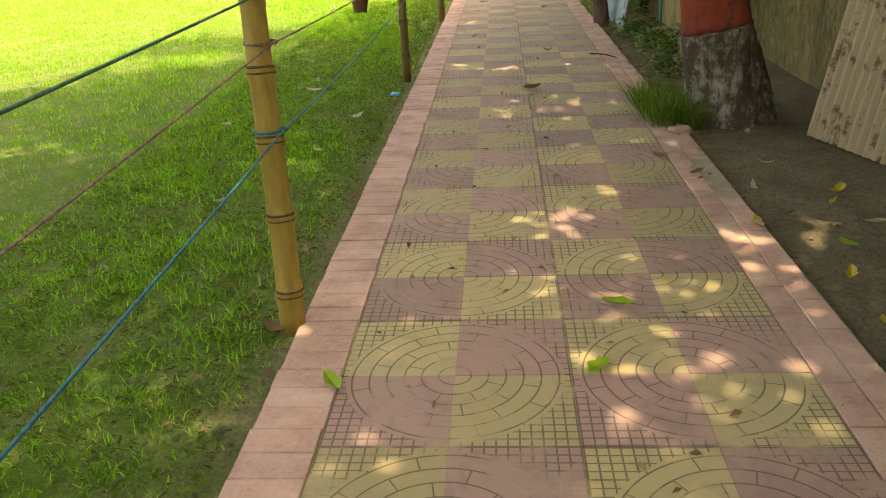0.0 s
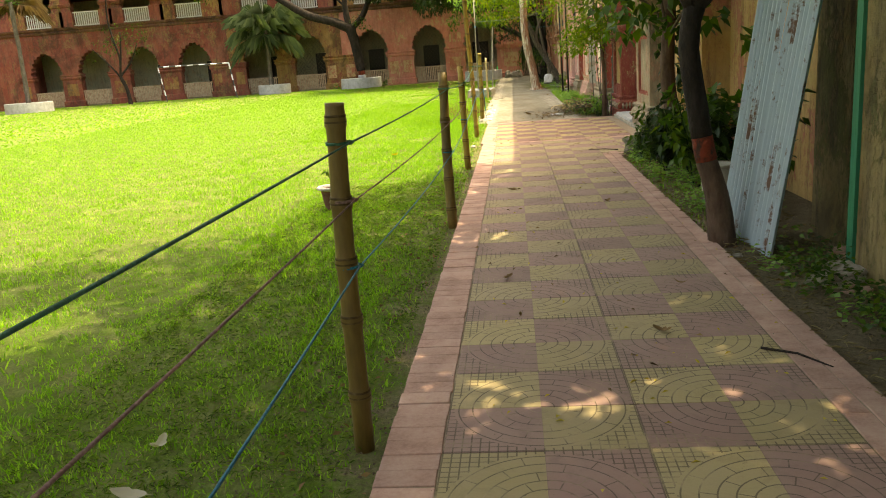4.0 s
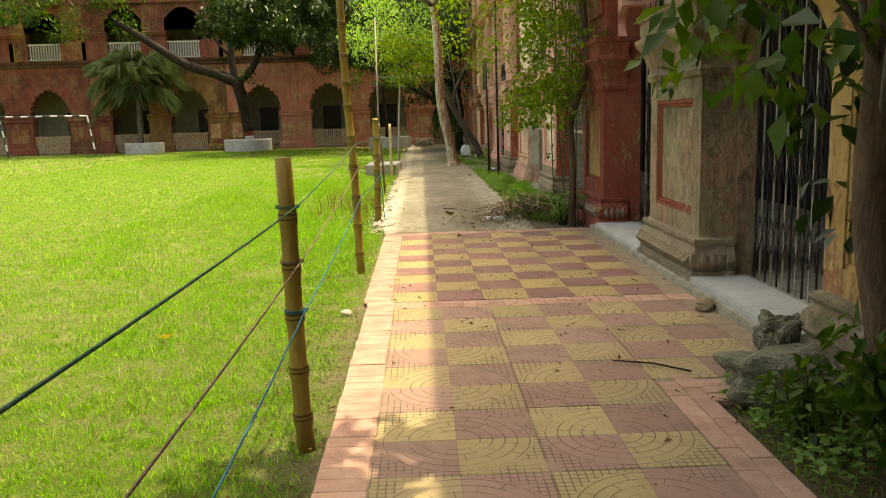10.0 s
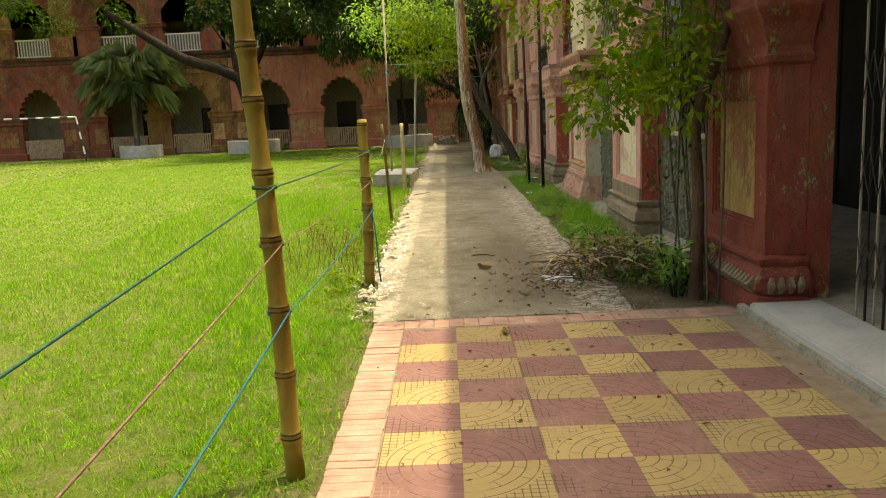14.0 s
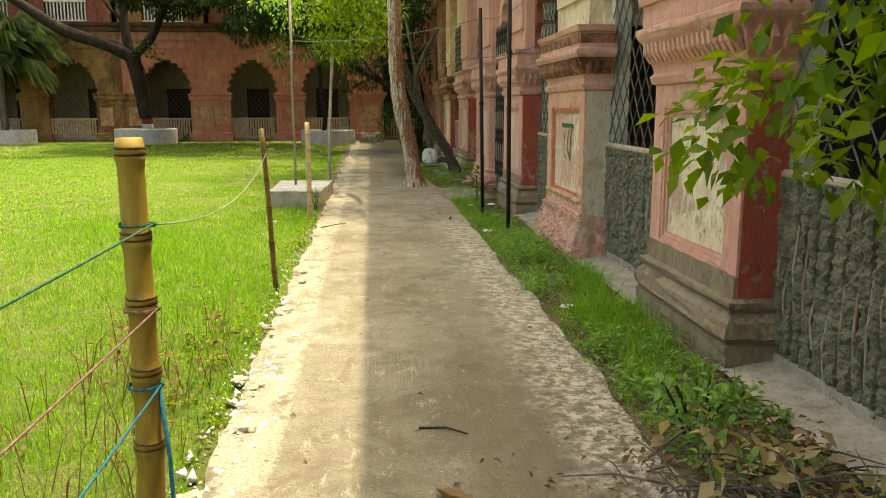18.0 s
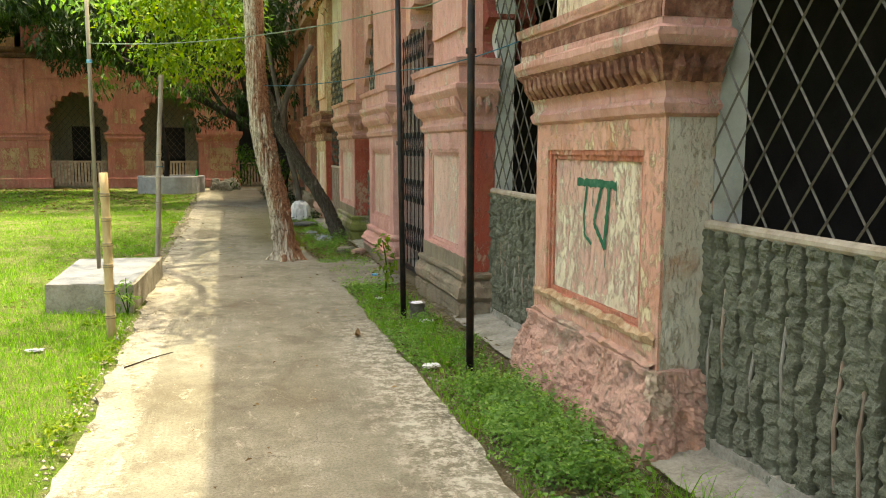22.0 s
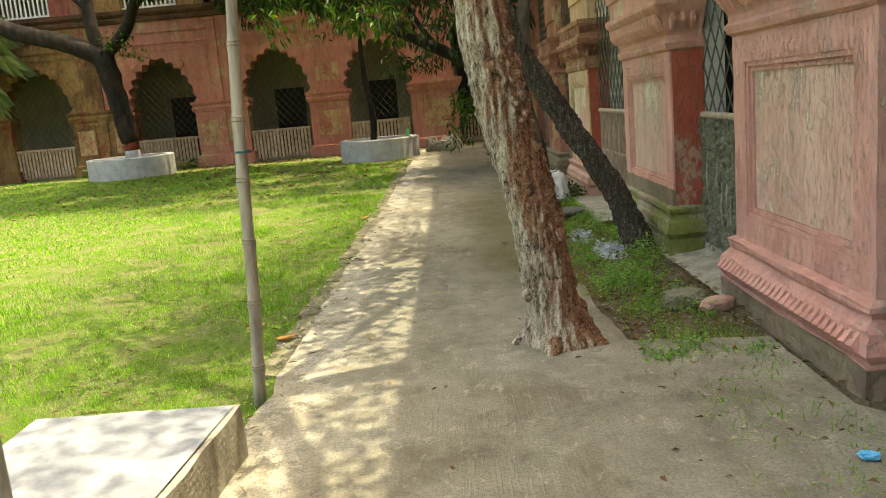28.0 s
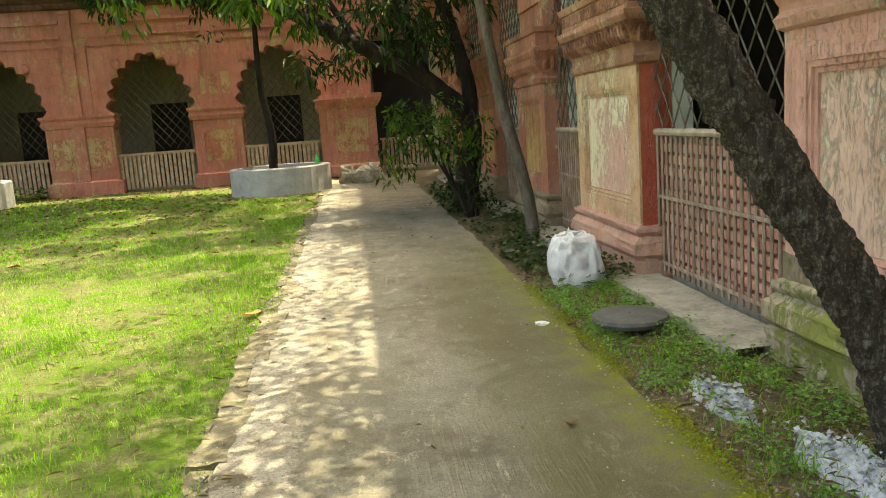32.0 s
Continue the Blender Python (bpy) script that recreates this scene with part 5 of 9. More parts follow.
M_BAMGREY = plain("bamboo_grey", [(0.11, 0.095, 0.068), (0.27, 0.24, 0.19), (0.42, 0.385, 0.32)], 11.0, 0.6, stretch=(1, 1, 0.18))
M_NODEPALE = plain("bamboo_node_dry", [(0.12, 0.09, 0.06), (0.22, 0.18, 0.12), (0.34, 0.29, 0.22)], 30.0, 0.7)
M_ROPEG = plain("rope_green", [(0.010, 0.05, 0.03), (0.022, 0.09, 0.055), (0.04, 0.14, 0.09)], 60.0, 0.7)
M_ROPEB = plain("rope_brown", [(0.08, 0.045, 0.04), (0.15, 0.088, 0.076), (0.26, 0.18, 0.155)], 60.0, 0.8)
M_ROPEC = plain("rope_cyan", [(0.002, 0.055, 0.085), (0.005, 0.10, 0.15), (0.015, 0.16, 0.22)], 60.0, 0.6)
M_ROPEW = plain("rope_pale", [(0.08, 0.13, 0.09), (0.15, 0.20, 0.15), (0.24, 0.28, 0.22)], 60.0, 0.8)
M_BARK = plain("bark_dark", [(0.009, 0.007, 0.005), (0.022, 0.017, 0.013), (0.05, 0.039, 0.03)], 6.0, 0.9, bump=1.0, bump_dist=0.03, fine=38, stretch=(1, 1, 0.35))
M_BARKG = plain("bark_grey", [(0.05, 0.042, 0.033), (0.10, 0.085, 0.068), (0.19, 0.165, 0.135)], 6.0, 0.9, bump=1.0, bump_dist=0.03, fine=42, stretch=(1, 1, 0.4))
M_BARKB = plain("bark_brown", [(0.035, 0.02, 0.012), (0.085, 0.052, 0.033), (0.15, 0.10, 0.07)], 7.0, 0.9, bump=1.0, bump_dist=0.02, fine=45, stretch=(1, 1, 0.35))
M_LEAF = leafy("leaf_green", (0.018, 0.05, 0.008), (0.045, 0.105, 0.014), (0.12, 0.19, 0.02))
M_LEAFY = leafy("leaf_bright", (0.06, 0.12, 0.01), (0.14, 0.22, 0.015), (0.26, 0.30, 0.03), 0.5, 0.45)
M_WEED = leafy("weed_green", (0.09, 0.19, 0.052), (0.165, 0.30, 0.088), (0.28, 0.42, 0.15), 0.6, 0.48)
# darkest leaf tone; on lower clumps it also paints shade into the colour
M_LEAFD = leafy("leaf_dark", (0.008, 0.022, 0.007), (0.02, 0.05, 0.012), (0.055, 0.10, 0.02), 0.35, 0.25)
M_STRAW = leafy("straw", (0.12, 0.09, 0.04), (0.24, 0.19, 0.10), (0.36, 0.30, 0.18), 0.8, 0.15)
M_PALM = leafy("palm_grey_green", (0.05, 0.08, 0.035), (0.10, 0.14, 0.07), (0.19, 0.23, 0.13), 0.5, 0.25)
M_DRY = leafy("leaf_dry", (0.07, 0.042, 0.02), (0.17, 0.105, 0.05), (0.28, 0.19, 0.10), 0.8, 0.2)
M_GRASS = leafy("grass_blade", (0.072, 0.18, 0.018), (0.142, 0.315, 0.034), (0.27, 0.445, 0.085), 0.65, 0.56)
M_MOSS = leafy("moss", (0.10, 0.13, 0.008), (0.19, 0.22, 0.012), (0.28, 0.29, 0.02), 0.9, 0.1)
M_TUFT = leafy("grass_tuft", (0.03, 0.065, 0.008), (0.085, 0.155, 0.018), (0.19, 0.26, 0.05), 0.6, 0.4)
M_FALLY = leafy("fallen_yellow", (0.24, 0.17, 0.02), (0.36, 0.28, 0.04), (0.40, 0.33, 0.06), 0.6, 0.3)
M_FALLG = leafy("fallen_green", (0.12, 0.22, 0.015), (0.20, 0.30, 0.02), (0.26, 0.36, 0.03), 0.5, 0.3)
M_FALLP = leafy("fallen_pale", (0.22, 0.21, 0.15), (0.32, 0.30, 0.22), (0.40, 0.38, 0.28), 0.7, 0.2)
M_FALLO = leafy("fallen_orange", (0.30, 0.14, 0.05), (0.42, 0.22, 0.09), (0.50, 0.30, 0.14), 0.7, 0.2)
M_TANLEAF = leafy("leaf_tan", (0.20, 0.14, 0.07), (0.36, 0.28, 0.15), (0.50, 0.42, 0.26), 0.8, 0.25)
M_TIN = plain("dull_tin", [(0.07, 0.055, 0.04), (0.17, 0.15, 0.13), (0.30, 0.28, 0.26)], 14.0, 0.6, 0.3)
M_TERRA = plain("terracotta_dark", [(0.07, 0.03, 0.02), (0.13, 0.06, 0.04), (0.19, 0.10, 0.07)], 8.0, 0.8, bump=0.4)
M_WHITE = plain("white_enamel", [(0.50, 0.50, 0.50), (0.66, 0.66, 0.66), (0.74, 0.74, 0.74)], 5.0, 0.6)
M_RIM = plain("chipped_rim", [(0.16, 0.15, 0.13), (0.36, 0.35, 0.33), (0.50, 0.49, 0.47)], 12.0, 0.6)
M_BAG = plain("woven_sack", [(0.34, 0.34, 0.35), (0.54, 0.54, 0.545), (0.70, 0.70, 0.69)], 6.0, 0.55, bump=0.6, fine=80)
M_BUCKET = plain("bucket_plastic", [(0.20, 0.18, 0.14), (0.32, 0.30, 0.24), (0.40, 0.38, 0.31)], 4.0, 0.5)
M_STONE = plain("mossy_stone", [(0.07, 0.08, 0.045), (0.15, 0.15, 0.10), (0.24, 0.23, 0.18)], 5.0, 0.95, bump=0.9, bump_dist=0.03)
M_RUBBLE = plain("lime_rubble", [(0.16, 0.14, 0.10), (0.32, 0.30, 0.23), (0.46, 0.44, 0.37)], 9.0, 0.95, bump=0.8)
M_SOIL = plain("dark_soil", [(0.03, 0.022, 0.014), (0.055, 0.042, 0.028), (0.09, 0.07, 0.05)], 9.0, 0.95, bump=0.9)
M_CLOD = plain("dry_soil", [(0.06, 0.048, 0.032), (0.12, 0.098, 0.066), (0.19, 0.16, 0.11)], 9.0, 0.95, bump=0.9)
M_LID = plain("dark_lid", [(0.04, 0.045, 0.042), (0.075, 0.08, 0.075), (0.12, 0.12, 0.11)], 8.0, 0.6)
M_ASH = plain("spilt_white_stuff", [(0.18, 0.195, 0.21), (0.32, 0.345, 0.37), (0.46, 0.49, 0.52)], 14.0, 0.9, bump=0.8)
M_GLYPH = plain("green_brush_paint", [(0.008, 0.07, 0.035), (0.014, 0.11, 0.055), (0.10, 0.19, 0.12)], 18.0, 0.6)
M_BLUEWRAP = plain("blue_wrapper", [(0.02, 0.20, 0.42), (0.03, 0.32, 0.55), (0.45, 0.55, 0.60)], 25.0, 0.4)
M_BOTTLE = plain("green_bottle", [(0.02, 0.30, 0.06), (0.03, 0.42, 0.10), (0.05, 0.48, 0.14)], 10.0, 0.25)


def sheet_metal(name, a, b, rust):
    m, n, l, s = nodes_of(name)
    p = place_of(n)
    st, sp = noise_tex(n, l, p, 6.0, 6, 0.7, (1, 1, 0.15)), noise_tex(n, l, p, 9.0, 8, 0.75)
    r = ramp(n, [(rust, (0, 0, 0)), (rust + 0.05, (1, 1, 1))])
    l.new(calc(n, l, "ADD", calc(n, l, "MULTIPLY", st, 0.5), calc(n, l, "MULTIPLY", sp, 0.5)), r.inputs[0])
    l.new(mix(n, l, r.outputs[0], mix(n, l, st, a, b), (0.10, 0.05, 0.025)), s.inputs["Base Color"])
    s.inputs["Metallic"].default_value, s.inputs["Roughness"].default_value = 0.25, 0.55
    bumped(n, l, s, sp, 0.3, 0.006)
    return m


M_BLUESHEET = sheet_metal("blue_sheet", (0.20, 0.29, 0.32), (0.34, 0.40, 0.41), 0.55)
M_RUSTSHEET = sheet_metal("rusty_sheet", (0.20, 0.14, 0.08), (0.34, 0.28, 0.16), 0.52)


def mottled_bark():
    """Flaking bark: pale fibrous plates, over rough red-brown underbark that takes the +x side."""
    m, n, l, s = nodes_of("bark_flaking")
    p = place_of(n)
    big, mid, fine = noise_tex(n, l, p, 2.6, 6, 0.65, (1, 1, 0.45)), noise_tex(n, l, p, 36.0, 9, 0.8, (1, 1, 0.55), 0.7), noise_tex(n, l, p, 90.0, 5, 0.75)
    fibre = noise_tex(n, l, p, 34.0, 7, 0.75, (1, 1, 0.14), 0.3)
    pale = ramp(n, [(0.41, (0.08, 0.05, 0.03)), (0.45, (0.32, 0.255, 0.17)), (0.505, (0.58, 0.495, 0.365)), (0.56, (0.80, 0.73, 0.58))])
    l.new(calc(n, l, "ADD", calc(n, l, "MULTIPLY", mid, 0.5), calc(n, l, "MULTIPLY", fibre, 0.5)), pale.inputs[0])
    red = ramp(n, [(0.40, (0.06, 0.024, 0.014)), (0.46, (0.22, 0.10, 0.055)), (0.53, (0.40, 0.215, 0.125)), (0.60, (0.58, 0.41, 0.28))])
    l.new(calc(n, l, "ADD", calc(n, l, "MULTIPLY", mid, 0.6), calc(n, l, "MULTIPLY", fine, 0.4)), red.inputs[0])
    geo = n.new("ShaderNodeSeparateXYZ")
    l.new(n.new("ShaderNodeNewGeometry").outputs["Normal"], geo.inputs[0])
    f = ramp(n, [(0.44, (0, 0, 0)), (0.465, (1, 1, 1))])
    l.new(calc(n, l, "ADD", calc(n, l, "ADD", calc(n, l, "MULTIPLY", big, 0.55), calc(n, l, "MULTIPLY", mid, 0.40)), calc(n, l, "MULTIPLY", geo.outputs[0], 0.085)), f.inputs[0])
    c = mix(n, l, f.outputs[0], pale.outputs[0], red.outputs[0])
    pit = ramp(n, [(0.55, (0, 0, 0)), (0.62, (1, 1, 1))])
    l.new(noise_tex(n, l, p, 30.0, 8, 0.78, (1, 1, 0.55), 0.8), pit.inputs[0])
    c = mix(n, l, calc(n, l, "MULTIPLY", pit.outputs[0], 0.9), c, (0.06, 0.035, 0.022))
    l.new(c, s.inputs["Base Color"])
    s.inputs["Roughness"].default_value, s.inputs["Specular IOR Level"].default_value = 0.92, 0.15
    h = calc(n, l, "ADD", calc(n, l, "SUBTRACT", calc(n, l, "ADD", mid, fibre), calc(n, l, "MULTIPLY", pit.outputs[0], 0.6)), calc(n, l, "MULTIPLY", fine, 0.4))
    bumped(n, l, s, h, 1.0, 0.03)
    return m


def painted_bark(name, paint, bark, share, grain=1.0):
    """Paint worn off rough bark in runs."""
    m, n, l, s = nodes_of(name)
    p = place_of(n)
    st, sp, fine = noise_tex(n, l, p, 9.0 * grain, 9, 0.75, (1, 1, 0.22), 0.4), noise_tex(n, l, p, 13.0 * grain, 9, 0.78), noise_tex(n, l, p, 60.0 * grain, 5, 0.7)
    r = ramp(n, [(share, (0, 0, 0)), (share + 0.10, (1, 1, 1))])
    v = calc(n, l, "ADD", calc(n, l, "MULTIPLY", st, 0.5), calc(n, l, "MULTIPLY", sp, 0.5))
    l.new(v, r.inputs[0])
    c = mix(n, l, r.outputs[0], mix(n, l, sp, tuple(x * 0.4 for x in bark), tuple(x * 1.6 for x in bark)), mix(n, l, fine, tuple(x * 0.7 for x in paint), paint))
    l.new(c, s.inputs["Base Color"])
    s.inputs["Roughness"].default_value, s.inputs["Specular IOR Level"].default_value = 0.9, 0.2
    bumped(n, l, s, calc(n, l, "ADD", v, calc(n, l, "MULTIPLY", fine, 0.4)), 1.0, 0.03)
    return m


M_FLAKE = mottled_bark()
M_BARKW = painted_bark("bark_whitewashed", (0.30, 0.28, 0.21), (0.07, 0.054, 0.035), 0.48)
M_BARKM = painted_bark("bark_lichen", (0.30, 0.28, 0.22), (0.06, 0.05, 0.038), 0.50, 4.5)
M_REDBAND = painted_bark("red_paint_band", (0.27, 0.05, 0.025), (0.05, 0.03, 0.02), 0.42)


# ---- foliage ----
def leaf_mesh(name, centres, dirs, size, mat, parent=None, wide=0.45, fold=0.25, seed=0, label="", spread=0.35):
    """Many folded leaves: centres (n, 3), the way each points, length."""
    rg = np.random.default_rng(seed)
    n = len(centres)
    d = dirs / (np.linalg.norm(dirs, axis=1, keepdims=True) + 1e-9)
    up = rg.normal(0, spread, (n, 3)) + (0, 0, 1)
    side = np.cross(d, up)
    side /= np.linalg.norm(side, axis=1, keepdims=True) + 1e-9
    nor = np.cross(side, d)
    ln = (size * rg.uniform(0.6, 1.3, n))[:, None]
    base, tip = centres - d * ln * 0.5, centres + d * ln * 0.5 - nor * ln * 0.12
    le = centres + side * ln * wide * 0.5 + nor * ln * fold * 0.3 - d * ln * 0.06
    ri = centres - side * ln * wide * 0.5 + nor * ln * fold * 0.3 - d * ln * 0.06
    v = np.stack([base, le, tip, ri], 1).reshape(-1, 3)
    k = np.arange(n)[:, None] * 4
    f = np.concatenate([k + (0, 1, 2), k + (0, 2, 3)], 1).reshape(-1, 3)
    return raw(name, v, f, mat, parent, label=label)


def puff(rg, centre, radius, n, flat=1.0):
    q = rg.normal(0, 1, (n, 3))
    q /= np.linalg.norm(q, axis=1, keepdims=True)
    q *= radius * rg.uniform(0.25, 1.0, (n, 1)) ** 0.5
    q[:, 2] *= flat
    return q + centre, q


def crown_of(parent, clumps, size, mat, per, seed=1, wide=0.45, droop=0.3, name="crown", flat=0.75):
    """A crown of clumps (x, y, z, radius), each of many leaves that point out and droop."""
    rg = np.random.default_rng(seed)
    cs, ds = [], []
    for x, y, z, r in clumps:
        c, q = puff(rg, np.array((x, y, z)), r, max(8, int(per * r * r)), flat)
        cs.append(c)
        ds.append(q / r + rg.normal(0, 0.5, q.shape) - (0, 0, droop))
    return leaf_mesh(name, np.concatenate(cs), np.concatenate(ds), size, mat, parent, wide, seed=seed)


def trunk_part(parent, pts, radii, mat, name="trunk", n=14, rough=0.05, step=0.12, seed=0, label=""):
    """A trunk or limb: smooth run through the points, knotty skin."""
    pts = [Vector(p) for p in pts]
    out, rr = [], []
    for i in range(len(pts) - 1):
        p0, p1, p2, p3 = pts[max(i - 1, 0)], pts[i], pts[i + 1], pts[min(i + 2, len(pts) - 1)]
        k = max(2, int((p2 - p1).length / step))
        for j in range(k):
            t = j / k
            out.append(0.5 * ((2 * p1) + (p2 - p0) * t + (2 * p0 - 5 * p1 + 4 * p2 - p3) * t * t + (3 * p1 - p0 - 3 * p2 + p3) * t ** 3))
            rr.append(radii[i] + (radii[i + 1] - radii[i]) * t)
    out.append(pts[-1])
    rr.append(radii[-1])
    bm = bmesh.new()
    rings = tube(bm, out, rr, n)
    for ring, c, r in zip(rings, out, rr):
        for v in ring:
            o = v.co - c
            v.co = c + o * (1 + rough * 2 * noise.fractal((v.co.x * 5 + seed, v.co.y * 5, v.co.z * 2.2), 1.0, 2.0, 4))
    tidy(bm)
    return part(name, bm, mat, parent, label, smooth=True)


def gnarl(ob, amp, f, up=0.35):
    """Rough plates and furrows on a trunk."""
    normals = [v.normal.copy() for v in ob.data.vertices]
    for v, nrm in zip(ob.data.vertices, normals):
        o = v.co
        v.co = o + nrm * (amp * noise.fractal((o.x * f, o.y * f, o.z * f * up), 0.8, 2.1, 4))
    return ob


# ---- bamboo posts and ropes ----
def bamboo(name, base, top, r, mat, label, group="", nodes=0.27, cut=True, seed=0, category="post"):
    rn = random.Random(seed)
    base, top = Vector(base), Vector(top)
    g = thing(name, base, label, category, group)
    d = top - base
    ln = d.length
    zs, z = [(-0.1, 1.0)], rn.uniform(0.1, 0.2)
    while z < ln - 0.04:
        zs += [(z - 0.05, 0.97), (z - 0.02, 1.03), (z - 0.007, 1.16), (z + 0.004, 1.04), (z + 0.010, 1.17), (z + 0.026, 1.04), (z + 0.06, 0.97)]
        z += nodes * rn.uniform(0.85, 1.2)
    zs.append((ln, 1.0))
    pts = [d * (z / ln) + Vector((0.007 * math.sin(z * 2.9 + seed), 0.006 * math.sin(z * 2.3 + 2 * seed), 0)) for z, _ in zs]
    bm = bmesh.new()
    rings = tube(bm, pts, [r * q * (1 - 0.12 * max(z, 0) / ln) for z, q in zs], 14, caps=False)
    bm.faces.new(rings[0][::-1])
    if cut:
        c = pts[-1]
        inner = [bm.verts.new(c + (v.co - c) * 0.80 + Vector((0, 0, -0.002))) for v in rings[-1]]
        deep = [bm.verts.new(v.co - d.normalized() * 0.16) for v in inner]
        for k in range(14):
            bm.faces.new((rings[-1][k], rings[-1][(k + 1) % 14], inner[(k + 1) % 14], inner[k]))
            bm.faces.new((inner[k], inner[(k + 1) % 14], deep[(k + 1) % 14], deep[k]))
        bm.faces.new(deep)
    else:
        bm.faces.new(rings[-1])
    part("culm", bm, mat, g, smooth=True)
    for z, q in zs:
        if q == 1.04:
            c = d * (z / ln) + Vector((0.007 * math.sin(z * 2.9 + seed), 0.006 * math.sin(z * 2.3 + 2 * seed), 0))
            bm = bmesh.new()
            rr = r * (1 - 0.12 * z / ln)
            u = d.normalized()
            tube(bm, [c - u * 0.005, c, c + u * 0.005], [rr * 1.08, rr * 1.13, rr * 1.08], 14, wob=0.03, seed=seed)
            part("node", bm, M_NODEPALE if mat in (M_BAMGREY, M_BAMPALE) else M_NODE, g, smooth=True)
    return g


def tie(post, z, base, top, r, mat):
    """A few turns of cord round a post at height z, with a knot."""
    base, top = Vector(base), Vector(top)
    c = (top - base) * (z / max(top.z - base.z, 0.1))
    bm = bmesh.new()
    n = 40
    tube(bm, [c + Vector((math.cos(t) * (r + 0.003), math.sin(t) * (r + 0.003), 0.012 * (i / n - 0.5))) for i in range(n + 1) for t in [i / n * 2 * math.pi * 2.6]], 0.0036, 5)
    tube(bm, [c + Vector((r + 0.003, 0.0, 0.008)), c + Vector((r + 0.013, 0.010, 0)), c + Vector((r + 0.005, 0.013, -0.010))], [0.004, 0.007, 0.003], 6)
    part("tie", bm, mat, post)


POSTS = [  # base, top, radius, skin, heights of the three cords
    ((-0.70, -2.2, 0), (-0.68, -2.2, 1.45), 0.048, M_BAMDARK, (1.2, 0.95, 0.72)),
    ((-0.678, 2.79, 0), (-0.694, 2.96, 1.45), 0.052, M_BAM, (1.26, 1.08, 0.765)),
    ((-0.74, 7.74, 0), (-0.72, 7.74, 1.37), 0.042, M_BAMDARK, (1.22, 1.0, 0.74)),
    ((-0.682, 12.11, 0), (-0.70, 12.27, 1.385), 0.047, M_BAMDARK, (1.24, 0.94, 0.665)),
    ((-0.74, 16.07, 0), (-0.78, 16.07, 1.40), 0.045, M_BAM, (1.17, 0.91, 0.67)),
    ((-0.81, 20.71, 0), (-0.93, 20.71, 3.3), 0.045, M_BAM, (1.33, 1.07, 0.76)),
    ((-0.86, 24.98, 0), (-0.84, 24.98, 1.58), 0.052, M_BAM, (1.30, 1.00, 0.72)),
]
posts = []
for k, (b, t, r, m, hs) in enumerate(POSTS):
    p = bamboo("bamboo_post", b, t, r, m, "sawn bamboo fence post set at the lawn's edge", "fence posts", seed=k)
    for h, mm in zip(hs, (M_ROPEG, M_ROPEB, M_ROPEC)):
        tie(p, h, b, t, r * 0.98, mm)
    posts.append(p)


def cord(name, pts, r, mat, label, sag=0.02):
    g = thing(name, pts[0], label, "rope")
    o = Vector(pts[0])
    line = []
    for p, q in zip(pts, pts[1:]):
        p, q = Vector(p), Vector(q)
        for i in range(12):
            t = i / 12
            line.append(p.lerp(q, t) - Vector((0, 0, sag * 4 * t * (1 - t))) - o)
    line.append(Vector(pts[-1]) - o)
    bm = bmesh.new()
    tube(bm, line, r, 6)
    part("strand", bm, mat, g, smooth=True)
    return g


def on_post(k, h):
    b, t = Vector(POSTS[k][0]), Vector(POSTS[k][1])
    return tuple(b.lerp(t, h / t.z) + Vector((POSTS[k][2] + 0.006, 0, 0)))


cord("fence_rope", [on_post(k, POSTS[k][4][0]) for k in range(7)], 0.0042, M_ROPEG, "dark green rope strung along the bamboo posts", 0.015)
cord("fence_rope", [on_post(k, POSTS[k][4][1]) for k in range(7)], 0.0036, M_ROPEB, "brown rope strung along the bamboo posts", 0.02)
cord("fence_rope", [on_post(k, POSTS[k][4][2]) for k in range(7)], 0.004, M_ROPEC, "bright blue rope strung along the bamboo posts", 0.03)
STICK = ((-0.95, 29.75, 0), (-1.04, 29.75, 1.5))
stick = bamboo("bamboo_stick", *STICK, 0.026, M_BAMDARK, "thin dark bamboo stick in the lawn's edge", cut=False, seed=11)
cord("fence_rope", [on_post(6, 1.30), (-1.0, 29.75, 1.27)], 0.0034, M_ROPEW, "slack pale cord from the last post to a stick", 0.16)
tie(stick, 1.27, *STICK, 0.026, M_ROPEW)
bm = bmesh.new()
tube(bm, [(-0.80, 24.98, 0.72), (-0.77, 24.95, 0.45), (-0.76, 24.93, 0.15), (-0.74, 24.9, 0.0)], 0.008, 6)
loose = part("rope_end", bm, M_ROPEC, None, smooth=True)
tagged(loose, "loose blue rope end hanging down the post", "rope")
bamboo("bamboo_post", (-0.99, 34.74, 0), (-1.01, 34.74, 1.46), 0.042, M_BAMPALE, "pale dry bamboo post beside the slab", nodes=0.2, seed=17)
gp = bamboo("bamboo_pole", (-0.925, 38.87, 0), (-0.79, 38.98, 2.68), 0.036, M_BAMGREY, "tall weathered grey bamboo pole", nodes=0.34, seed=19)
tie(gp, 1.42, (-0.925, 38.87, 0), (-0.79, 38.98, 2.68), 0.034, M_ROPEC)

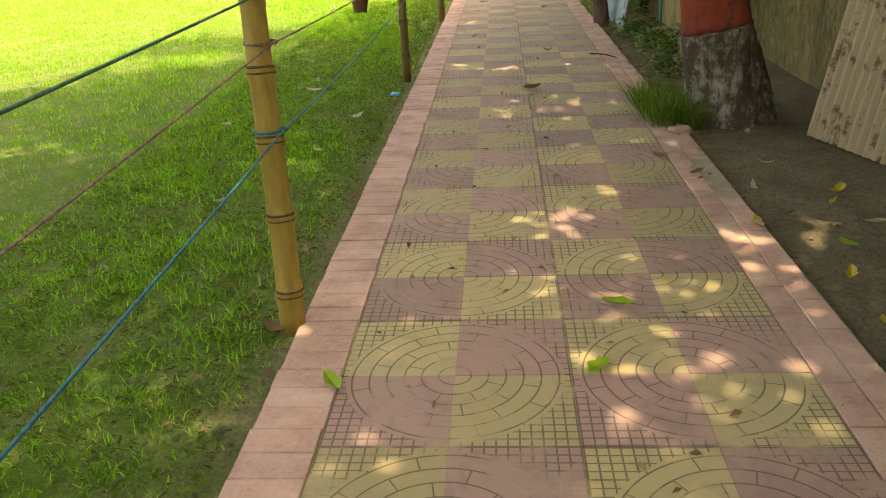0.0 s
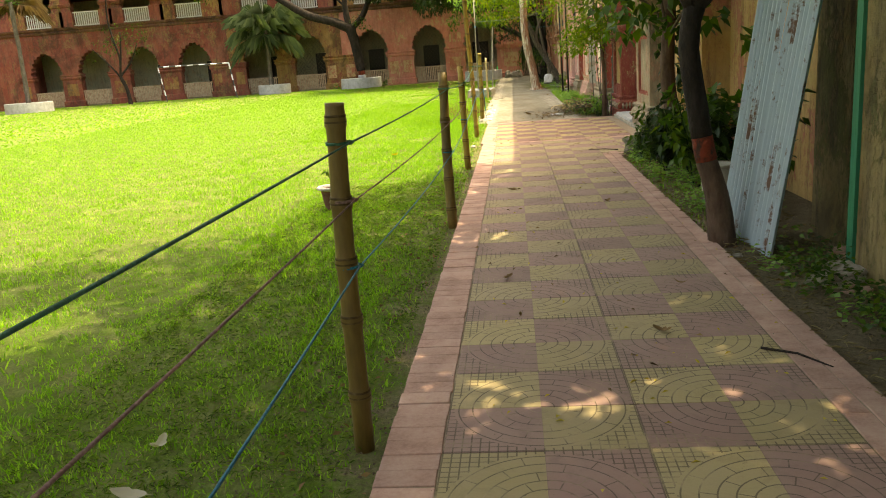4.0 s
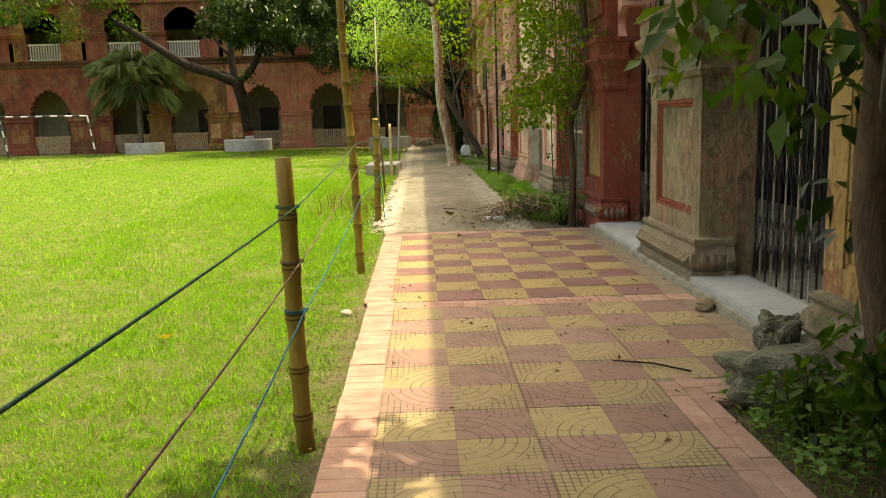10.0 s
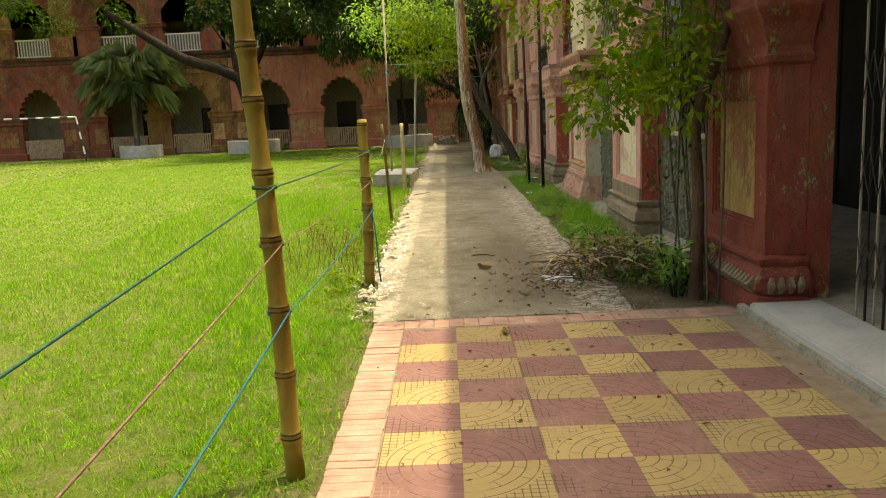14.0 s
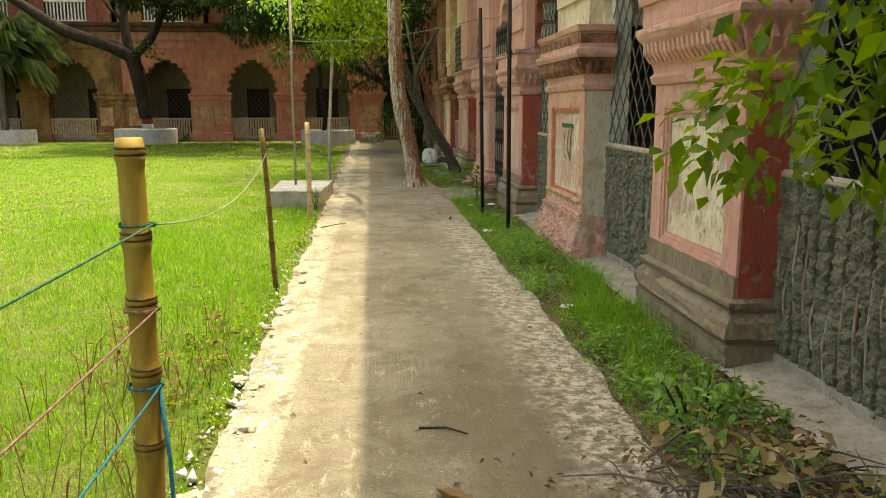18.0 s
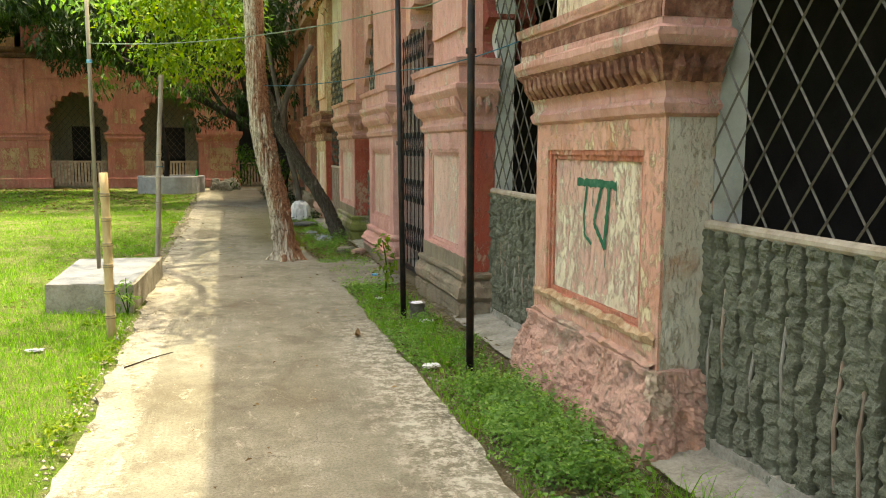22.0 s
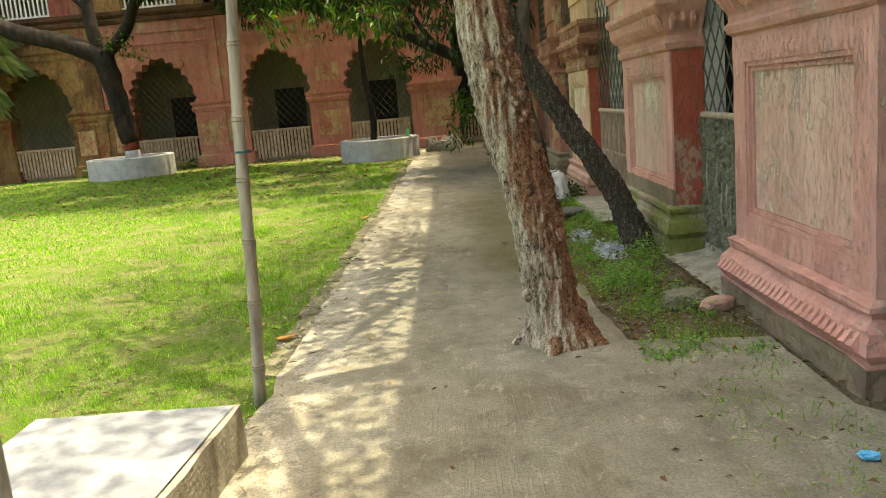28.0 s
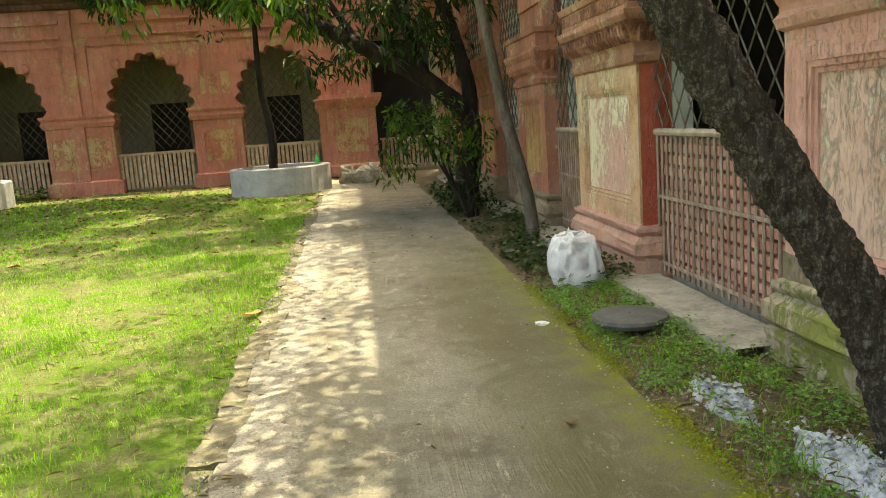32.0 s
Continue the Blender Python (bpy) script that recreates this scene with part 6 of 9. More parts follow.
# steel pole in the slab, and black poles at the wall
for name, b, t, r, m, label in (("steel_pole", (-1.43, 37.17, 0.27), (-1.42, 37.1, 4.6), 0.024, M_BAMGREY, "thin grey pole standing in the cement slab"),
                               ("iron_pole", (1.815, 32.86, -0.05), (1.79, 32.86, 4.4), 0.03, M_IRON, "black painted iron pole in the weeds"),
                               ("iron_pole", (1.76, 35.0, -0.05), (1.70, 35.0, 3.2), 0.03, M_IRON, "black painted iron pole in the weeds")):
    g = thing(name, b, label, "pole")
    bm = bmesh.new()
    tube(bm, [(0, 0, 0), tuple(Vector(t) - Vector(b))], [r, r * 0.9], 12)
    part("pipe", bm, m, g, smooth=True)
    bm = bmesh.new()
    c = (Vector(t) - Vector(b)) * 0.55
    tube(bm, [c - Vector((0, 0, 0.02)), c + Vector((0, 0, 0.02))], r * 1.35, 12)
    part("collar", bm, M_BLUEWRAP if name == "steel_pole" else m, g)
cord("cable", [(-1.42, 37.1, 2.85), (1.73, 35.0, 3.05), (2.3, 34.0, 3.3)], 0.006, M_ROPEW, "thin pale cable from the pole to the wing", 0.12)
cord("cable", [(0.62, 39.4, 2.6), (1.72, 35.0, 2.45), (2.35, 33.2, 2.55)], 0.005, M_ROPEC, "thin blue cord from the tree to the wing", 0.05)

# cement slab
slab = thing("cement_slab", (0, 0, 0), "low grey cement tank slab with a chipped edge", "slab")
verts = [(-1.80, 36.08, -0.05), (-0.93, 35.9, -0.05), (-0.80, 38.08, -0.05), (-1.80, 38.1, -0.05)]
bm = bmesh.new()
lo = [bm.verts.new(v) for v in verts]
hi = [bm.verts.new((x + (0.01 if x > -1 else 0), y, 0.262)) for x, y, _ in verts]
for k in range(4):
    bm.faces.new((lo[k], lo[(k + 1) % 4], hi[(k + 1) % 4], hi[k]))
bm.faces.new(hi)
bmesh.ops.subdivide_edges(bm, edges=bm.edges[:], cuts=8, use_grid_fill=True)
for v in bm.verts:
    if v.co.z > 0.2:
        v.co += Vector((0, 0, -0.022 * max(0, noise.noise(v.co * 6))))
    v.co += Vector((0.012 * noise.noise(v.co * 5 + Vector((3, 0, 0))), 0.012 * noise.noise(v.co * 5), 0))
tidy(bm)
part("body", bm, M_SIDE, slab, "stained cement sides")
bm = bmesh.new()
q = [bm.verts.new(v) for v in ((-1.79, 36.09, 0.268), (-0.95, 35.92, 0.268), (-0.82, 38.06, 0.268), (-1.79, 38.08, 0.268))]
bm.faces.new(q)
bmesh.ops.subdivide_edges(bm, edges=bm.edges[:], cuts=14, use_grid_fill=True)
for v in bm.verts:
    v.co += Vector((0.008 * noise.noise(v.co * 9), 0.008 * noise.noise(v.co * 9 + Vector((5, 1, 0))), 0.003 * noise.noise(v.co * 4)))
part("top", bm, M_SLABGREY, slab, "smooth pale grey top")

# ---- trees ----
def start_tree():
    t = thing("painted_tree", (1.80, 5.95, 0), "old tree with a red and white painted trunk band", "tree")
    gnarl(trunk_part(t, [(0.02, 0, -0.1), (0.01, 0, 0.14), (-0.10, 0, 0.63)], [0.35, 0.29, 0.25], M_BARKW, "painted_foot", 64, 0.07, 0.025, seed=1, label="whitewashed foot of the trunk"), 0.02, 16)
    trunk_part(t, [(-0.10, 0, 0.63), (-0.15, 0, 0.88)], [0.248, 0.24], M_REDBAND, "painted_band", 40, 0.07, 0.05, seed=1, label="red painted band")
    trunk_part(t, [(-0.15, 0, 0.88), (-0.26, 0, 1.8), (-0.26, 0.2, 3.2)], [0.24, 0.21, 0.17], M_BARK, "trunk", 40, 0.07, 0.05, seed=1)
    for k, (a, b) in enumerate((((-1.2, -1.5, 6.0), (-3.0, -3.0, 7.8)), ((-1.6, 1.2, 6.2), (-3.6, 2.2, 7.9)), ((0.6, 2.0, 6.0), (0.4, 4.2, 8.0)), ((0.8, -2.2, 6.0), (0.5, -4.5, 7.8)))):
        trunk_part(t, [(-0.26, 0.2, 3.2), a, b], [0.13, 0.08, 0.03], M_BARK, "limb", 8, 0.05, 0.3, seed=k)
    rn = random.Random(3)
    cl = []
    for i in range(-9, 3):
        for j in range(-10, 6):
            for k in range(3):
                x, y, z = i * 0.85 + 0.4 + rn.uniform(-0.5, 0.5), j * 0.95 + 0.2 + rn.uniform(-0.5, 0.5), rn.uniform(6.4, 9.4)
                if x < -6.6 + 1.5 * noise.noise((y * 0.4, 2, 2)) or (y > 3.2 and x < -3.4 + 0.42 * (y - 3.2)):
                    continue
                if y > 2.6 and rn.random() < 0.4:
                    continue
                cl.append((x, y, z, rn.uniform(0.55, 0.85)))
    crown_of(t, cl, 0.22, M_LEAF, 285, 7, 0.53)


def red_tree():
    t = thing("young_tree", (1.47, 10.95, 0), "dark slender tree with a faded red band", "tree")
    trunk_part(t, [(0.03, 0, -0.1), (-0.02, 0, 0.35), (-0.09, 0.02, 0.62)], [0.115, 0.09, 0.078], M_BARKB, "foot", 14, 0.07, seed=2)
    trunk_part(t, [(-0.09, 0.02, 0.62), (-0.125, 0.02, 0.80)], [0.079, 0.077], M_REDBAND, "painted_band", 14, 0.04, 0.05, seed=2, label="faded red painted band")
    trunk_part(t, [(-0.125, 0.02, 0.80), (-0.22, 0.05, 1.45), (-0.18, 0.05, 1.75)], [0.077, 0.075, 0.075], M_BARK, "trunk", 14, 0.06, seed=2)
    trunk_part(t, [(-0.18, 0.05, 1.75), (-0.42, 0.1, 2.3), (-0.7, 0.2, 3.4), (-1.3, 0.2, 5.0)], [0.07, 0.065, 0.055, 0.03], M_BARK, "limb", 10, 0.05, seed=3)
    trunk_part(t, [(-0.18, 0.05, 1.75), (0.12, 0.05, 2.2), (0.2, 0.1, 3.4), (-0.2, 1.0, 5.0)], [0.075, 0.07, 0.055, 0.03], M_BARK, "limb", 10, 0.05, seed=4)
    rn = random.Random(8)
    cl = []
    for i in range(-6, 4):
        for j in range(-3, 8):
            for k in range(3):
                x, y, z = i * 0.8 + rn.uniform(-0.45, 0.45), j * 0.9 + rn.uniform(-0.45, 0.45), rn.uniform(4.4, 6.8)
                if x < max(-4.5, -4.9 + 0.68 * y) or y > 5.9:
                    continue
                if rn.random() < (0.58 if x < -2.2 else 0.35 if x < -1.2 else 0.0):
                    continue
                cl.append((x, y, z, rn.uniform(0.45, 0.8)))
    crown_of(t, cl, 0.2, M_LEAF, 260, 9, 0.52)


def shrub_tree():
    t = thing("broadleaf_sapling", (2.16, 16.0, 0), "slender sapling with broad drooping green leaves", "tree")
    trunk_part(t, [(0.0, 0, -0.1), (-0.06, 0.0, 0.5), (-0.14, 0.05, 1.1), (-0.10, 0.1, 2.0), (-0.15, 0.1, 3.4)], [0.12, 0.10, 0.095, 0.085, 0.045], M_BARKB, "trunk", 16, 0.07, seed=5)
    for k, p in enumerate(((-0.75, -0.9, 2.5), (-0.6, 0.5, 2.7), (0.25, -1.3, 2.3), (-0.9, -0.2, 2.2), (0.1, 0.9, 2.6), (-0.45, -1.6, 2.9))):
        trunk_part(t, [(-0.11, 0.08, 1.4 + 0.1 * k), (p[0] * 0.5, p[1] * 0.5, p[2] - 0.15), p], [0.024, 0.018, 0.008], M_BARKG, "limb", 6, 0.03, seed=k)
    rn = random.Random(4)
    cl = [(-0.1 + rn.uniform(-0.85, 0.25), rn.uniform(-1.7, 1.2), rn.uniform(1.65, 3.2), rn.uniform(0.22, 0.42)) for i in range(30)]
    crown_of(t, cl, 0.17, M_LEAF, 260, 11, 0.62, 0.7)
    # lower clumps wear the darker copy, shade put into the leaf colour
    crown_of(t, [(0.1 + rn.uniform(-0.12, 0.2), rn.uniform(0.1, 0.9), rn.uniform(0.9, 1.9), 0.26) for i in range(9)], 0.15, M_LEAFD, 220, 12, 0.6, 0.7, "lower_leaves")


def creeper_clump():
    t = thing("climber_clump", (2.02, 23.85, 0), "tall clump of thin stems overgrown with climbers", "shrub")
    rn = random.Random(6)
    trunk_part(t, [(0.0, 0, -0.1), (0.02, 0, 0.9), (0.0, 0.0, 1.5), (0.2, -0.1, 2.3), (0.1, -0.1, 3.6)], [0.06, 0.048, 0.045, 0.04, 0.03], M_BARKB, "trunk", 14, 0.08, seed=6)
    for k in range(8):
        a = (rn.uniform(-0.22, 0.22), rn.uniform(-0.4, 0.5))
        b = (a[0] + rn.uniform(-0.3, 0.1), a[1] + rn.uniform(-0.2, 0.3))
        trunk_part(t, [(*a, -0.05), ((a[0] + b[0]) / 2 + rn.uniform(-0.08, 0.08), (a[1] + b[1]) / 2, 1.4), (*b, 2.8), (b[0] - rn.uniform(0, 0.3), b[1], 3.8)], [0.010, 0.009, 0.008, 0.005], M_BARKG, "stem", 6, 0.04, 0.25, seed=k)
    cl = [(rn.uniform(-0.65, 0.25), rn.uniform(-0.7, 1.4), rn.uniform(1.5, 4.4), rn.uniform(0.2, 0.42)) for i in range(90)]
    crown_of(t, cl, 0.09, M_LEAFY, 560, 13, 0.6, 0.5)
    cl = [(rn.uniform(-1.75, -0.35), rn.uniform(-0.3, 1.9), rn.uniform(2.3, 3.7), rn.uniform(0.16, 0.32)) for i in range(32)]
    crown_of(t, cl, 0.07, M_LEAFY, 520, 14, 0.6, 0.5, "bright_sprays")
    trunk_part(t, [(0.05, 0.3, 2.2), (-0.3, 1.2, 2.55), (-0.6, 2.2, 2.6)], [0.02, 0.014, 0.006], M_BARKG, "branch", 6, 0.03, 0.2, seed=44)
    cl = [(rn.uniform(-0.95, 0.15), rn.uniform(0.9, 2.7), rn.uniform(2.15, 3.2), rn.uniform(0.12, 0.24)) for i in range(17)]
    crown_of(t, cl, 0.052, M_LEAFY, 420, 45, 0.6, 0.5, "overhanging_sprays")
    cl = [(rn.uniform(-0.35, 0.2), rn.uniform(-0.3, 0.5), rn.uniform(0.6, 1.7), rn.uniform(0.10, 0.2)) for i in range(7)]
    crown_of(t, cl, 0.06, M_LEAF, 320, 15, 0.6, 0.5, "lower_leaves")
    cl = [(rn.uniform(-0.95, 0.0), rn.uniform(0.0, 1.0), rn.uniform(0.03, 0.24), rn.uniform(0.12, 0.2)) for i in range(11)]
    crown_of(t, cl, 0.06, M_LEAF, 420, 16, 0.6, 0.4, "foot_leaves")


def flaking_tree():
    t = thing("flaking_tree", (0.98, 39.5, 0), "leaning tree with flaking grey and red-brown bark", "tree")
    pts = [(-0.05, 0, -0.08), (-0.075, 0, 0.06), (-0.11, 0, 0.3), (-0.17, 0, 0.8), (-0.29, 0, 1.3), (-0.38, 0.0, 1.8), (-0.45, 0.0, 2.4), (-0.47, 0.05, 3.2), (-0.50, 0.1, 4.2), (-0.6, 0.1, 5.2)]
    rad = [0.29, 0.225, 0.172, 0.160, 0.157, 0.160, 0.152, 0.145, 0.13, 0.11]
    tr = trunk_part(t, pts, rad, M_FLAKE, "trunk", 110, 0.05, 0.013, seed=9)
    normals = [v.normal.copy() for v in tr.data.vertices]
    for v, nrm in zip(tr.data.vertices, normals):
        o, z = v.co, v.co.z
        if z > 3.4:
            continue
        scaly = max(0.0, noise.noise((o.x * 4, o.y * 4, z * 1.5)) * 1.6 + 0.25 + 0.35 * nrm.x)
        knob = max(0.0, noise.fractal((o.x * 30, o.y * 30, z * 24), 0.9, 2.0, 3)) ** 0.7
        ridge = noise.fractal((o.x * 22, o.y * 22, z * 3.2), 0.8, 2.1, 4)
        v.co = o + nrm * (0.036 * min(scaly, 1.0) * knob + 0.018 * ridge - 0.008)
    for k, a in enumerate((-0.5, 0.6, 1.9, 3.1, 4.4)):
        trunk_part(t, [(-0.09 + 0.1 * math.cos(a), 0.1 * math.sin(a), 0.10), (-0.07 + 0.24 * math.cos(a), 0.24 * math.sin(a), 0.015), (-0.06 + 0.33 * math.cos(a), 0.33 * math.sin(a), -0.05)], [0.09, 0.06, 0.03], M_FLAKE, "root", 9, 0.1, 0.05, seed=k)
    rn = random.Random(9)
    for k in range(3):
        z = (0.26, 0.34, 0.72)[k]
        a = (5.9, 3.6, 5.6)[k]
        x = -0.12 - 0.2 * max(0, z - 0.5)
        bm = bmesh.new()
        bmesh.ops.create_icosphere(bm, subdivisions=2, radius=0.045)
        for v in bm.verts:
            v.co = Vector((v.co.x * 0.8, v.co.y * 0.8, v.co.z * 0.9)) * (1 + 0.6 * noise.noise(v.co * 30))
            v.co += Vector((x + 0.165 * math.cos(a), 0.165 * math.sin(a), z))
        part("burl", bm, M_FLAKE, t, smooth=True)
    for k, (a, b) in enumerate((((-1.6, -0.5, 6.0), (-3.2, -0.4, 6.9)), ((0.0, 1.4, 6.1), (0.6, 2.6, 7.0)), ((-1.2, 1.0, 6.4), (-2.2, 2.6, 7.2)), ((0.2, -1.3, 6.2), (0.5, -2.7, 7.0)))):
        trunk_part(t, [(-0.6, 0.1, 5.2), a, b], [0.09, 0.06, 0.03], M_BARKG, "limb", 8, 0.05, 0.3, seed=k)
    cl = [(rn.uniform(-0.9, 1.0), rn.uniform(-4.2, 5.0), rn.uniform(6.2, 8.6), rn.uniform(0.35, 0.65)) for i in range(56)]
    crown_of(t, cl, 0.14, M_LEAF, 240, 17)


def leaning_tree():
    t = thing("leaning_tree", (2.06, 42.45, 0), "dark rough tree leaning over the path", "tree")
    gnarl(trunk_part(t, [(0.08, 0, -0.1), (0.02, 0, 0.12), (-0.2, 0, 0.62), (-0.55, 0.02, 1.2), (-0.98, 0.05, 1.95), (-1.3, 0.1, 2.75), (-1.8, 0.2, 3.8)], [0.17, 0.135, 0.115, 0.11, 0.108, 0.10, 0.085], M_BARKM, "trunk", 72, 0.08, 0.016, seed=12), 0.022, 30, 0.5)
    trunk_part(t, [(-0.98, 0.05, 1.95), (-0.9, 0.1, 2.6), (-0.4, 0.2, 3.6)], [0.08, 0.06, 0.05], M_BARKG, "limb", 9, 0.06, seed=13)
    trunk_part(t, [(-1.8, 0.2, 3.8), (-2.8, 0.6, 4.6), (-4.2, 1.2, 5.0)], [0.09, 0.06, 0.03], M_BARKG, "limb", 8, 0.06, seed=14)
    rn = random.Random(12)
    cl = [(rn.uniform(-4.6, -1.4), rn.uniform(-2.4, 4.5), rn.uniform(3.9, 6.4), rn.uniform(0.35, 0.65)) for i in range(80)]
    crown_of(t, cl, 0.13, M_WEED, 170, 18, 0.5, 0.5)
    cl = [(rn.uniform(-3.6, -1.6), rn.uniform(-2.2, 0.8), rn.uniform(2.9, 4.6), rn.uniform(0.3, 0.55)) for i in range(56)]
    crown_of(t, cl, 0.12, M_LEAFY, 280, 19, 0.5, 0.6, "bright_sprays")
    # high clumps above the view, set to dapple the path's lit strip
    cl = [(rn.uniform(-2.2, 0.1), rn.uniform(-2.0, 7.0), rn.uniform(6.0, 8.4), rn.uniform(0.35, 0.65)) for i in range(46)]
    crown_of(t, cl, 0.15, M_LEAF, 210, 20, 0.45, 0.4, "upper_crown")


def slender_tree():
    t = thing("slender_tree", (1.96, 49.1, 0), "thin grey leaning tree beside the wing", "tree")
    trunk_part(t, [(0.02, 0, -0.1), (-0.05, 0, 0.6), (-0.3, 0, 1.7), (-0.5, 0.0, 2.9), (-0.8, 0.2, 4.6)], [0.085, 0.075, 0.068, 0.06, 0.045], M_BARKG, "trunk", 12, 0.05, seed=20)
    rn = random.Random(21)
    cl = [(rn.uniform(-2.2, 0.2), rn.uniform(-4.6, 5.0), rn.uniform(4.8, 7.4), rn.uniform(0.35, 0.6)) for i in range(66)]
    crown_of(t, cl, 0.15, M_LEAFD, 260, 22, 0.4, 0.6)


def mango_tree():
    t = thing("mango_tree", (1.75, 53.2, 0), "dark spreading tree with long hanging leaves", "tree")
    trunk_part(t, [(0.0, 0, -0.1), (0.0, 0, 0.5), (0.12, 0, 1.4), (-0.5, -0.1, 2.1), (-1.6, -0.2, 2.75), (-3.1, -0.3, 3.55), (-4.6, -0.6, 4.3)], [0.24, 0.19, 0.17, 0.15, 0.13, 0.10, 0.05], M_BARK, "trunk", 16, 0.09, 0.1, seed=23)
    trunk_part(t, [(0.12, 0, 1.4), (0.1, 0.2, 2.4), (-0.4, 0.6, 4.2), (-0.9, 1.2, 6.0)], [0.14, 0.12, 0.10, 0.05], M_BARK, "limb", 12, 0.08, seed=24)
    trunk_part(t, [(-0.5, -0.1, 2.1), (-1.0, -0.5, 3.2), (-1.4, -1.2, 4.6)], [0.08, 0.06, 0.04], M_BARK, "limb", 9, 0.06, seed=25)
    trunk_part(t, [(-1.6, -0.2, 2.75), (-2.2, 0.4, 3.8), (-2.4, 1.2, 5.0)], [0.07, 0.05, 0.03], M_BARK, "limb", 9, 0.06, seed=26)
    rn = random.Random(24)
    cl = [(rn.uniform(-7.6, 0.8), rn.uniform(-3.4, 8.5), rn.uniform(4.6, 8.0), rn.uniform(0.45, 0.8)) for i in range(170)]
    crown_of(t, cl, 0.26, M_LEAFD, 300, 26, 0.26, 0.9)
    cl = [(rn.uniform(-12.5, -3.0), rn.uniform(-1.5, 8.5), rn.uniform(6.0, 8.6), rn.uniform(0.5, 0.85)) for i in range(120)]
    crown_of(t, cl, 0.3, M_LEAFD, 430, 29, 0.42, 0.3, "outer_crown")
    cl = [(rn.uniform(-5.2, -2.2), rn.uniform(-2.6, -0.4), rn.uniform(3.0, 4.2), rn.uniform(0.3, 0.5)) for i in range(18)]
    crown_of(t, cl, 0.24, M_LEAF, 150, 27, 0.26, 1.0, "hanging_leaves")
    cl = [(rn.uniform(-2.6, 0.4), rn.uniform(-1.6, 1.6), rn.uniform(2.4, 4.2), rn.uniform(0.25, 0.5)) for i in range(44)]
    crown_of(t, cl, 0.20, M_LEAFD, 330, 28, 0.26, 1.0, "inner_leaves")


def path_bush():
    t = thing("leafy_bush", (1.62, 51.9, 0), "fresh green bush leaning over the path's end", "shrub")
    rn = random.Random(30)
    for k in range(6):
        trunk_part(t, [(rn.uniform(-0.1, 0.1), rn.uniform(-0.1, 0.1), -0.05), (rn.uniform(-0.5, 0.2), rn.uniform(-0.4, 0.4), 0.9), (rn.uniform(-1.1, 0.2), rn.uniform(-0.7, 0.5), 1.6)], [0.03, 0.022, 0.01], M_BARK, "stem", 6, 0.03, 0.2, seed=k)
    cl = [(rn.uniform(-1.25, 0.2), rn.uniform(-0.9, 0.7), rn.uniform(0.75, 1.9), rn.uniform(0.2, 0.36)) for i in range(30)]
    crown_of(t, cl, 0.14, M_LEAF, 330, 31, 0.34, 0.7)
    # leaves near the ground are coloured darker to stand for shade
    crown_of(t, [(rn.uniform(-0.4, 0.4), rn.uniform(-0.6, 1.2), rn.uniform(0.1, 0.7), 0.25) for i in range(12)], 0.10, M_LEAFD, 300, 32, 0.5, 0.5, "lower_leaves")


def ring_planter(name, c, r, h, label):
    g = thing(name, (c[0], c[1], 0), label, "planter")
    bm = bmesh.new()
    rings = lathe(bm, [(r, -0.05), (r * 1.0, h - 0.03), (r * 0.985, h), (r * 0.86, h), (r * 0.85, h - 0.14)], 36)
    for ring in rings:
        for v in ring:
            v.co *= 1 + 0.006 * noise.noise(v.co * 3)
    tidy(bm)
    part("ring_wall", bm, M_LIME, g, smooth=False)
    bm = bmesh.new()
    lathe(bm, [(r * 0.86, h - 0.13), (0.5 * r, h - 0.08), (0.01, h - 0.06)], 24)
    part("soil", bm, M_SOIL, g, "dark planting soil")
    return g


ring_planter("ring_planter", (-10.7, 61.9), 1.42, 0.66, "whitewashed round planter round a dark tree")
ring_planter("ring_planter", (-17.1, 62.3), 1.15, 0.62, "whitewashed round planter round a palm")
ring_planter("ring_planter", (-2.0, 60.0), 1.24, 0.62, "whitewashed round planter on the lawn")
ring_planter("ring_planter", (-32.5, 57.0), 1.5, 0.62, "whitewashed round planter round an old palm")


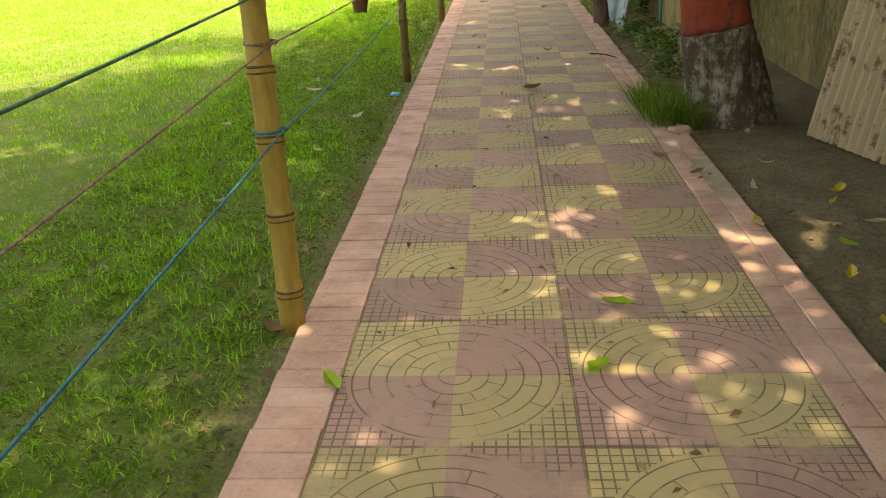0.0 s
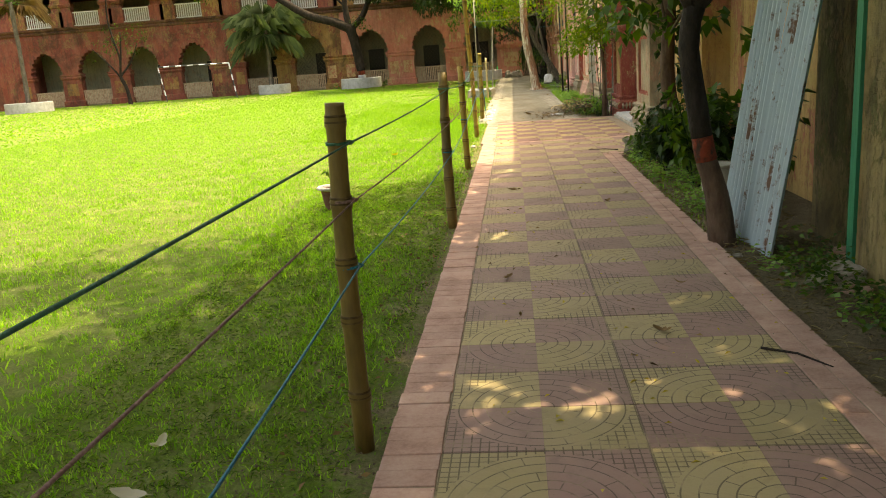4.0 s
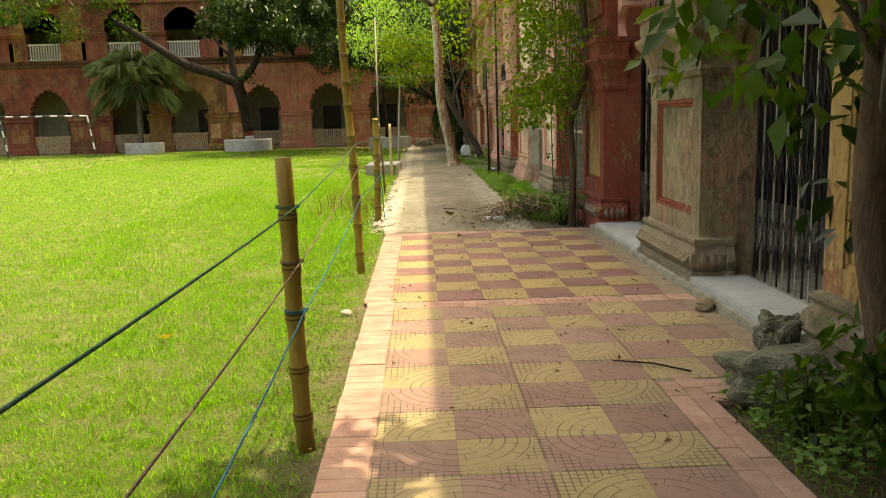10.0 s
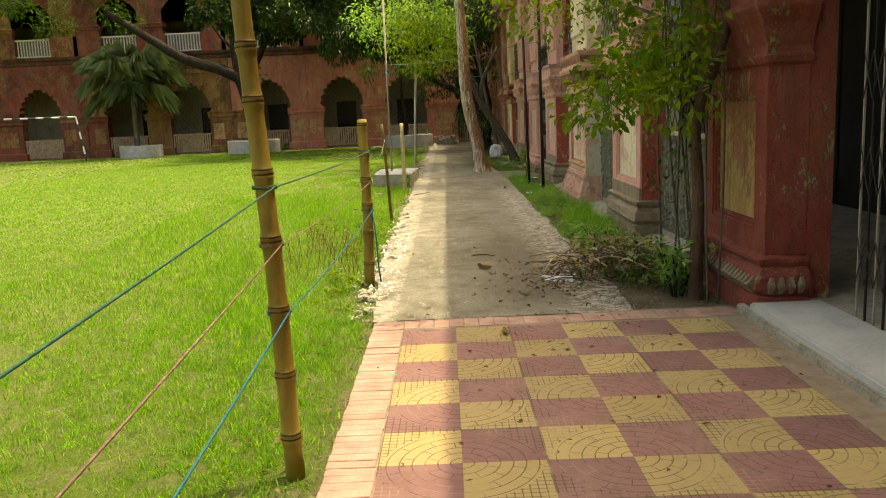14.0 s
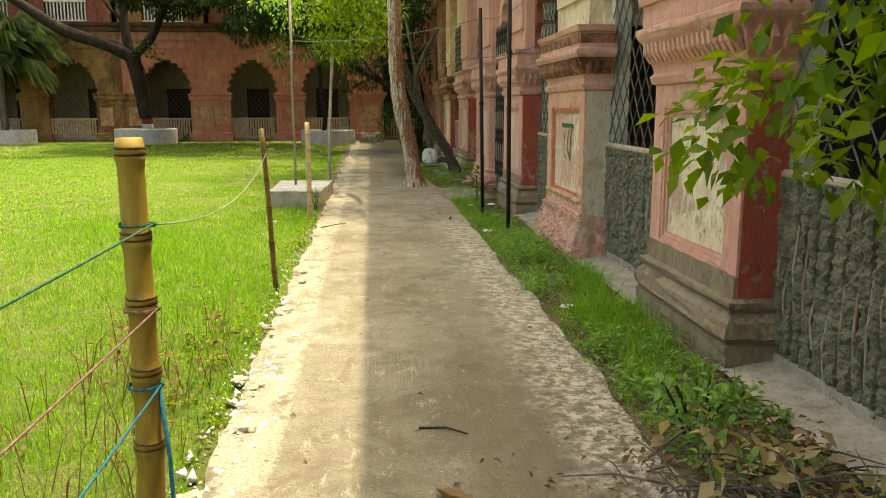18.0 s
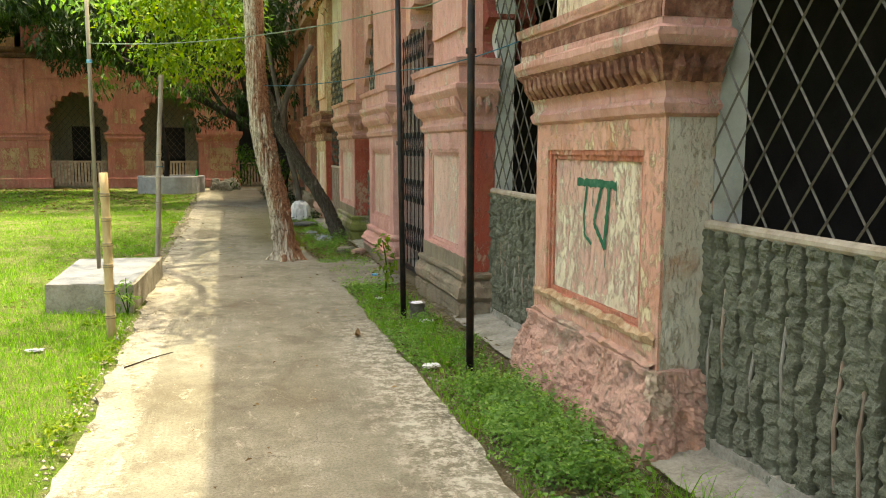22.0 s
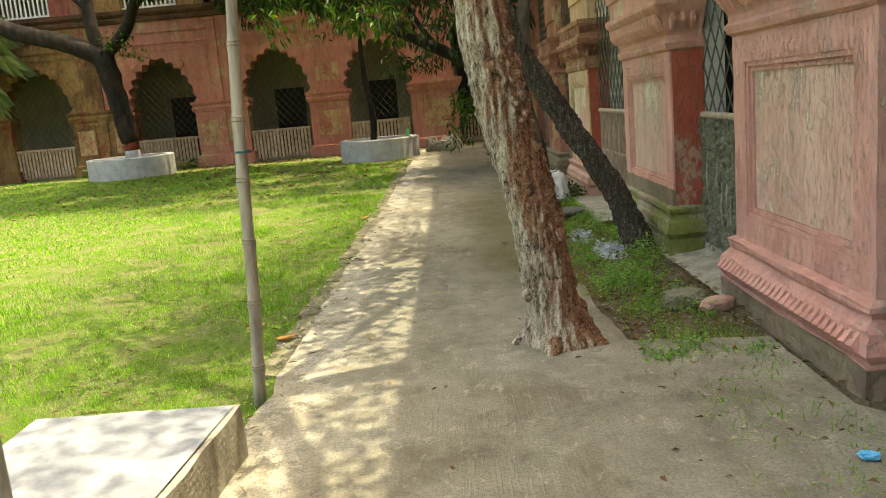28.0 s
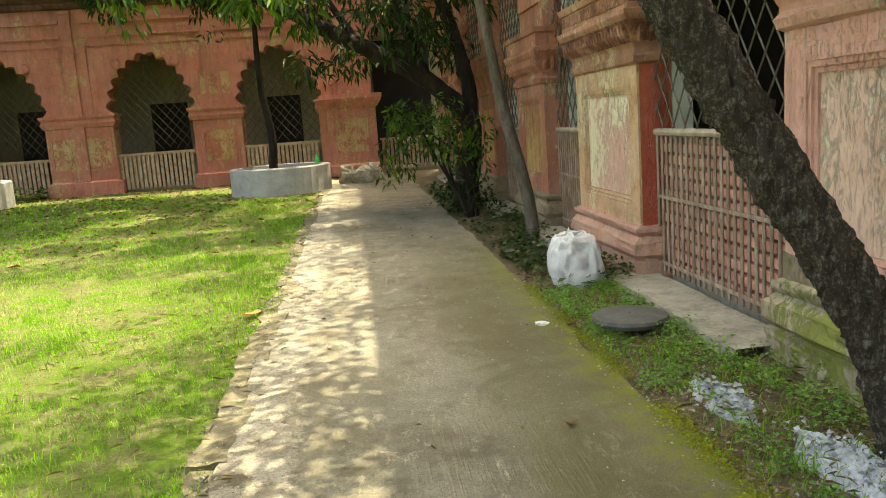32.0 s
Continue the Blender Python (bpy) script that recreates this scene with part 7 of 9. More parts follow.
def crooked_tree():
    t = thing("crooked_tree", (-10.6, 61.9, 0.55), "black crooked tree with a wide low fork", "tree")
    trunk_part(t, [(0.0, 0, -0.1), (0.0, 0, 0.32)], [0.26, 0.24], M_LIME, "whitewashed_foot", 14, 0.05, seed=33, label="whitewashed trunk foot")
    trunk_part(t, [(0.0, 0, 0.32), (-0.02, 0, 0.6)], [0.24, 0.23], M_REDBAND, "painted_band", 14, 0.05, 0.08, seed=33, label="red painted band")
    trunk_part(t, [(-0.02, 0, 0.6), (-0.15, 0, 1.4), (-0.3, 0, 2.4), (-0.5, 0, 3.5)], [0.30, 0.31, 0.33, 0.38], M_BARK, "trunk", 14, 0.09, seed=34)
    trunk_part(t, [(-0.5, 0, 3.45), (-1.6, -0.1, 4.0), (-3.4, -0.3, 4.6), (-5.2, -0.5, 5.8), (-7.3, -0.6, 7.2)], [0.34, 0.30, 0.27, 0.22, 0.15], M_BARK, "limb", 12, 0.08, seed=35)
    trunk_part(t, [(-0.5, 0, 3.45), (0.4, 0, 4.3), (1.1, -0.1, 5.6), (2.0, -0.2, 6.8)], [0.24, 0.20, 0.17, 0.12], M_BARK, "limb", 12, 0.08, seed=36)
    trunk_part(t, [(-0.6, 0, 3.55), (-0.8, 0.1, 5.0), (-0.7, 0.2, 7.2)], [0.24, 0.20, 0.15], M_BARK, "limb", 12, 0.08, seed=37)
    trunk_part(t, [(-0.8, 0.1, 5.0), (-1.5, 0.0, 5.8), (-2.2, 0, 7.0)], [0.09, 0.07, 0.05], M_BARK, "limb", 9, 0.08, seed=38)
    rn = random.Random(38)
    crown_of(t, [(rn.uniform(-0.3, 0.8), rn.uniform(-0.5, 0.3), rn.uniform(3.4, 4.4), rn.uniform(0.25, 0.4)) for i in range(8)], 0.16, M_LEAF, 260, 39, 0.5, 0.4, "trunk_sprouts")["kind"] = "stuff"
    crown_of(t, [(rn.uniform(0.8, 5.2), rn.uniform(-1.6, 1.0), rn.uniform(5.6, 9.0), rn.uniform(0.5, 0.95)) for i in range(44)], 0.22, M_LEAF, 110, 40)
    crown_of(t, [(rn.uniform(-11.0, -6.2), rn.uniform(-1.6, 1.0), rn.uniform(6.4, 9.0), rn.uniform(0.5, 0.9)) for i in range(24)], 0.22, M_LEAF, 95, 41, name="far_crown")
    # added unseen clumps that shade the lawn and end wall
    crown_of(t, [(rn.uniform(-13.0, 7.0), rn.uniform(-3.4, 1.6), rn.uniform(8.4, 10.6), rn.uniform(0.7, 1.15)) for i in range(70)], 0.34, M_LEAF, 80, 42, name="upper_crown")


def fan_palm(name, base, h, seed, r=2.0, fronds=34, mat=None):
    t = thing(name, base, "bushy fan palm with drooping split fronds", "palm")
    trunk_part(t, [(0, 0, -0.1), (0.03, 0, h * 0.5), (0.0, 0, h)], [0.17, 0.13, 0.14], M_BARKG, "trunk", 12, 0.1, seed=seed)
    rg = np.random.default_rng(seed)
    for k in range(fronds):
        a, e = rg.uniform(0, 2 * math.pi), rg.uniform(-0.45, 1.1)
        d = np.array((math.cos(a) * math.cos(e), math.sin(a) * math.cos(e), math.sin(e)))
        s = np.array((-math.sin(a), math.cos(a), 0))
        hub = np.array((0, 0, h)) + d * r * rg.uniform(0.30, 0.62)
        vs, fs = [], []
        for j, w in enumerate(np.linspace(-1.3, 1.3, 17)):
            q = d * math.cos(w) + s * math.sin(w)
            ln = r * 0.62 * (1 - 0.22 * abs(w)) * rg.uniform(0.9, 1.1)
            mid, tip = hub + q * ln * 0.6, hub + q * ln - np.array((0, 0, ln * (0.30 + 0.45 * rg.random())))
            wd = np.cross(q, d + (0.01, 0.02, 0.03))
            wd = wd / (np.linalg.norm(wd) + 1e-6)
            side = np.cross(q, wd) * 0.04
            i0 = len(vs)
            vs += [tuple(hub), tuple(mid + side), tuple(tip), tuple(mid - side)]
            fs += [(i0, i0 + 1, i0 + 2), (i0, i0 + 2, i0 + 3)]
        raw("frond", vs, fs, mat or M_LEAF, t)
        bm = bmesh.new()
        tube(bm, [(0, 0, h - 0.1), tuple(hub)], [0.02, 0.012], 5)
        part("stalk", bm, M_LEAF, t)
    return t


start_tree()
red_tree()
shrub_tree()
creeper_clump()
flaking_tree()
leaning_tree()
slender_tree()
mango_tree()
path_bush()
crooked_tree()
fan_palm("fan_palm", (-17.3, 62.3, 0.5), 3.9, 50, 2.9, 34, M_PALM)
fan_palm("old_palm", (-32.5, 57.0, 0.5), 6.6, 52, 2.4, 26, M_DRY)


def lawn_tree():
    t = thing("small_tree", (-27.2, 60.5, 0), "small sparse tree with a forked trunk on the lawn", "tree")
    trunk_part(t, [(0.1, 0, -0.1), (0, 0, 1.0), (-0.35, 0, 1.9)], [0.16, 0.13, 0.11], M_BARK, "trunk", 10, 0.06, seed=60)
    for k, p in enumerate(((-1.6, 0, 3.2), (0.9, 0.1, 3.4), (-0.6, 0.3, 3.9), (0.2, -0.3, 4.2))):
        trunk_part(t, [(-0.35, 0, 1.9), (p[0] * 0.6, p[1], p[2] - 0.5), (p[0] * 1.3, p[1], p[2] + 0.7)], [0.08, 0.06, 0.03], M_BARK, "limb", 7, 0.05, seed=k)
    rn = random.Random(61)
    crown_of(t, [(rn.uniform(-2.4, 2.0), rn.uniform(-1, 1), rn.uniform(3.2, 5.8), rn.uniform(0.3, 0.55)) for i in range(26)], 0.16, M_LEAF, 110, 62)
    # unseen high clumps and their limb, added only to shade lawn and wall
    crown_of(t, [(rn.uniform(-6.5, 5.0), rn.uniform(-1.2, 2.8), rn.uniform(7.8, 10.4), rn.uniform(0.6, 1.1)) for i in range(60)], 0.34, M_LEAF, 90, 66, name="upper_crown")
    trunk_part(t, [(-0.6 * 0.6, 0.3, 3.4), (-0.9, 0.5, 6.0), (-0.6, 0.8, 9.0)], [0.07, 0.06, 0.03], M_BARK, "limb", 7, 0.05, 0.3, seed=67)


lawn_tree()
# a young tree close before the end range, in front of the last arch
t = thing("young_tree", (-2.2, 60.2, 0.5), "young dark tree growing out of the round planter", "tree")
trunk_part(t, [(0.0, 0, -0.1), (0.05, 0, 0.9), (-0.1, 0, 2.2), (-0.1, 0.1, 4.4)], [0.12, 0.10, 0.085, 0.05], M_BARK, "trunk", 10, 0.06, seed=63)
rn = random.Random(64)
crown_of(t, [(rn.uniform(-1.4, 1.2), rn.uniform(-1, 1), rn.uniform(3.4, 5.8), rn.uniform(0.35, 0.6)) for i in range(16)], 0.2, M_LEAFD, 110, 65, 0.3, 0.8)

# striped bamboo goal frame on the lawn
goal = thing("goal_frame", (0, 0, 0), "black and white striped bamboo goal frame on the lawn", "goal")
M_STRIPE_B = plain("stripe_dark", [(0.03, 0.03, 0.03), (0.05, 0.05, 0.05), (0.08, 0.08, 0.07)], 6, 0.7)
for a, b in (((-24.0, 59.6, 0), (-24.35, 59.6, 2.35)), ((-18.9, 59.3, 0), (-19.2, 59.3, 2.3)), ((-24.35, 59.6, 2.35), (-19.2, 59.3, 2.3))):
    n = 6 if a[2] == 0 else 12
    for i in range(n):
        p, q = Vector(a).lerp(Vector(b), i / n), Vector(a).lerp(Vector(b), (i + 1) / n)
        bm = bmesh.new()
        tube(bm, [p, q], 0.045, 8)
        part("bar_section", bm, M_WHITE if i % 2 else M_STRIPE_B, goal)

# ---- pots, buckets, stones ----
def flower_pot():
    g = thing("flower_pot", (-2.1, 13.44, -0.04), "dark clay flower pot with a chipped white rim", "pot")
    bm = bmesh.new()
    lathe(bm, [(0.01, 0.0), (0.095, 0.0), (0.10, 0.02), (0.142, 0.24), (0.128, 0.24), (0.11, 0.18)], 28)
    part("body", bm, M_TERRA, g, smooth=False)
    bm = bmesh.new()
    lathe(bm, [(0.138, 0.222), (0.172, 0.232), (0.182, 0.25), (0.168, 0.266), (0.138, 0.264), (0.130, 0.24)], 28)
    part("rim", bm, M_RIM, g, "chipped white rim", smooth=True)
    bm = bmesh.new()
    lathe(bm, [(0.133, 0.222), (0.08, 0.232), (0.01, 0.236)], 20)
    part("soil", bm, M_SOIL, g)
    bm = bmesh.new()
    for k, (x, y) in enumerate(((0.02, 0.1), (-0.06, 0.05), (0.07, -0.04))):
        tube(bm, [(0, 0, 0.22), (x * 0.5, y * 0.5, 0.34), (x, y, 0.43)], 0.004, 5)
    part("sprout", bm, M_LEAF, g)
    crown_of(g, [(0.02, 0.1, 0.43, 0.05), (-0.06, 0.05, 0.41, 0.05), (0.07, -0.04, 0.38, 0.05)], 0.075, M_LEAF, 900, 70, 0.4, 0.2, "leaves")


flower_pot()
g = thing("plastic_bucket", (1.83, 12.45, -0.03), "dirty cream plastic bucket under the tree", "bucket")
bm = bmesh.new()
lathe(bm, [(0.01, 0.0), (0.135, 0.0), (0.17, 0.40), (0.165, 0.40), (0.13, 0.03), (0.01, 0.03)], 28)
part("body", bm, M_BUCKET, g, smooth=True)
bm = bmesh.new()
lathe(bm, [(0.172, 0.375), (0.186, 0.382), (0.186, 0.405), (0.168, 0.41)], 28)
part("rim", bm, M_BUCKET, g, smooth=True)
bm = bmesh.new()
tube(bm, [(0.176 * math.cos(a), 0.176 * math.sin(a), 0.37 - 0.16 * math.sin(a) ** 2 * (1 if math.sin(a) < 0 else 0.2)) for a in [math.pi + i * math.pi / 14 for i in range(15)]], 0.005, 5)
part("handle", bm, M_STEEL, g)


def lump(name, c, size, mat, label, category, seed, rough=0.35, sub=3, turn=0.0):
    bm = bmesh.new()
    bmesh.ops.create_icosphere(bm, subdivisions=sub, radius=0.5)
    for v in bm.verts:
        o = Vector((abs(v.co.x) ** 0.7 * math.copysign(1, v.co.x), abs(v.co.y) ** 0.7 * math.copysign(1, v.co.y), abs(v.co.z) ** 0.8 * math.copysign(1, v.co.z))) * 0.8
        o *= 1 + rough * noise.fractal(v.co * 3 + Vector((seed * 3.1, 0, 0)), 1.0, 2.0, 4)
        v.co = Vector((o.x * size[0], o.y * size[1], o.z * size[2]))
    ob = part(name, bm, mat, None, smooth=False)
    ob.matrix_basis = pose(c[0], c[1], c[2] + size[2] * 0.3, 0, 0, turn)
    return tagged(ob, label, category)


lump("rough_stone", (1.82, 16.42, 0.02), (0.72, 0.36, 0.34), M_STONE, "long mossy rough stone lying in the weeds", "stone", 1, 0.3, 4, -12)
lump("rough_stone", (2.16, 17.3, -0.02), (0.28, 0.26, 0.34), M_STONE, "upright grey rough stone at the door slab", "stone", 2, 0.6, 4)
lump("broken_brick", (2.12, 18.55, 0.0), (0.34, 0.16, 0.09), M_DAMP, "dark broken brick on the tiles' edge", "brick", 3, 0.2, 3, 60)
lump("broken_brick", (1.98, 9.85, -0.05), (0.42, 0.28, 0.13), M_SIDE, "cracked cement flag by the green door", "slab", 4, 0.5, 4, 30)
lump("broken_brick", (2.10, 40.0, -0.02), (0.26, 0.14, 0.12), M_BRICK, "broken red brick in the weeds", "brick", 5, 0.15, 3, 20)
lump("rough_stone", (1.92, 40.2, -0.03), (0.34, 0.26, 0.14), M_STONE, "flat grey stone in the weeds", "stone", 6)
lump("broken_brick", (1.40, 5.5, -0.03), (0.16, 0.12, 0.08), M_BRICK, "red brick bat beside the path", "brick", 7, 0.2)
rn = random.Random(31)
for k in range(18):
    y = rn.uniform(6.7, 10.6)
    s = rn.uniform(0.07, 0.2)
    m = (M_SIDE, M_BRICK, M_STONE)[k % 3]
    lump("rubble_piece", (rn.uniform(1.5, 2.2), y, -0.05), (s, s * rn.uniform(0.5, 0.9), s * 0.45), m, ("broken grey cement piece by the wall", "broken red brick piece by the wall", "rough dark stone by the wall")[k % 3], "rubble", 300 + k, 0.4, 3, rn.uniform(0, 180))["group"] = "rubble by the old wall"
for k, (x, y, w) in enumerate(((0.05, 60.6, 0.55), (-0.35, 60.9, 0.45), (0.35, 61.3, 0.5))):
    lump("plaster_block", (x, y, 0.0), (w, w * 0.8, 0.55), M_RUBBLE, "pale lump of broken plaster beside the planter", "rubble", 10 + k, 0.4)
rn = random.Random(77)
for k in range(34):
    y = rn.uniform(23.7, 30.5)
    s = rn.uniform(0.03, 0.10)
    lump("lime_chunk", (-0.78 + rn.uniform(-0.10, 0.10), y, -0.028), (s, s * rn.uniform(0.8, 1.5), s * 0.7), M_RUBBLE, "broken pale lime chunk at the path's edge", "rubble", 20 + k, 0.6, 3, rn.uniform(0, 180))["group"] = "lime chunks"
lump("lime_chunk", (-0.80, 18.85, -0.04), (0.10, 0.08, 0.06), M_RUBBLE, "broken white lime chunk at the lawn's edge", "rubble", 60)
for k, (x, y, s) in enumerate(((1.62, 28.73, 0.16), (1.55, 33.0, 0.2), (1.90, 34.6, 0.2), (1.68, 35.9, 0.14), (1.1, 45.0, 0.16), (2.0, 31.2, 0.2))):
    lump("paper_scrap", (x, y, 0.0), (s * 0.6, s * 0.4, 0.03), M_WHITE, "crumpled white paper scrap on the ground", "litter", 70 + k, 0.6)
lump("wrapper", (-0.78, 7.1, -0.03), (0.08, 0.06, 0.03), M_BLUEWRAP, "blue and white plastic wrapper by the post", "litter", 80, 0.5)
lump("wrapper", (1.92, 37.55, 0.01), (0.08, 0.06, 0.03), M_BLUEWRAP, "bright blue wrapper near the gate", "litter", 81, 0.5)
# a dented tin with white rags in it, and a black lid
g = thing("tin_can", (1.87, 34.86, -0.03), "dented grey tin stuffed with white rags in the weeds", "can")
bm = bmesh.new()
lathe(bm, [(0.01, 0.0), (0.072, 0.0), (0.074, 0.01), (0.078, 0.165), (0.083, 0.17), (0.083, 0.178), (0.075, 0.178), (0.070, 0.06), (0.01, 0.05)], 24)
for v in bm.verts:
    v.co.x += 0.012 * noise.noise(v.co * 9)
    v.co.y += 0.012 * noise.noise(v.co * 9 + Vector((4, 1, 2)))
part("body", bm, M_TIN, g, smooth=True)
bm = bmesh.new()
bmesh.ops.create_icosphere(bm, subdivisions=4, radius=0.058)
for v in bm.verts:
    v.co = v.co * (1 + 0.35 * noise.fractal(v.co * 30, 0.6, 2.0, 4))
    v.co = Vector((v.co.x, v.co.y, v.co.z * 0.4 + 0.165))
part("rag", bm, M_WHITE, g, "crumpled white rag")
g = thing("round_lid", (1.67, 44.75, 0.06), "dark round drain lid lying in the weeds", "lid")
bm = bmesh.new()
lathe(bm, [(0.01, 0.035), (0.2, 0.03), (0.26, 0.022), (0.27, 0.0), (0.25, -0.03), (0.01, -0.04)], 28)
part("plate", bm, M_LID, g)


def sack():
    g = thing("white_sack", (1.74, 46.35, 0), "stuffed white woven plastic sack by the pier", "sack")
    bm = bmesh.new()
    bmesh.ops.create_icosphere(bm, subdivisions=5, radius=0.5)
    for v in bm.verts:
        c = v.co.copy()
        q = Vector([math.copysign(abs(x * 2) ** 0.72, x) / 2 for x in c])
        f = 0.98 + 0.16 * noise.fractal(c * 2.1, 1.0, 2.0, 3) + 0.13 * noise.ridged_multi_fractal(c * 3.6, 0.8, 2.0, 4, 1.0, 2.0)
        v.co = Vector((q.x * 0.40 * f * (1 - 0.25 * c.z), q.y * 0.38 * f * (1 - 0.25 * c.z), max(q.z, -0.4) * 0.50 * f + 0.19))
        if c.z > 0.34:
            v.co.z -= 0.10 * math.exp(-(((c.x + 0.05) / 0.2) ** 2 + (c.y / 0.2) ** 2))
    part("bag", bm, M_BAG, g, smooth=True)
    bm = bmesh.new()
    rn = random.Random(4)
    for k in range(9):
        a = rn.uniform(0, 6.28)
        tube(bm, [(-0.05, 0, 0.38), (-0.05 + 0.05 * math.cos(a), 0.05 * math.sin(a), 0.44), (-0.05 + 0.12 * math.cos(a), 0.12 * math.sin(a), 0.44 + rn.uniform(-0.03, 0.03))], [0.03, 0.022, 0.006], 5, wob=0.3, seed=k)
    part("gathered_mouth", bm, M_BAG, g, "gathered crumpled mouth")


sack()
for c, w, ln in (((1.66, 43.3), 0.12, 0.32), ((1.80, 42.42), 0.18, 0.42)):
    rg = np.random.default_rng(int(c[1] * 10))

    def spill(u, v):
        q = math.hypot(u, v) + 0.35 * noise.noise((u * 2.2 + c[1], v * 2.2, 3))
        z = -0.05 + 0.075 * max(0.0, 1 - q) ** 0.5 + (0.02 * noise.fractal((u * 6, v * 6, c[1]), 0.7, 2.1, 4) if q < 1 else -0.03)
        return (c[0] + u * w, c[1] + v * ln, z)

    v3, f3 = grid_mesh(spill, [-1.1 + 2.2 * i / 40 for i in range(41)], [-1.1 + 2.2 * i / 60 for i in range(61)])
    heap = raw("powder_spill", v3, f3, M_ASH)
    tagged(heap, "pale bluish white powder spilt among the weeds", "litter")
    n = 150
    q = rg.normal(0, 0.42, (n, 3)) * (w, ln, 0) + (c[0], c[1], 0.02)
    ob = leaf_mesh("white_shreds", q, rg.normal(0, 1, (n, 3)) * (1, 1, 0.35), 0.035, M_ASH, None, 0.8, 0.6, 5, spread=0.6)
    tagged(ob, "pale shreds lying on the spilt powder", "litter", kind="stuff")
# green bottle and cups on the planter wall
g = thing("plastic_bottle", (-1.05, 59.45, 0.60), "small green plastic bottle on the planter wall", "bottle")
bm = bmesh.new()
lathe(bm, [(0.01, 0.0), (0.045, 0.0), (0.045, 0.18), (0.018, 0.24), (0.018, 0.28), (0.01, 0.28)], 12)
part("body", bm, M_BOTTLE, g, smooth=True)

# corrugated sheets
def corrugated(name, base, along, up, w, h, mat, label, pitch=0.076):
    base, along, up = Vector(base), Vector(along).normalized(), Vector(up).normalized()
    nor = along.cross(up)
    cols = int(w / pitch * 8)

    def at(u, v):
        x = w * u
        z = h * v + 0.02 * math.sin(u * 17) * (v > 0.5)
        return tuple(base + along * x + up * z + nor * (0.017 * math.sin(2 * math.pi * x / pitch)))

    v3, f3 = grid_mesh(at, [i / cols for i in range(cols + 1)], [i / 8 for i in range(9)])
    ob = raw(name, v3, f3, mat, smooth=True)
    md = ob.modifiers.new("thick", "SOLIDIFY")
    md.thickness = 0.002
    return tagged(ob, label, "metal sheet")


corrugated("corrugated_sheet", (1.61, 11.46, -0.02), (0.09, -1, 0), (0.16, 0.03, 1), 0.52, 2.6, M_BLUESHEET, "pale blue corrugated iron sheet leaning on the wall")
corrugated("corrugated_sheet", (1.665, 10.94, -0.02), (0.05, -1, 0), (0.17, 0.02, 1), 0.54, 2.5, M_BLUESHEET, "pale blue corrugated iron sheet leaning on the wall")
corrugated("corrugated_sheet", (2.2, 5.36, -0.02), (0.30, -1, 0), (0.20, 0.06, 1), 1.5, 2.2, M_RUSTSHEET, "rust-streaked corrugated iron sheet leaning on the wall")

# glyph painted on one panel: brush strokes
bm = bmesh.new()


def stroke(p, q, w, depth, rn=random.Random(5)):
    """A ragged brush stroke."""
    (u0, v0), (u1, v1) = p, q
    L = math.hypot(u1 - u0, v1 - v0)
    nu, nv = -(v1 - v0) / L / 2, (u1 - u0) / L / 2
    prev = None
    for i in range(31):
        t = i / 30
        u, v = u0 + (u1 - u0) * t, v0 + (v1 - v0) * t
        a, b = w * (0.8 + 0.5 * noise.noise((u * 30, v * 30, 1)) + rn.uniform(-0.12, 0.12)), w * (0.8 + 0.5 * noise.noise((u * 30, v * 30, 8)) + rn.uniform(-0.12, 0.12))
        pair = [bm.verts.new(right_side(u + nu * a, v + nv * a, depth)), bm.verts.new(right_side(u - nu * b, v - nv * b, depth))]
        if prev:
            bm.faces.new((prev[0], pair[0], pair[1], prev[1]))
        prev = pair


for p, q, w in (((32.20, 1.465), (31.62, 1.462), 0.065), ((32.04, 1.44), (32.08, 1.25), 0.035), ((32.08, 1.25), (32.06, 1.11), 0.03), ((32.06, 1.11), (31.95, 1.06), 0.03), ((31.82, 1.45), (31.92, 1.21), 0.04), ((31.92, 1.21), (31.75, 1.05), 0.045), ((31.71, 1.45), (31.76, 1.05), 0.05)):
    stroke(p, q, w, 0.0415 - 0.0008 * len(bm.verts) / 62)
for u, v, ln in ((31.95, 1.43, 0.12), (31.85, 1.43, 0.08), (31.75, 1.02, 0.09), (31.62, 1.44, 0.10)):
    stroke((u, v), (u + 0.005, v - ln), 0.011, 0.0425)
gl = part("painted_sign", bm, M_GLYPH)
tagged(gl, "green brush-painted sign stroke on the cream panel", "sign")

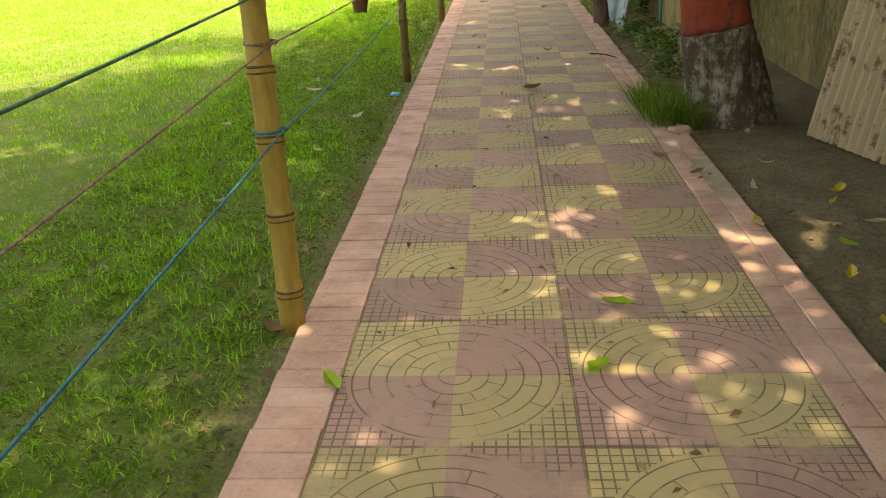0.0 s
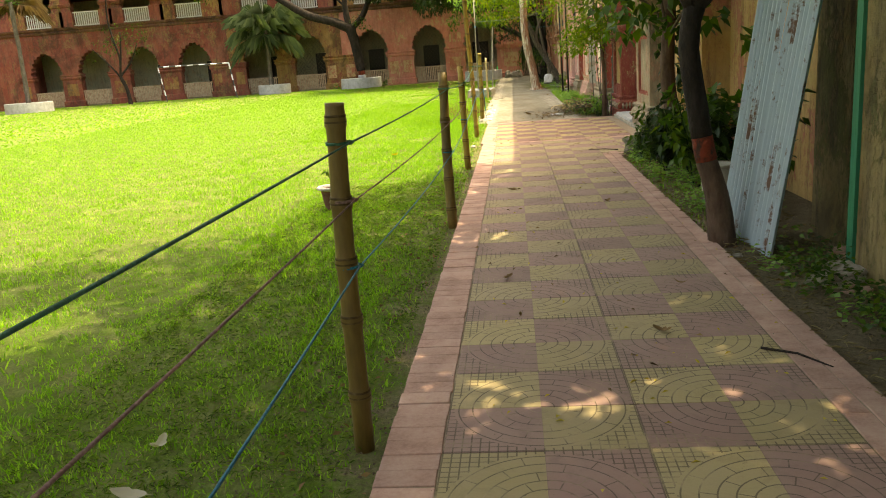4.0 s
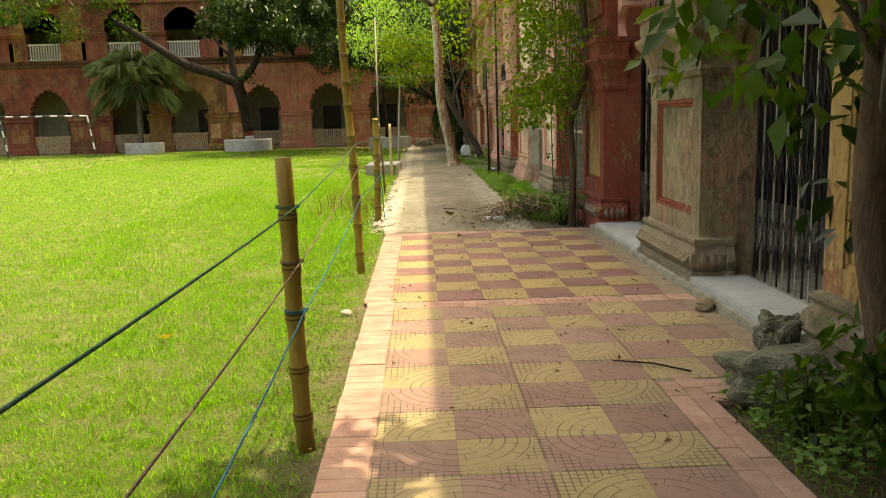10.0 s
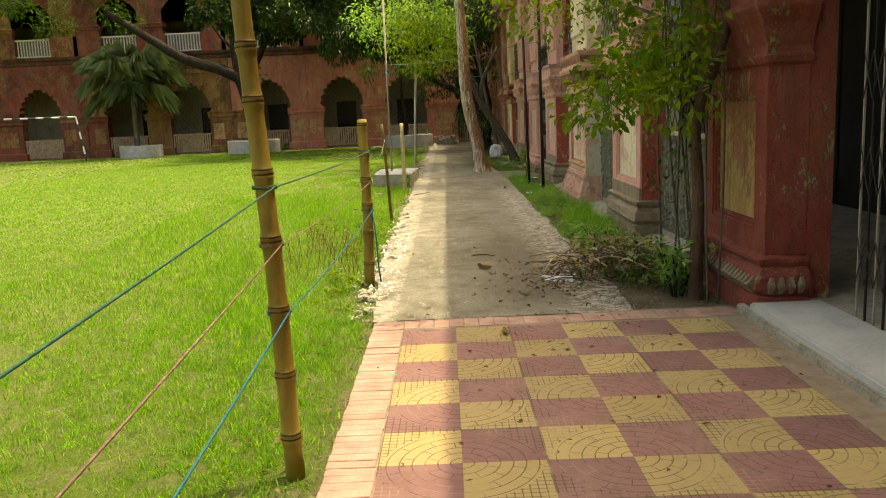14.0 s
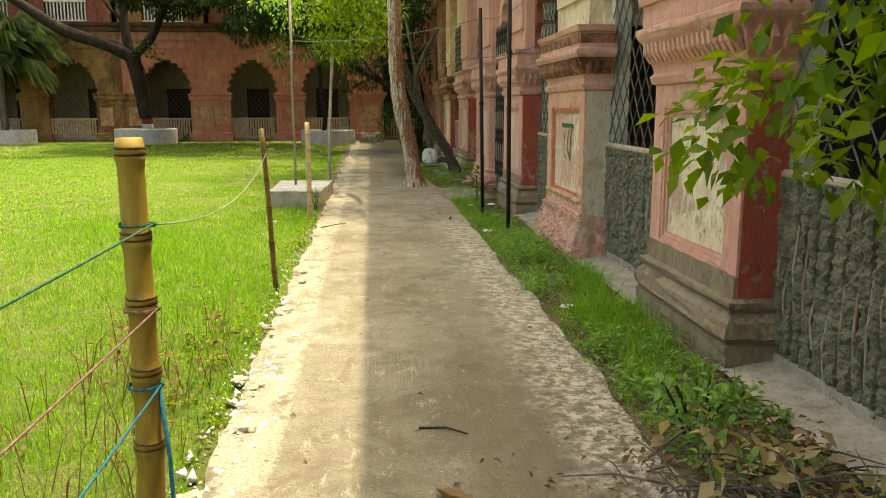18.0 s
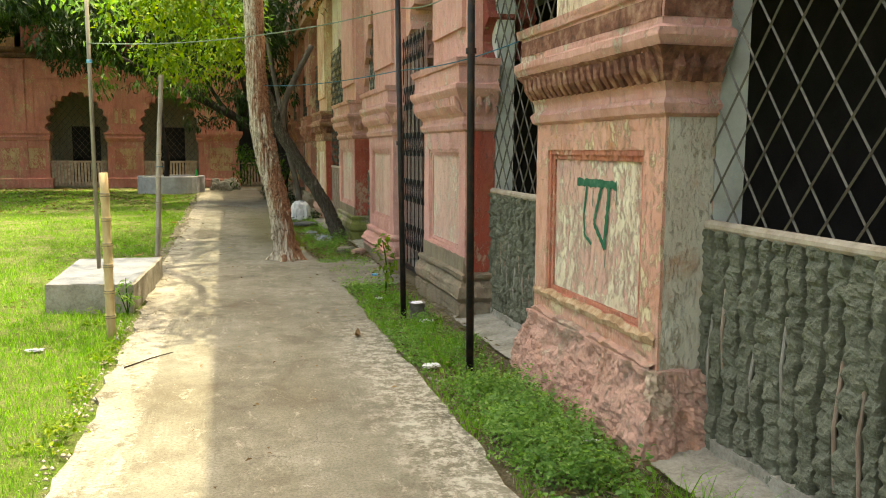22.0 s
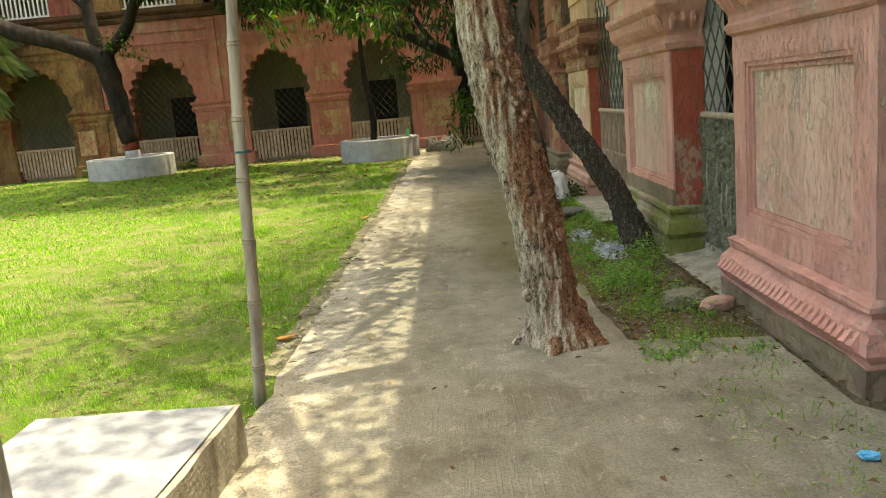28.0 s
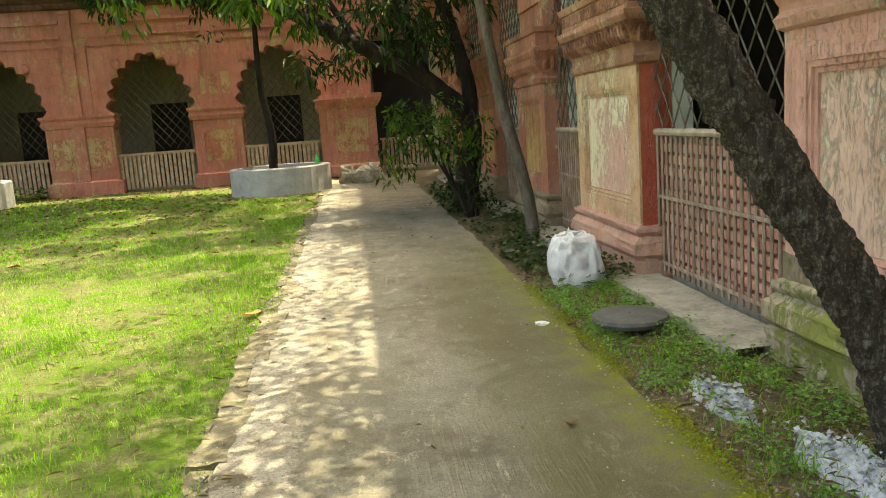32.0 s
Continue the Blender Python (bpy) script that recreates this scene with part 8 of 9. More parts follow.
# ---- fallen leaves and twigs ----
def fallen(x, y, z, size, mat, seed, label):
    rn = random.Random(seed)
    a = rn.uniform(0, 6.28)
    vs, fs = [], []
    n = 9
    size *= rn.uniform(0.7, 1.0)
    slim, curl, roll = rn.uniform(0.17, 0.32), rn.uniform(0.06, 0.28), rn.uniform(0.15, 0.8)
    for i in range(n):
        t = i / (n - 1)
        w = size * slim * math.sin(math.pi * min(1, t * 0.92 + 0.06)) ** 0.8
        lift = curl * size * (2 * t - 1) ** 2 + 0.004
        bow = 0.12 * size * math.sin(math.pi * t) * (slim - 0.2) * 5
        p, q = w * rn.uniform(0.55, 1.1), w * rn.uniform(0.55, 1.1)
        vs += [(size * (t - 0.5), bow - p, lift + roll * p), (size * (t - 0.5), bow, lift), (size * (t - 0.5), bow + q, lift + roll * 1.4 * q)]
    for i in range(n - 1):
        fs += [(3 * i, 3 * i + 1, 3 * i + 4, 3 * i + 3), (3 * i + 1, 3 * i + 2, 3 * i + 5, 3 * i + 4)]
    vs += [(-size * 0.5, -0.003, 0.02), (-size * 0.5, 0.003, 0.02), (-size * 0.72, 0.0, 0.025)]
    fs.append((len(vs) - 3, len(vs) - 2, len(vs) - 1))
    ob = raw("fallen_leaf", vs, fs, mat, smooth=True)
    ob.matrix_basis = pose(x, y, z, rn.uniform(-6, 6), rn.uniform(-6, 6), math.degrees(a))
    return tagged(ob, label, "leaf", "fallen leaves")


for k, (x, y, s, m) in enumerate(((-0.42, 2.33, 0.14, M_FALLG), (0.50, 2.42, 0.12, M_FALLG), (0.63, 2.90, 0.14, M_FALLG), (1.42, 3.75, 0.16, M_FALLY), (1.6, 2.75, 0.15, M_FALLY), (1.95, 4.2, 0.14, M_FALLY),
                                  (1.75, 3.5, 0.13, M_FALLG), (2.0, 3.4, 0.14, M_FALLY), (1.55, 4.3, 0.13, M_FALLP), (1.75, 4.75, 0.15, M_FALLP), (1.3, 4.55, 0.12, M_DRY), (1.15, 4.9, 0.12, M_DRY),
                                  (-1.57, 7.36, 0.17, M_FALLP), (-1.62, 7.75, 0.15, M_FALLP), (-0.98, 6.23, 0.15, M_FALLP), (-2.0, 6.1, 0.13, M_FALLP), (-1.65, 2.3, 0.16, M_FALLG), (0.44, 7.02, 0.17, M_DRY),
                                  (-0.66, 4.35, 0.14, M_DRY), (0.83, 12.8, 0.14, M_DRY), (0.68, 8.9, 0.12, M_DRY), (-0.15, 10.1, 0.12, M_DRY), (0.95, 9.8, 0.12, M_DRY), (-0.12, 13.8, 0.11, M_DRY),
                                  (1.15, 34.15, 0.16, M_DRY), (0.30, 25.4, 0.2, M_DRY), (0.33, 22.9, 0.18, M_DRY), (-1.12, 46.25, 0.24, M_FALLO), (-1.33, 40.5, 0.22, M_FALLO), (-1.02, 40.1, 0.2, M_FALLO), (0.07, 41.05, 0.10, M_FALLY),
                                  (-0.09, 42.47, 0.12, M_DRY), (0.8, 43.1, 0.12, M_DRY), (1.3, 44.9, 0.12, M_DRY), (-2.1, 18.2, 0.13, M_FALLY), (0.6, 24.1, 0.12, M_DRY), (1.2, 41.7, 0.14, M_FALLY),
                                  (1.62, 3.15, 0.15, M_FALLY), (1.85, 3.0, 0.13, M_FALLG), (1.78, 2.45, 0.15, M_FALLY), (1.98, 3.75, 0.13, M_FALLP), (1.6, 3.9, 0.12, M_DRY), (1.88, 4.05, 0.13, M_FALLY), (1.68, 2.2, 0.13, M_FALLG), (1.5, 5.1, 0.12, M_DRY),
                                  (-0.8, 3.55, 0.15, M_DRY), (-0.74, 2.75, 0.15, M_DRY), (-1.1, 5.3, 0.13, M_FALLP), (-1.45, 4.3, 0.12, M_FALLP))):
    fallen(x, y, 0.004 if -0.62 < x < 1.42 else -0.015, s, m, k, {M_FALLG: "fresh green fallen leaf", M_FALLY: "yellow fallen leaf lying flat", M_FALLP: "pale dry fallen leaf on the grass", M_FALLO: "large curled orange-brown dead leaf on the grass", M_DRY: "brown curled fallen leaf on the path"}[m])
rg = np.random.default_rng(88)
n = 220
c = np.stack([rg.uniform(-0.6, 2.15, n), rg.uniform(16.9, 23.6, n), np.full(n, 0.012)], 1)
c2 = np.stack([rg.uniform(1.35, 2.3, 420), rg.uniform(1.0, 16.5, 420), np.full(420, -0.005)], 1)
c3 = np.stack([rg.uniform(-0.5, 1.3, 330), rg.uniform(0.0, 56.0, 330), np.full(330, 0.010)], 1)
c4 = np.stack([rg.uniform(-1.15, -0.66, 520), rg.uniform(0.0, 24.0, 520), np.full(520, -0.012)], 1)
keep = np.concatenate([c[(c[:, 0] > 0.2) | (rg.random(n) < 0.2)], c2, c3, c4])
d = np.stack([rg.normal(0, 1, len(keep)), rg.normal(0, 1, len(keep)), rg.normal(0, 0.12, len(keep))], 1)
under = np.stack([rg.uniform(-10.0, -0.9, 1500), 64.0 - 14.0 * rg.random(1500) ** 1.5, np.full(1500, -0.012)], 1)
fd = np.stack([rg.normal(0, 1, 1500), rg.normal(0, 1, 1500), rg.normal(0, 0.12, 1500)], 1)
n = 150
tiny = np.stack([rg.uniform(-0.3, 1.45, n), rg.uniform(3.0, 15.0, n), np.full(n, 0.008)], 1)
ob = leaf_mesh("leaf_litter", tiny, np.stack([rg.normal(0, 1, n), rg.normal(0, 1, n), rg.normal(0, 0.2, n)], 1), 0.035, M_FALLY, None, 0.4, 0.4, 90)
tagged(ob, "tiny yellow leaflets strewn over the tiles", "leaf litter", kind="stuff")
n = 800
tiny = np.stack([rg.uniform(1.3, 2.25, n), np.where(rg.random(n) < 0.6, rg.uniform(36.9, 41.5, n), rg.uniform(41.5, 47.0, n)), rg.uniform(-0.025, 0.0, n)], 1)
ob = leaf_mesh("leaf_litter", tiny, np.stack([rg.normal(0, 1, n), rg.normal(0, 1, n), rg.normal(0, 0.25, n)], 1), 0.055, M_DRY, None, 0.5, 0.5, 91)
tagged(ob, "dry brown leaves on the earth beside the path", "leaf litter", kind="stuff")
ob = leaf_mesh("leaf_litter", under, fd, 0.11, M_DRY, None, 0.45, 0.4, 89)
tagged(ob, "brown fallen leaves on the lawn under the trees", "leaf litter", kind="stuff")
ob = leaf_mesh("leaf_litter", keep, d, 0.04, M_DRY, None, 0.5, 0.4, 88)
tagged(ob, "small brown dry leaves scattered over the path", "leaf litter", kind="stuff")
for k, (a, b) in enumerate((((-0.75, 33.5, 0.01), (-0.42, 33.9, 0.012)), ((1.45, 16.9, 0.02), (1.05, 17.2, 0.01)), ((0.2, 26.2, 0.01), (0.45, 26.1, 0.01)), ((1.1, 8.6, 0.01), (1.35, 8.35, 0.0)))):
    bm = bmesh.new()
    m = (Vector(a) + Vector(b)) / 2 + Vector((0.02, 0.03, 0.006))
    tube(bm, [a, m, b], [0.007, 0.006, 0.004], 5)
    tw = part("twig", bm, M_BARK)
    tagged(tw, "dry brown twig lying on the path", "twig")

# dry brush heap with a torn white bag
g = thing("brush_heap", (1.45, 24.9, 0), "heap of dry cut branches and dead leaves", "brush")
rn = random.Random(91)
bm = bmesh.new()
for k in range(110):
    a = rn.uniform(0, 6.28)
    p = Vector((rn.uniform(-0.4, 0.5), rn.uniform(-0.6, 0.6), rn.uniform(0.02, 0.25)))
    ln = rn.uniform(0.2, 0.55)
    q = p + Vector((math.cos(a) * ln, math.sin(a) * ln, rn.uniform(-0.05, 0.15)))
    q.z = max(q.z, 0.01)
    tube(bm, [p, (p + q) / 2 + Vector((0, 0, 0.03)), q], [0.006, 0.005, 0.003], 4)
part("branch_tangle", bm, M_BARKG, g)["kind"] = "stuff"
crown_of(g, [(rn.uniform(-0.45, 0.5), rn.uniform(-0.7, 0.7), rn.uniform(0.03, 0.20), 0.2) for i in range(30)], 0.05, M_DRY, 620, 92, 0.55, 0.4, "dead_leaves")
crown_of(g, [(rn.uniform(-0.35, 0.5), rn.uniform(-0.55, 0.75), rn.uniform(0.12, 0.30), 0.17) for i in range(22)], 0.085, M_TANLEAF, 300, 94, 0.6, 0.5, "curled_tan_leaves")
for k in range(9):
    a = rn.uniform(0, 6.28)
    p = Vector((rn.uniform(-0.35, 0.4), rn.uniform(-0.5, 0.5), 0.12))
    trunk_part(g, [p, p + Vector((0.22 * math.cos(a), 0.22 * math.sin(a), 0.11)), p + Vector((0.5 * math.cos(a + 0.3), 0.5 * math.sin(a + 0.3), 0.05))], [0.011, 0.009, 0.005], M_BAMPALE, "cane", 6, 0.03, 0.08, seed=k)
crown_of(g, [(rn.uniform(-0.2, 0.6), rn.uniform(-0.6, 0.3), rn.uniform(0.1, 0.4), 0.16) for i in range(3)], 0.05, M_WEED, 1100, 93, 0.6, 0.4, "green_leaves")
rg = np.random.default_rng(96)
n = 420
c = np.stack([rg.normal(1.05, 0.32, n), rg.normal(24.8, 0.5, n), rg.uniform(0.004, 0.03, n)], 1)
ob = leaf_mesh("leaf_litter", c, np.stack([rg.normal(0, 1, n), rg.normal(0, 1, n), rg.normal(0, 0.3, n)], 1), 0.045, M_DRY, None, 0.5, 0.5, 97)
tagged(ob, "dead leaf crumbs strewn about the brush heap", "leaf litter", kind="stuff")
lump("torn_bag", (1.0, 24.72, -0.02), (0.26, 0.17, 0.07), M_BAG, "torn crumpled white bag in the brush heap", "litter", 95, 0.8, 4)

# shrubs and weeds
def weeds(name, x0, x1, y0, y1, n, size, mat, label, z=0.10, seed=0, wide=0.6, patchy=0.0):
    rg = np.random.default_rng(seed)
    c = np.stack([rg.uniform(x0, x1, n), rg.uniform(y0, y1, n), rg.uniform(0, 1, n) ** 1.6 * z - 0.02], 1)
    if patchy:
        k = np.array([noise.noise((x * 2.2, y * 1.6, seed)) > patchy - 0.5 + 0.2 * (r - 0.5) for (x, y, _), r in zip(c, rg.random(n))])
        c = c[k]
    d = rg.normal(0, 1, c.shape)
    d[:, 2] = np.abs(d[:, 2]) * 0.25
    ob = leaf_mesh(name, c, d, size, mat, None, wide, 0.3, seed)
    return tagged(ob, label, "weeds", kind="stuff")


def broad_shrub(c, h, r, n, size, mat, seed, label, stems=7):
    g = thing("broadleaf_shrub", (*c, 0), label, "shrub")
    rn = random.Random(seed)
    cl = []
    for k in range(stems):
        a = rn.uniform(0, 6.28)
        q = (math.cos(a) * r * rn.uniform(0.3, 0.9), math.sin(a) * r * rn.uniform(0.3, 0.9), h * rn.uniform(0.6, 1.0))
        trunk_part(g, [(q[0] * 0.2, q[1] * 0.2, -0.05), (q[0] * 0.6, q[1] * 0.6, q[2] * 0.6), q], [0.012, 0.01, 0.006], M_LEAFD, "stem", 5, 0.02, 0.2, seed=k)
        for j in range(3):
            t = 0.45 + 0.27 * j
            cl.append((q[0] * t, q[1] * t, q[2] * t, r * 0.42))
    crown_of(g, cl, size, mat, n / (r * r * 0.18 * len(cl)), seed, 0.5, 0.35)


for k, (x, y, h, r, n, s, m) in enumerate(((1.92, 13.7, 0.95, 0.42, 420, 0.15, M_LEAF), (1.78, 14.5, 0.75, 0.40, 420, 0.13, M_LEAFD), (2.12, 14.3, 0.85, 0.42, 360, 0.14, M_LEAF), (1.85, 15.3, 0.7, 0.36, 380, 0.12, M_LEAF),
                                          (2.15, 13.1, 0.9, 0.38, 280, 0.14, M_LEAFD), (2.2, 15.2, 0.75, 0.36, 260, 0.13, M_LEAFD), (1.68, 15.9, 0.35, 0.3, 300, 0.08, M_LEAF), (2.25, 12.2, 1.5, 0.36, 240, 0.16, M_LEAF))):
    broad_shrub((x, y), h, r, n, s, m, 100 + k, "broad-leaved green shrub beside the tiled path")
broad_shrub((1.9, 24.0), 0.48, 0.32, 340, 0.075, M_WEED, 130, "low broad-leaved green shrub beside the brush heap")
broad_shrub((1.62, 25.9), 0.38, 0.3, 300, 0.06, M_WEED, 131, "low leafy green shrub behind the brush heap")
g = thing("sapling", (1.82, 36.3, 0), "small bright green sapling at the wall", "plant")
trunk_part(g, [(0, 0, -0.05), (0.02, 0, 0.3), (-0.03, 0, 0.62)], [0.012, 0.01, 0.006], M_LEAF, "stem", 6, 0.02, seed=1)
crown_of(g, [(0.0, 0, 0.2, 0.14), (0.05, 0, 0.35, 0.15), (-0.05, 0.05, 0.5, 0.14), (0, -0.02, 0.62, 0.10)], 0.10, M_LEAFY, 900, 110, 0.5, 0.3)
def clumps(x, y, f, seed):
    return np.array([noise.noise((a * f, b * f, seed)) for a, b in zip(x, y)])


def weed_bed(name, x0, x1, y0, y1, plants, height, leaf, mat, label, seed, cover=0.0, wide=0.6):
    """Low plants in patches: each has a few stems with leaves that spread from it."""
    rg = np.random.default_rng(seed)
    x, y = rg.uniform(x0, x1, plants), rg.uniform(y0, y1, plants)
    lush = np.array([noise.fractal((a * 1.9, b * 1.3, seed), 0.8, 2.0, 3) for a, b in zip(x, y)]) + rg.normal(0, 0.09, plants)
    keep = lush > cover
    x, y, lush = x[keep], y[keep], np.clip(lush[keep] - cover, 0, 0.6)
    h = height * rg.uniform(0.35, 1.1, len(x)) * (0.45 + 1.5 * lush)
    per = rg.integers(9, 24, len(x))
    k = np.repeat(np.arange(len(x)), per)
    n = len(k)
    t = rg.uniform(0.1, 1.0, n)
    a = rg.uniform(0, 2 * np.pi, n)
    out = np.stack([np.cos(a), np.sin(a), np.zeros(n)], 1)
    lean = np.stack([rg.normal(0, 0.3, len(x)), rg.normal(0, 0.3, len(x))], 1)[k] * (h[k] * t)[:, None]
    r = leaf * rg.uniform(0.4, 1.3, n) + 0.25 * h[k] * (1 - t) + 0.01
    c = np.stack([x[k] + lean[:, 0], y[k] + lean[:, 1], h[k] * t - 0.03], 1) + out * r[:, None]
    d = out + np.stack([rg.normal(0, 0.35, n), rg.normal(0, 0.35, n), rg.uniform(-0.5, 0.7, n)], 1)
    ob = leaf_mesh(name, c, d, leaf, mat, None, wide, 0.35, seed, spread=0.5)
    return tagged(ob, label, "weeds", kind="stuff")


weed_bed("ground_weeds", 1.50, 2.0, 30.5, 32.4, 620, 0.24, 0.030, M_WEED, "thick bright leafy weeds below the pier", 202, -0.16)
weed_bed("ground_weeds", 1.42, 2.02, 26.6, 31.0, 560, 0.20, 0.038, M_WEED, "leafy weeds and clover beside the plinth", 211, 0.04)
weed_bed("ground_weeds", 1.42, 2.02, 32.3, 36.9, 640, 0.16, 0.030, M_WEED, "ragged leafy weeds among litter at the path edge", 212, 0.02)
weed_bed("ground_weeds", 1.42, 2.02, 31.0, 37.0, 520, 0.11, 0.024, M_WEED, "small creeping weeds along the plinth", 201, 0.03, 0.75)
weed_bed("ground_weeds", 1.38, 2.05, 38.9, 41.7, 620, 0.13, 0.024, M_WEED, "low creeping clover beside the path", 203, -0.02, 0.75)
weed_bed("ground_weeds", 1.34, 1.62, 41.7, 46.2, 620, 0.11, 0.020, M_WEED, "low creeping clover at the path's mossy edge", 218, 0.0, 0.75)
weed_bed("ground_weeds", 1.58, 2.0, 43.7, 46.2, 360, 0.14, 0.024, M_WEED, "ragged low weeds round the dark lid", 219, -0.02, 0.6)
weed_bed("ground_weeds", 1.9, 2.2, 41.4, 43.6, 130, 0.20, 0.030, M_WEED, "leafy weeds at the mossy plinth", 213, -0.04)
weed_bed("ground_weeds", 1.62, 2.1, 7.4, 10.2, 130, 0.34, 0.05, M_LEAF, "straggling weeds at the foot of the old wall", 214, -0.05)
weed_bed("ground_weeds", 1.5, 2.2, 24.3, 27.2, 260, 0.2, 0.05, M_WEED, "low weeds beside the brush heap", 205, -0.02)
weed_bed("ground_weeds", -1.35, -0.86, 23.6, 36.0, 300, 0.12, 0.04, M_LEAFY, "broad weeds at the lawn's edge", 208, 0.1)
weeds("ground_weeds", 1.35, 2.25, 46.0, 57.0, 5000, 0.07, M_LEAFD, "dark weeds under the trees", 0.16, 204, 0.7, 0.4)
weeds("ground_weeds", 1.5, 2.3, 12.0, 16.6, 5200, 0.055, M_WEED, "low weeds under the shrubs", 0.18, 206, 0.6, 0.4)
weeds("ground_weeds", 1.5, 2.3, 6.4, 10.4, 1500, 0.05, M_WEED, "sparse weeds along the old wall", 0.12, 207, 0.6, 0.62)
weeds("ground_weeds", -13.2, -9.2, 63.0, 64.4, 900, 0.2, M_LEAF, "weeds at the foot of the end range", 0.4, 209, 0.5, 0.5)
rg = np.random.default_rng(77)
for x0, x1, y0, y1, n in ((1.45, 2.25, 24.6, 36.8, 3000), (1.36, 2.25, 39.5, 47.0, 2000), (1.42, 2.25, 6.0, 16.5, 1800), (-2.4, -0.7, 36.0, 47.0, 500)):
    c = np.stack([rg.uniform(x0, x1, n), rg.uniform(y0, y1, n), rg.uniform(-0.015, 0.03, n)], 1)
    d = np.stack([rg.normal(0, 1, n), rg.normal(0, 1, n), rg.normal(0, 0.12, n)], 1)
    ob = leaf_mesh("straw_litter", c, d, 0.075, M_STRAW, None, 0.07, 0.2, 78)
    tagged(ob, "dry straw and grass stalks lying among the weeds", "straw", kind="stuff")
g = thing("slab_weed", (-0.98, 35.82, 0), "narrow-leaved green weed against the slab corner", "plant")
for k, (x, z) in enumerate(((0.0, 0.36), (-0.09, 0.26), (0.06, 0.22))):
    trunk_part(g, [(0, 0, -0.04), (x * 0.5, -0.02, z * 0.5), (x, -0.05, z)], [0.007, 0.006, 0.003], M_LEAF, "stem", 5, 0.02, 0.06, seed=k)
crown_of(g, [(0, -0.04, 0.3, 0.08), (-0.08, -0.04, 0.2, 0.09), (0.05, -0.04, 0.15, 0.09), (-0.02, -0.03, 0.08, 0.1)], 0.09, M_WEED, 1900, 115, 0.22, 0.1, "leaves")
lump("wrapper", (-1.55, 34.35, -0.02), (0.14, 0.06, 0.02), M_ASH, "silver plastic wrapper lying in the grass", "litter", 82, 0.5)
rg = np.random.default_rng(121)
n = 12000
c = np.stack([1.30 + rg.normal(0, 0.04, n), rg.uniform(40.6, 46.4, n), rg.uniform(-0.008, 0.006, n)], 1)
c = c[rg.random(n) < np.clip(0.55 + 1.5 * clumps(c[:, 0], c[:, 1], 1.6, 44), 0.02, 1)]
n = len(c)
ob = leaf_mesh("moss_cushions", c, rg.normal(0, 1, (n, 3)) * (1, 1, 0.15), 0.012, M_MOSS, None, 1.0, 0.9, 122, spread=0.2)
tagged(ob, "yellow-green moss along the path's damp edge", "moss", kind="stuff")
# dry weed patch in the lawn
weeds("dry_weeds", -1.9, -0.95, 26.0, 28.4, 420, 0.06, M_DRY, "dry reddish weed stalks in the grass", 0.42, 210, 0.4, 0.5)


# ---- crumbs along the edges ----
def chips(name, x0, x1, y0, y1, n, size, mat, label, seed, z=0.0):
    rg = np.random.default_rng(seed)
    corner = np.array([(-1, -1, -1), (1, -1, -1), (0, 1.2, -1), (0, 0, 1.0)])
    c = np.stack([rg.uniform(x0, x1, n), rg.uniform(y0, y1, n), np.full(n, z)], 1)
    s = size * rg.uniform(0.3, 1.0, n) ** 1.8
    a = rg.uniform(0, 6.28, n)
    v = corner[None] * rg.uniform(0.5, 1.2, (n, 4, 3)) * s[:, None, None] * (1, 1, 0.6)
    r = np.stack([v[..., 0] * np.cos(a)[:, None] - v[..., 1] * np.sin(a)[:, None], v[..., 0] * np.sin(a)[:, None] + v[..., 1] * np.cos(a)[:, None], v[..., 2]], 2)
    k = np.arange(n)[:, None] * 4
    f = np.concatenate([k + (0, 1, 3), k + (1, 2, 3), k + (2, 0, 3), k + (0, 2, 1)], 1).reshape(-1, 3)
    ob = raw(name, (r + c[:, None]).reshape(-1, 3), f, mat)
    return tagged(ob, label, "crumbs", kind="stuff")


chips("soil_crumbs", -1.25, -0.64, -1.0, 19.0, 7000, 0.010, M_CLOD, "loose dark soil crumbs beside the brick edging", 401, -0.03)
chips("soil_crumbs", 1.42, 2.3, 0.0, 16.5, 4200, 0.010, M_CLOD, "loose soil crumbs beside the old wall", 402, -0.03)
chips("lime_crumbs", -1.0, -0.55, 23.4, 36.0, 1500, 0.022, M_RUBBLE, "broken lime crumbs along the path's edge", 403, -0.002)
chips("lime_crumbs", -1.05, -0.7, 36.0, 58.0, 1100, 0.02, M_SIDE, "broken mortar crumbs along the path's edge", 404, -0.002)
chips("gravel_crumbs", 1.15, 1.75, 23.4, 47.0, 2600, 0.016, M_SIDE, "grit and mortar crumbs along the path's edge", 405, -0.002)
chips("gravel_crumbs", 1.3, 2.2, 36.9, 46.5, 2200, 0.014, M_RUBBLE, "mortar crumbs on the earth below the piers", 408, -0.03)
chips("lime_lumps", -0.95, -0.58, 23.9, 29.5, 170, 0.045, M_WHITERAIL, "broken white lime lumps on the path's edge", 409, 0.0)
chips("grit", -0.8, 1.35, 23.5, 50.0, 1300, 0.009, M_SIDE, "grit scattered over the concrete path", 406, 0.003)
chips("grit", -0.6, 2.1, 0.0, 23.3, 700, 0.006, M_CLOD, "dry crumbs scattered over the tiles", 407, 0.002)


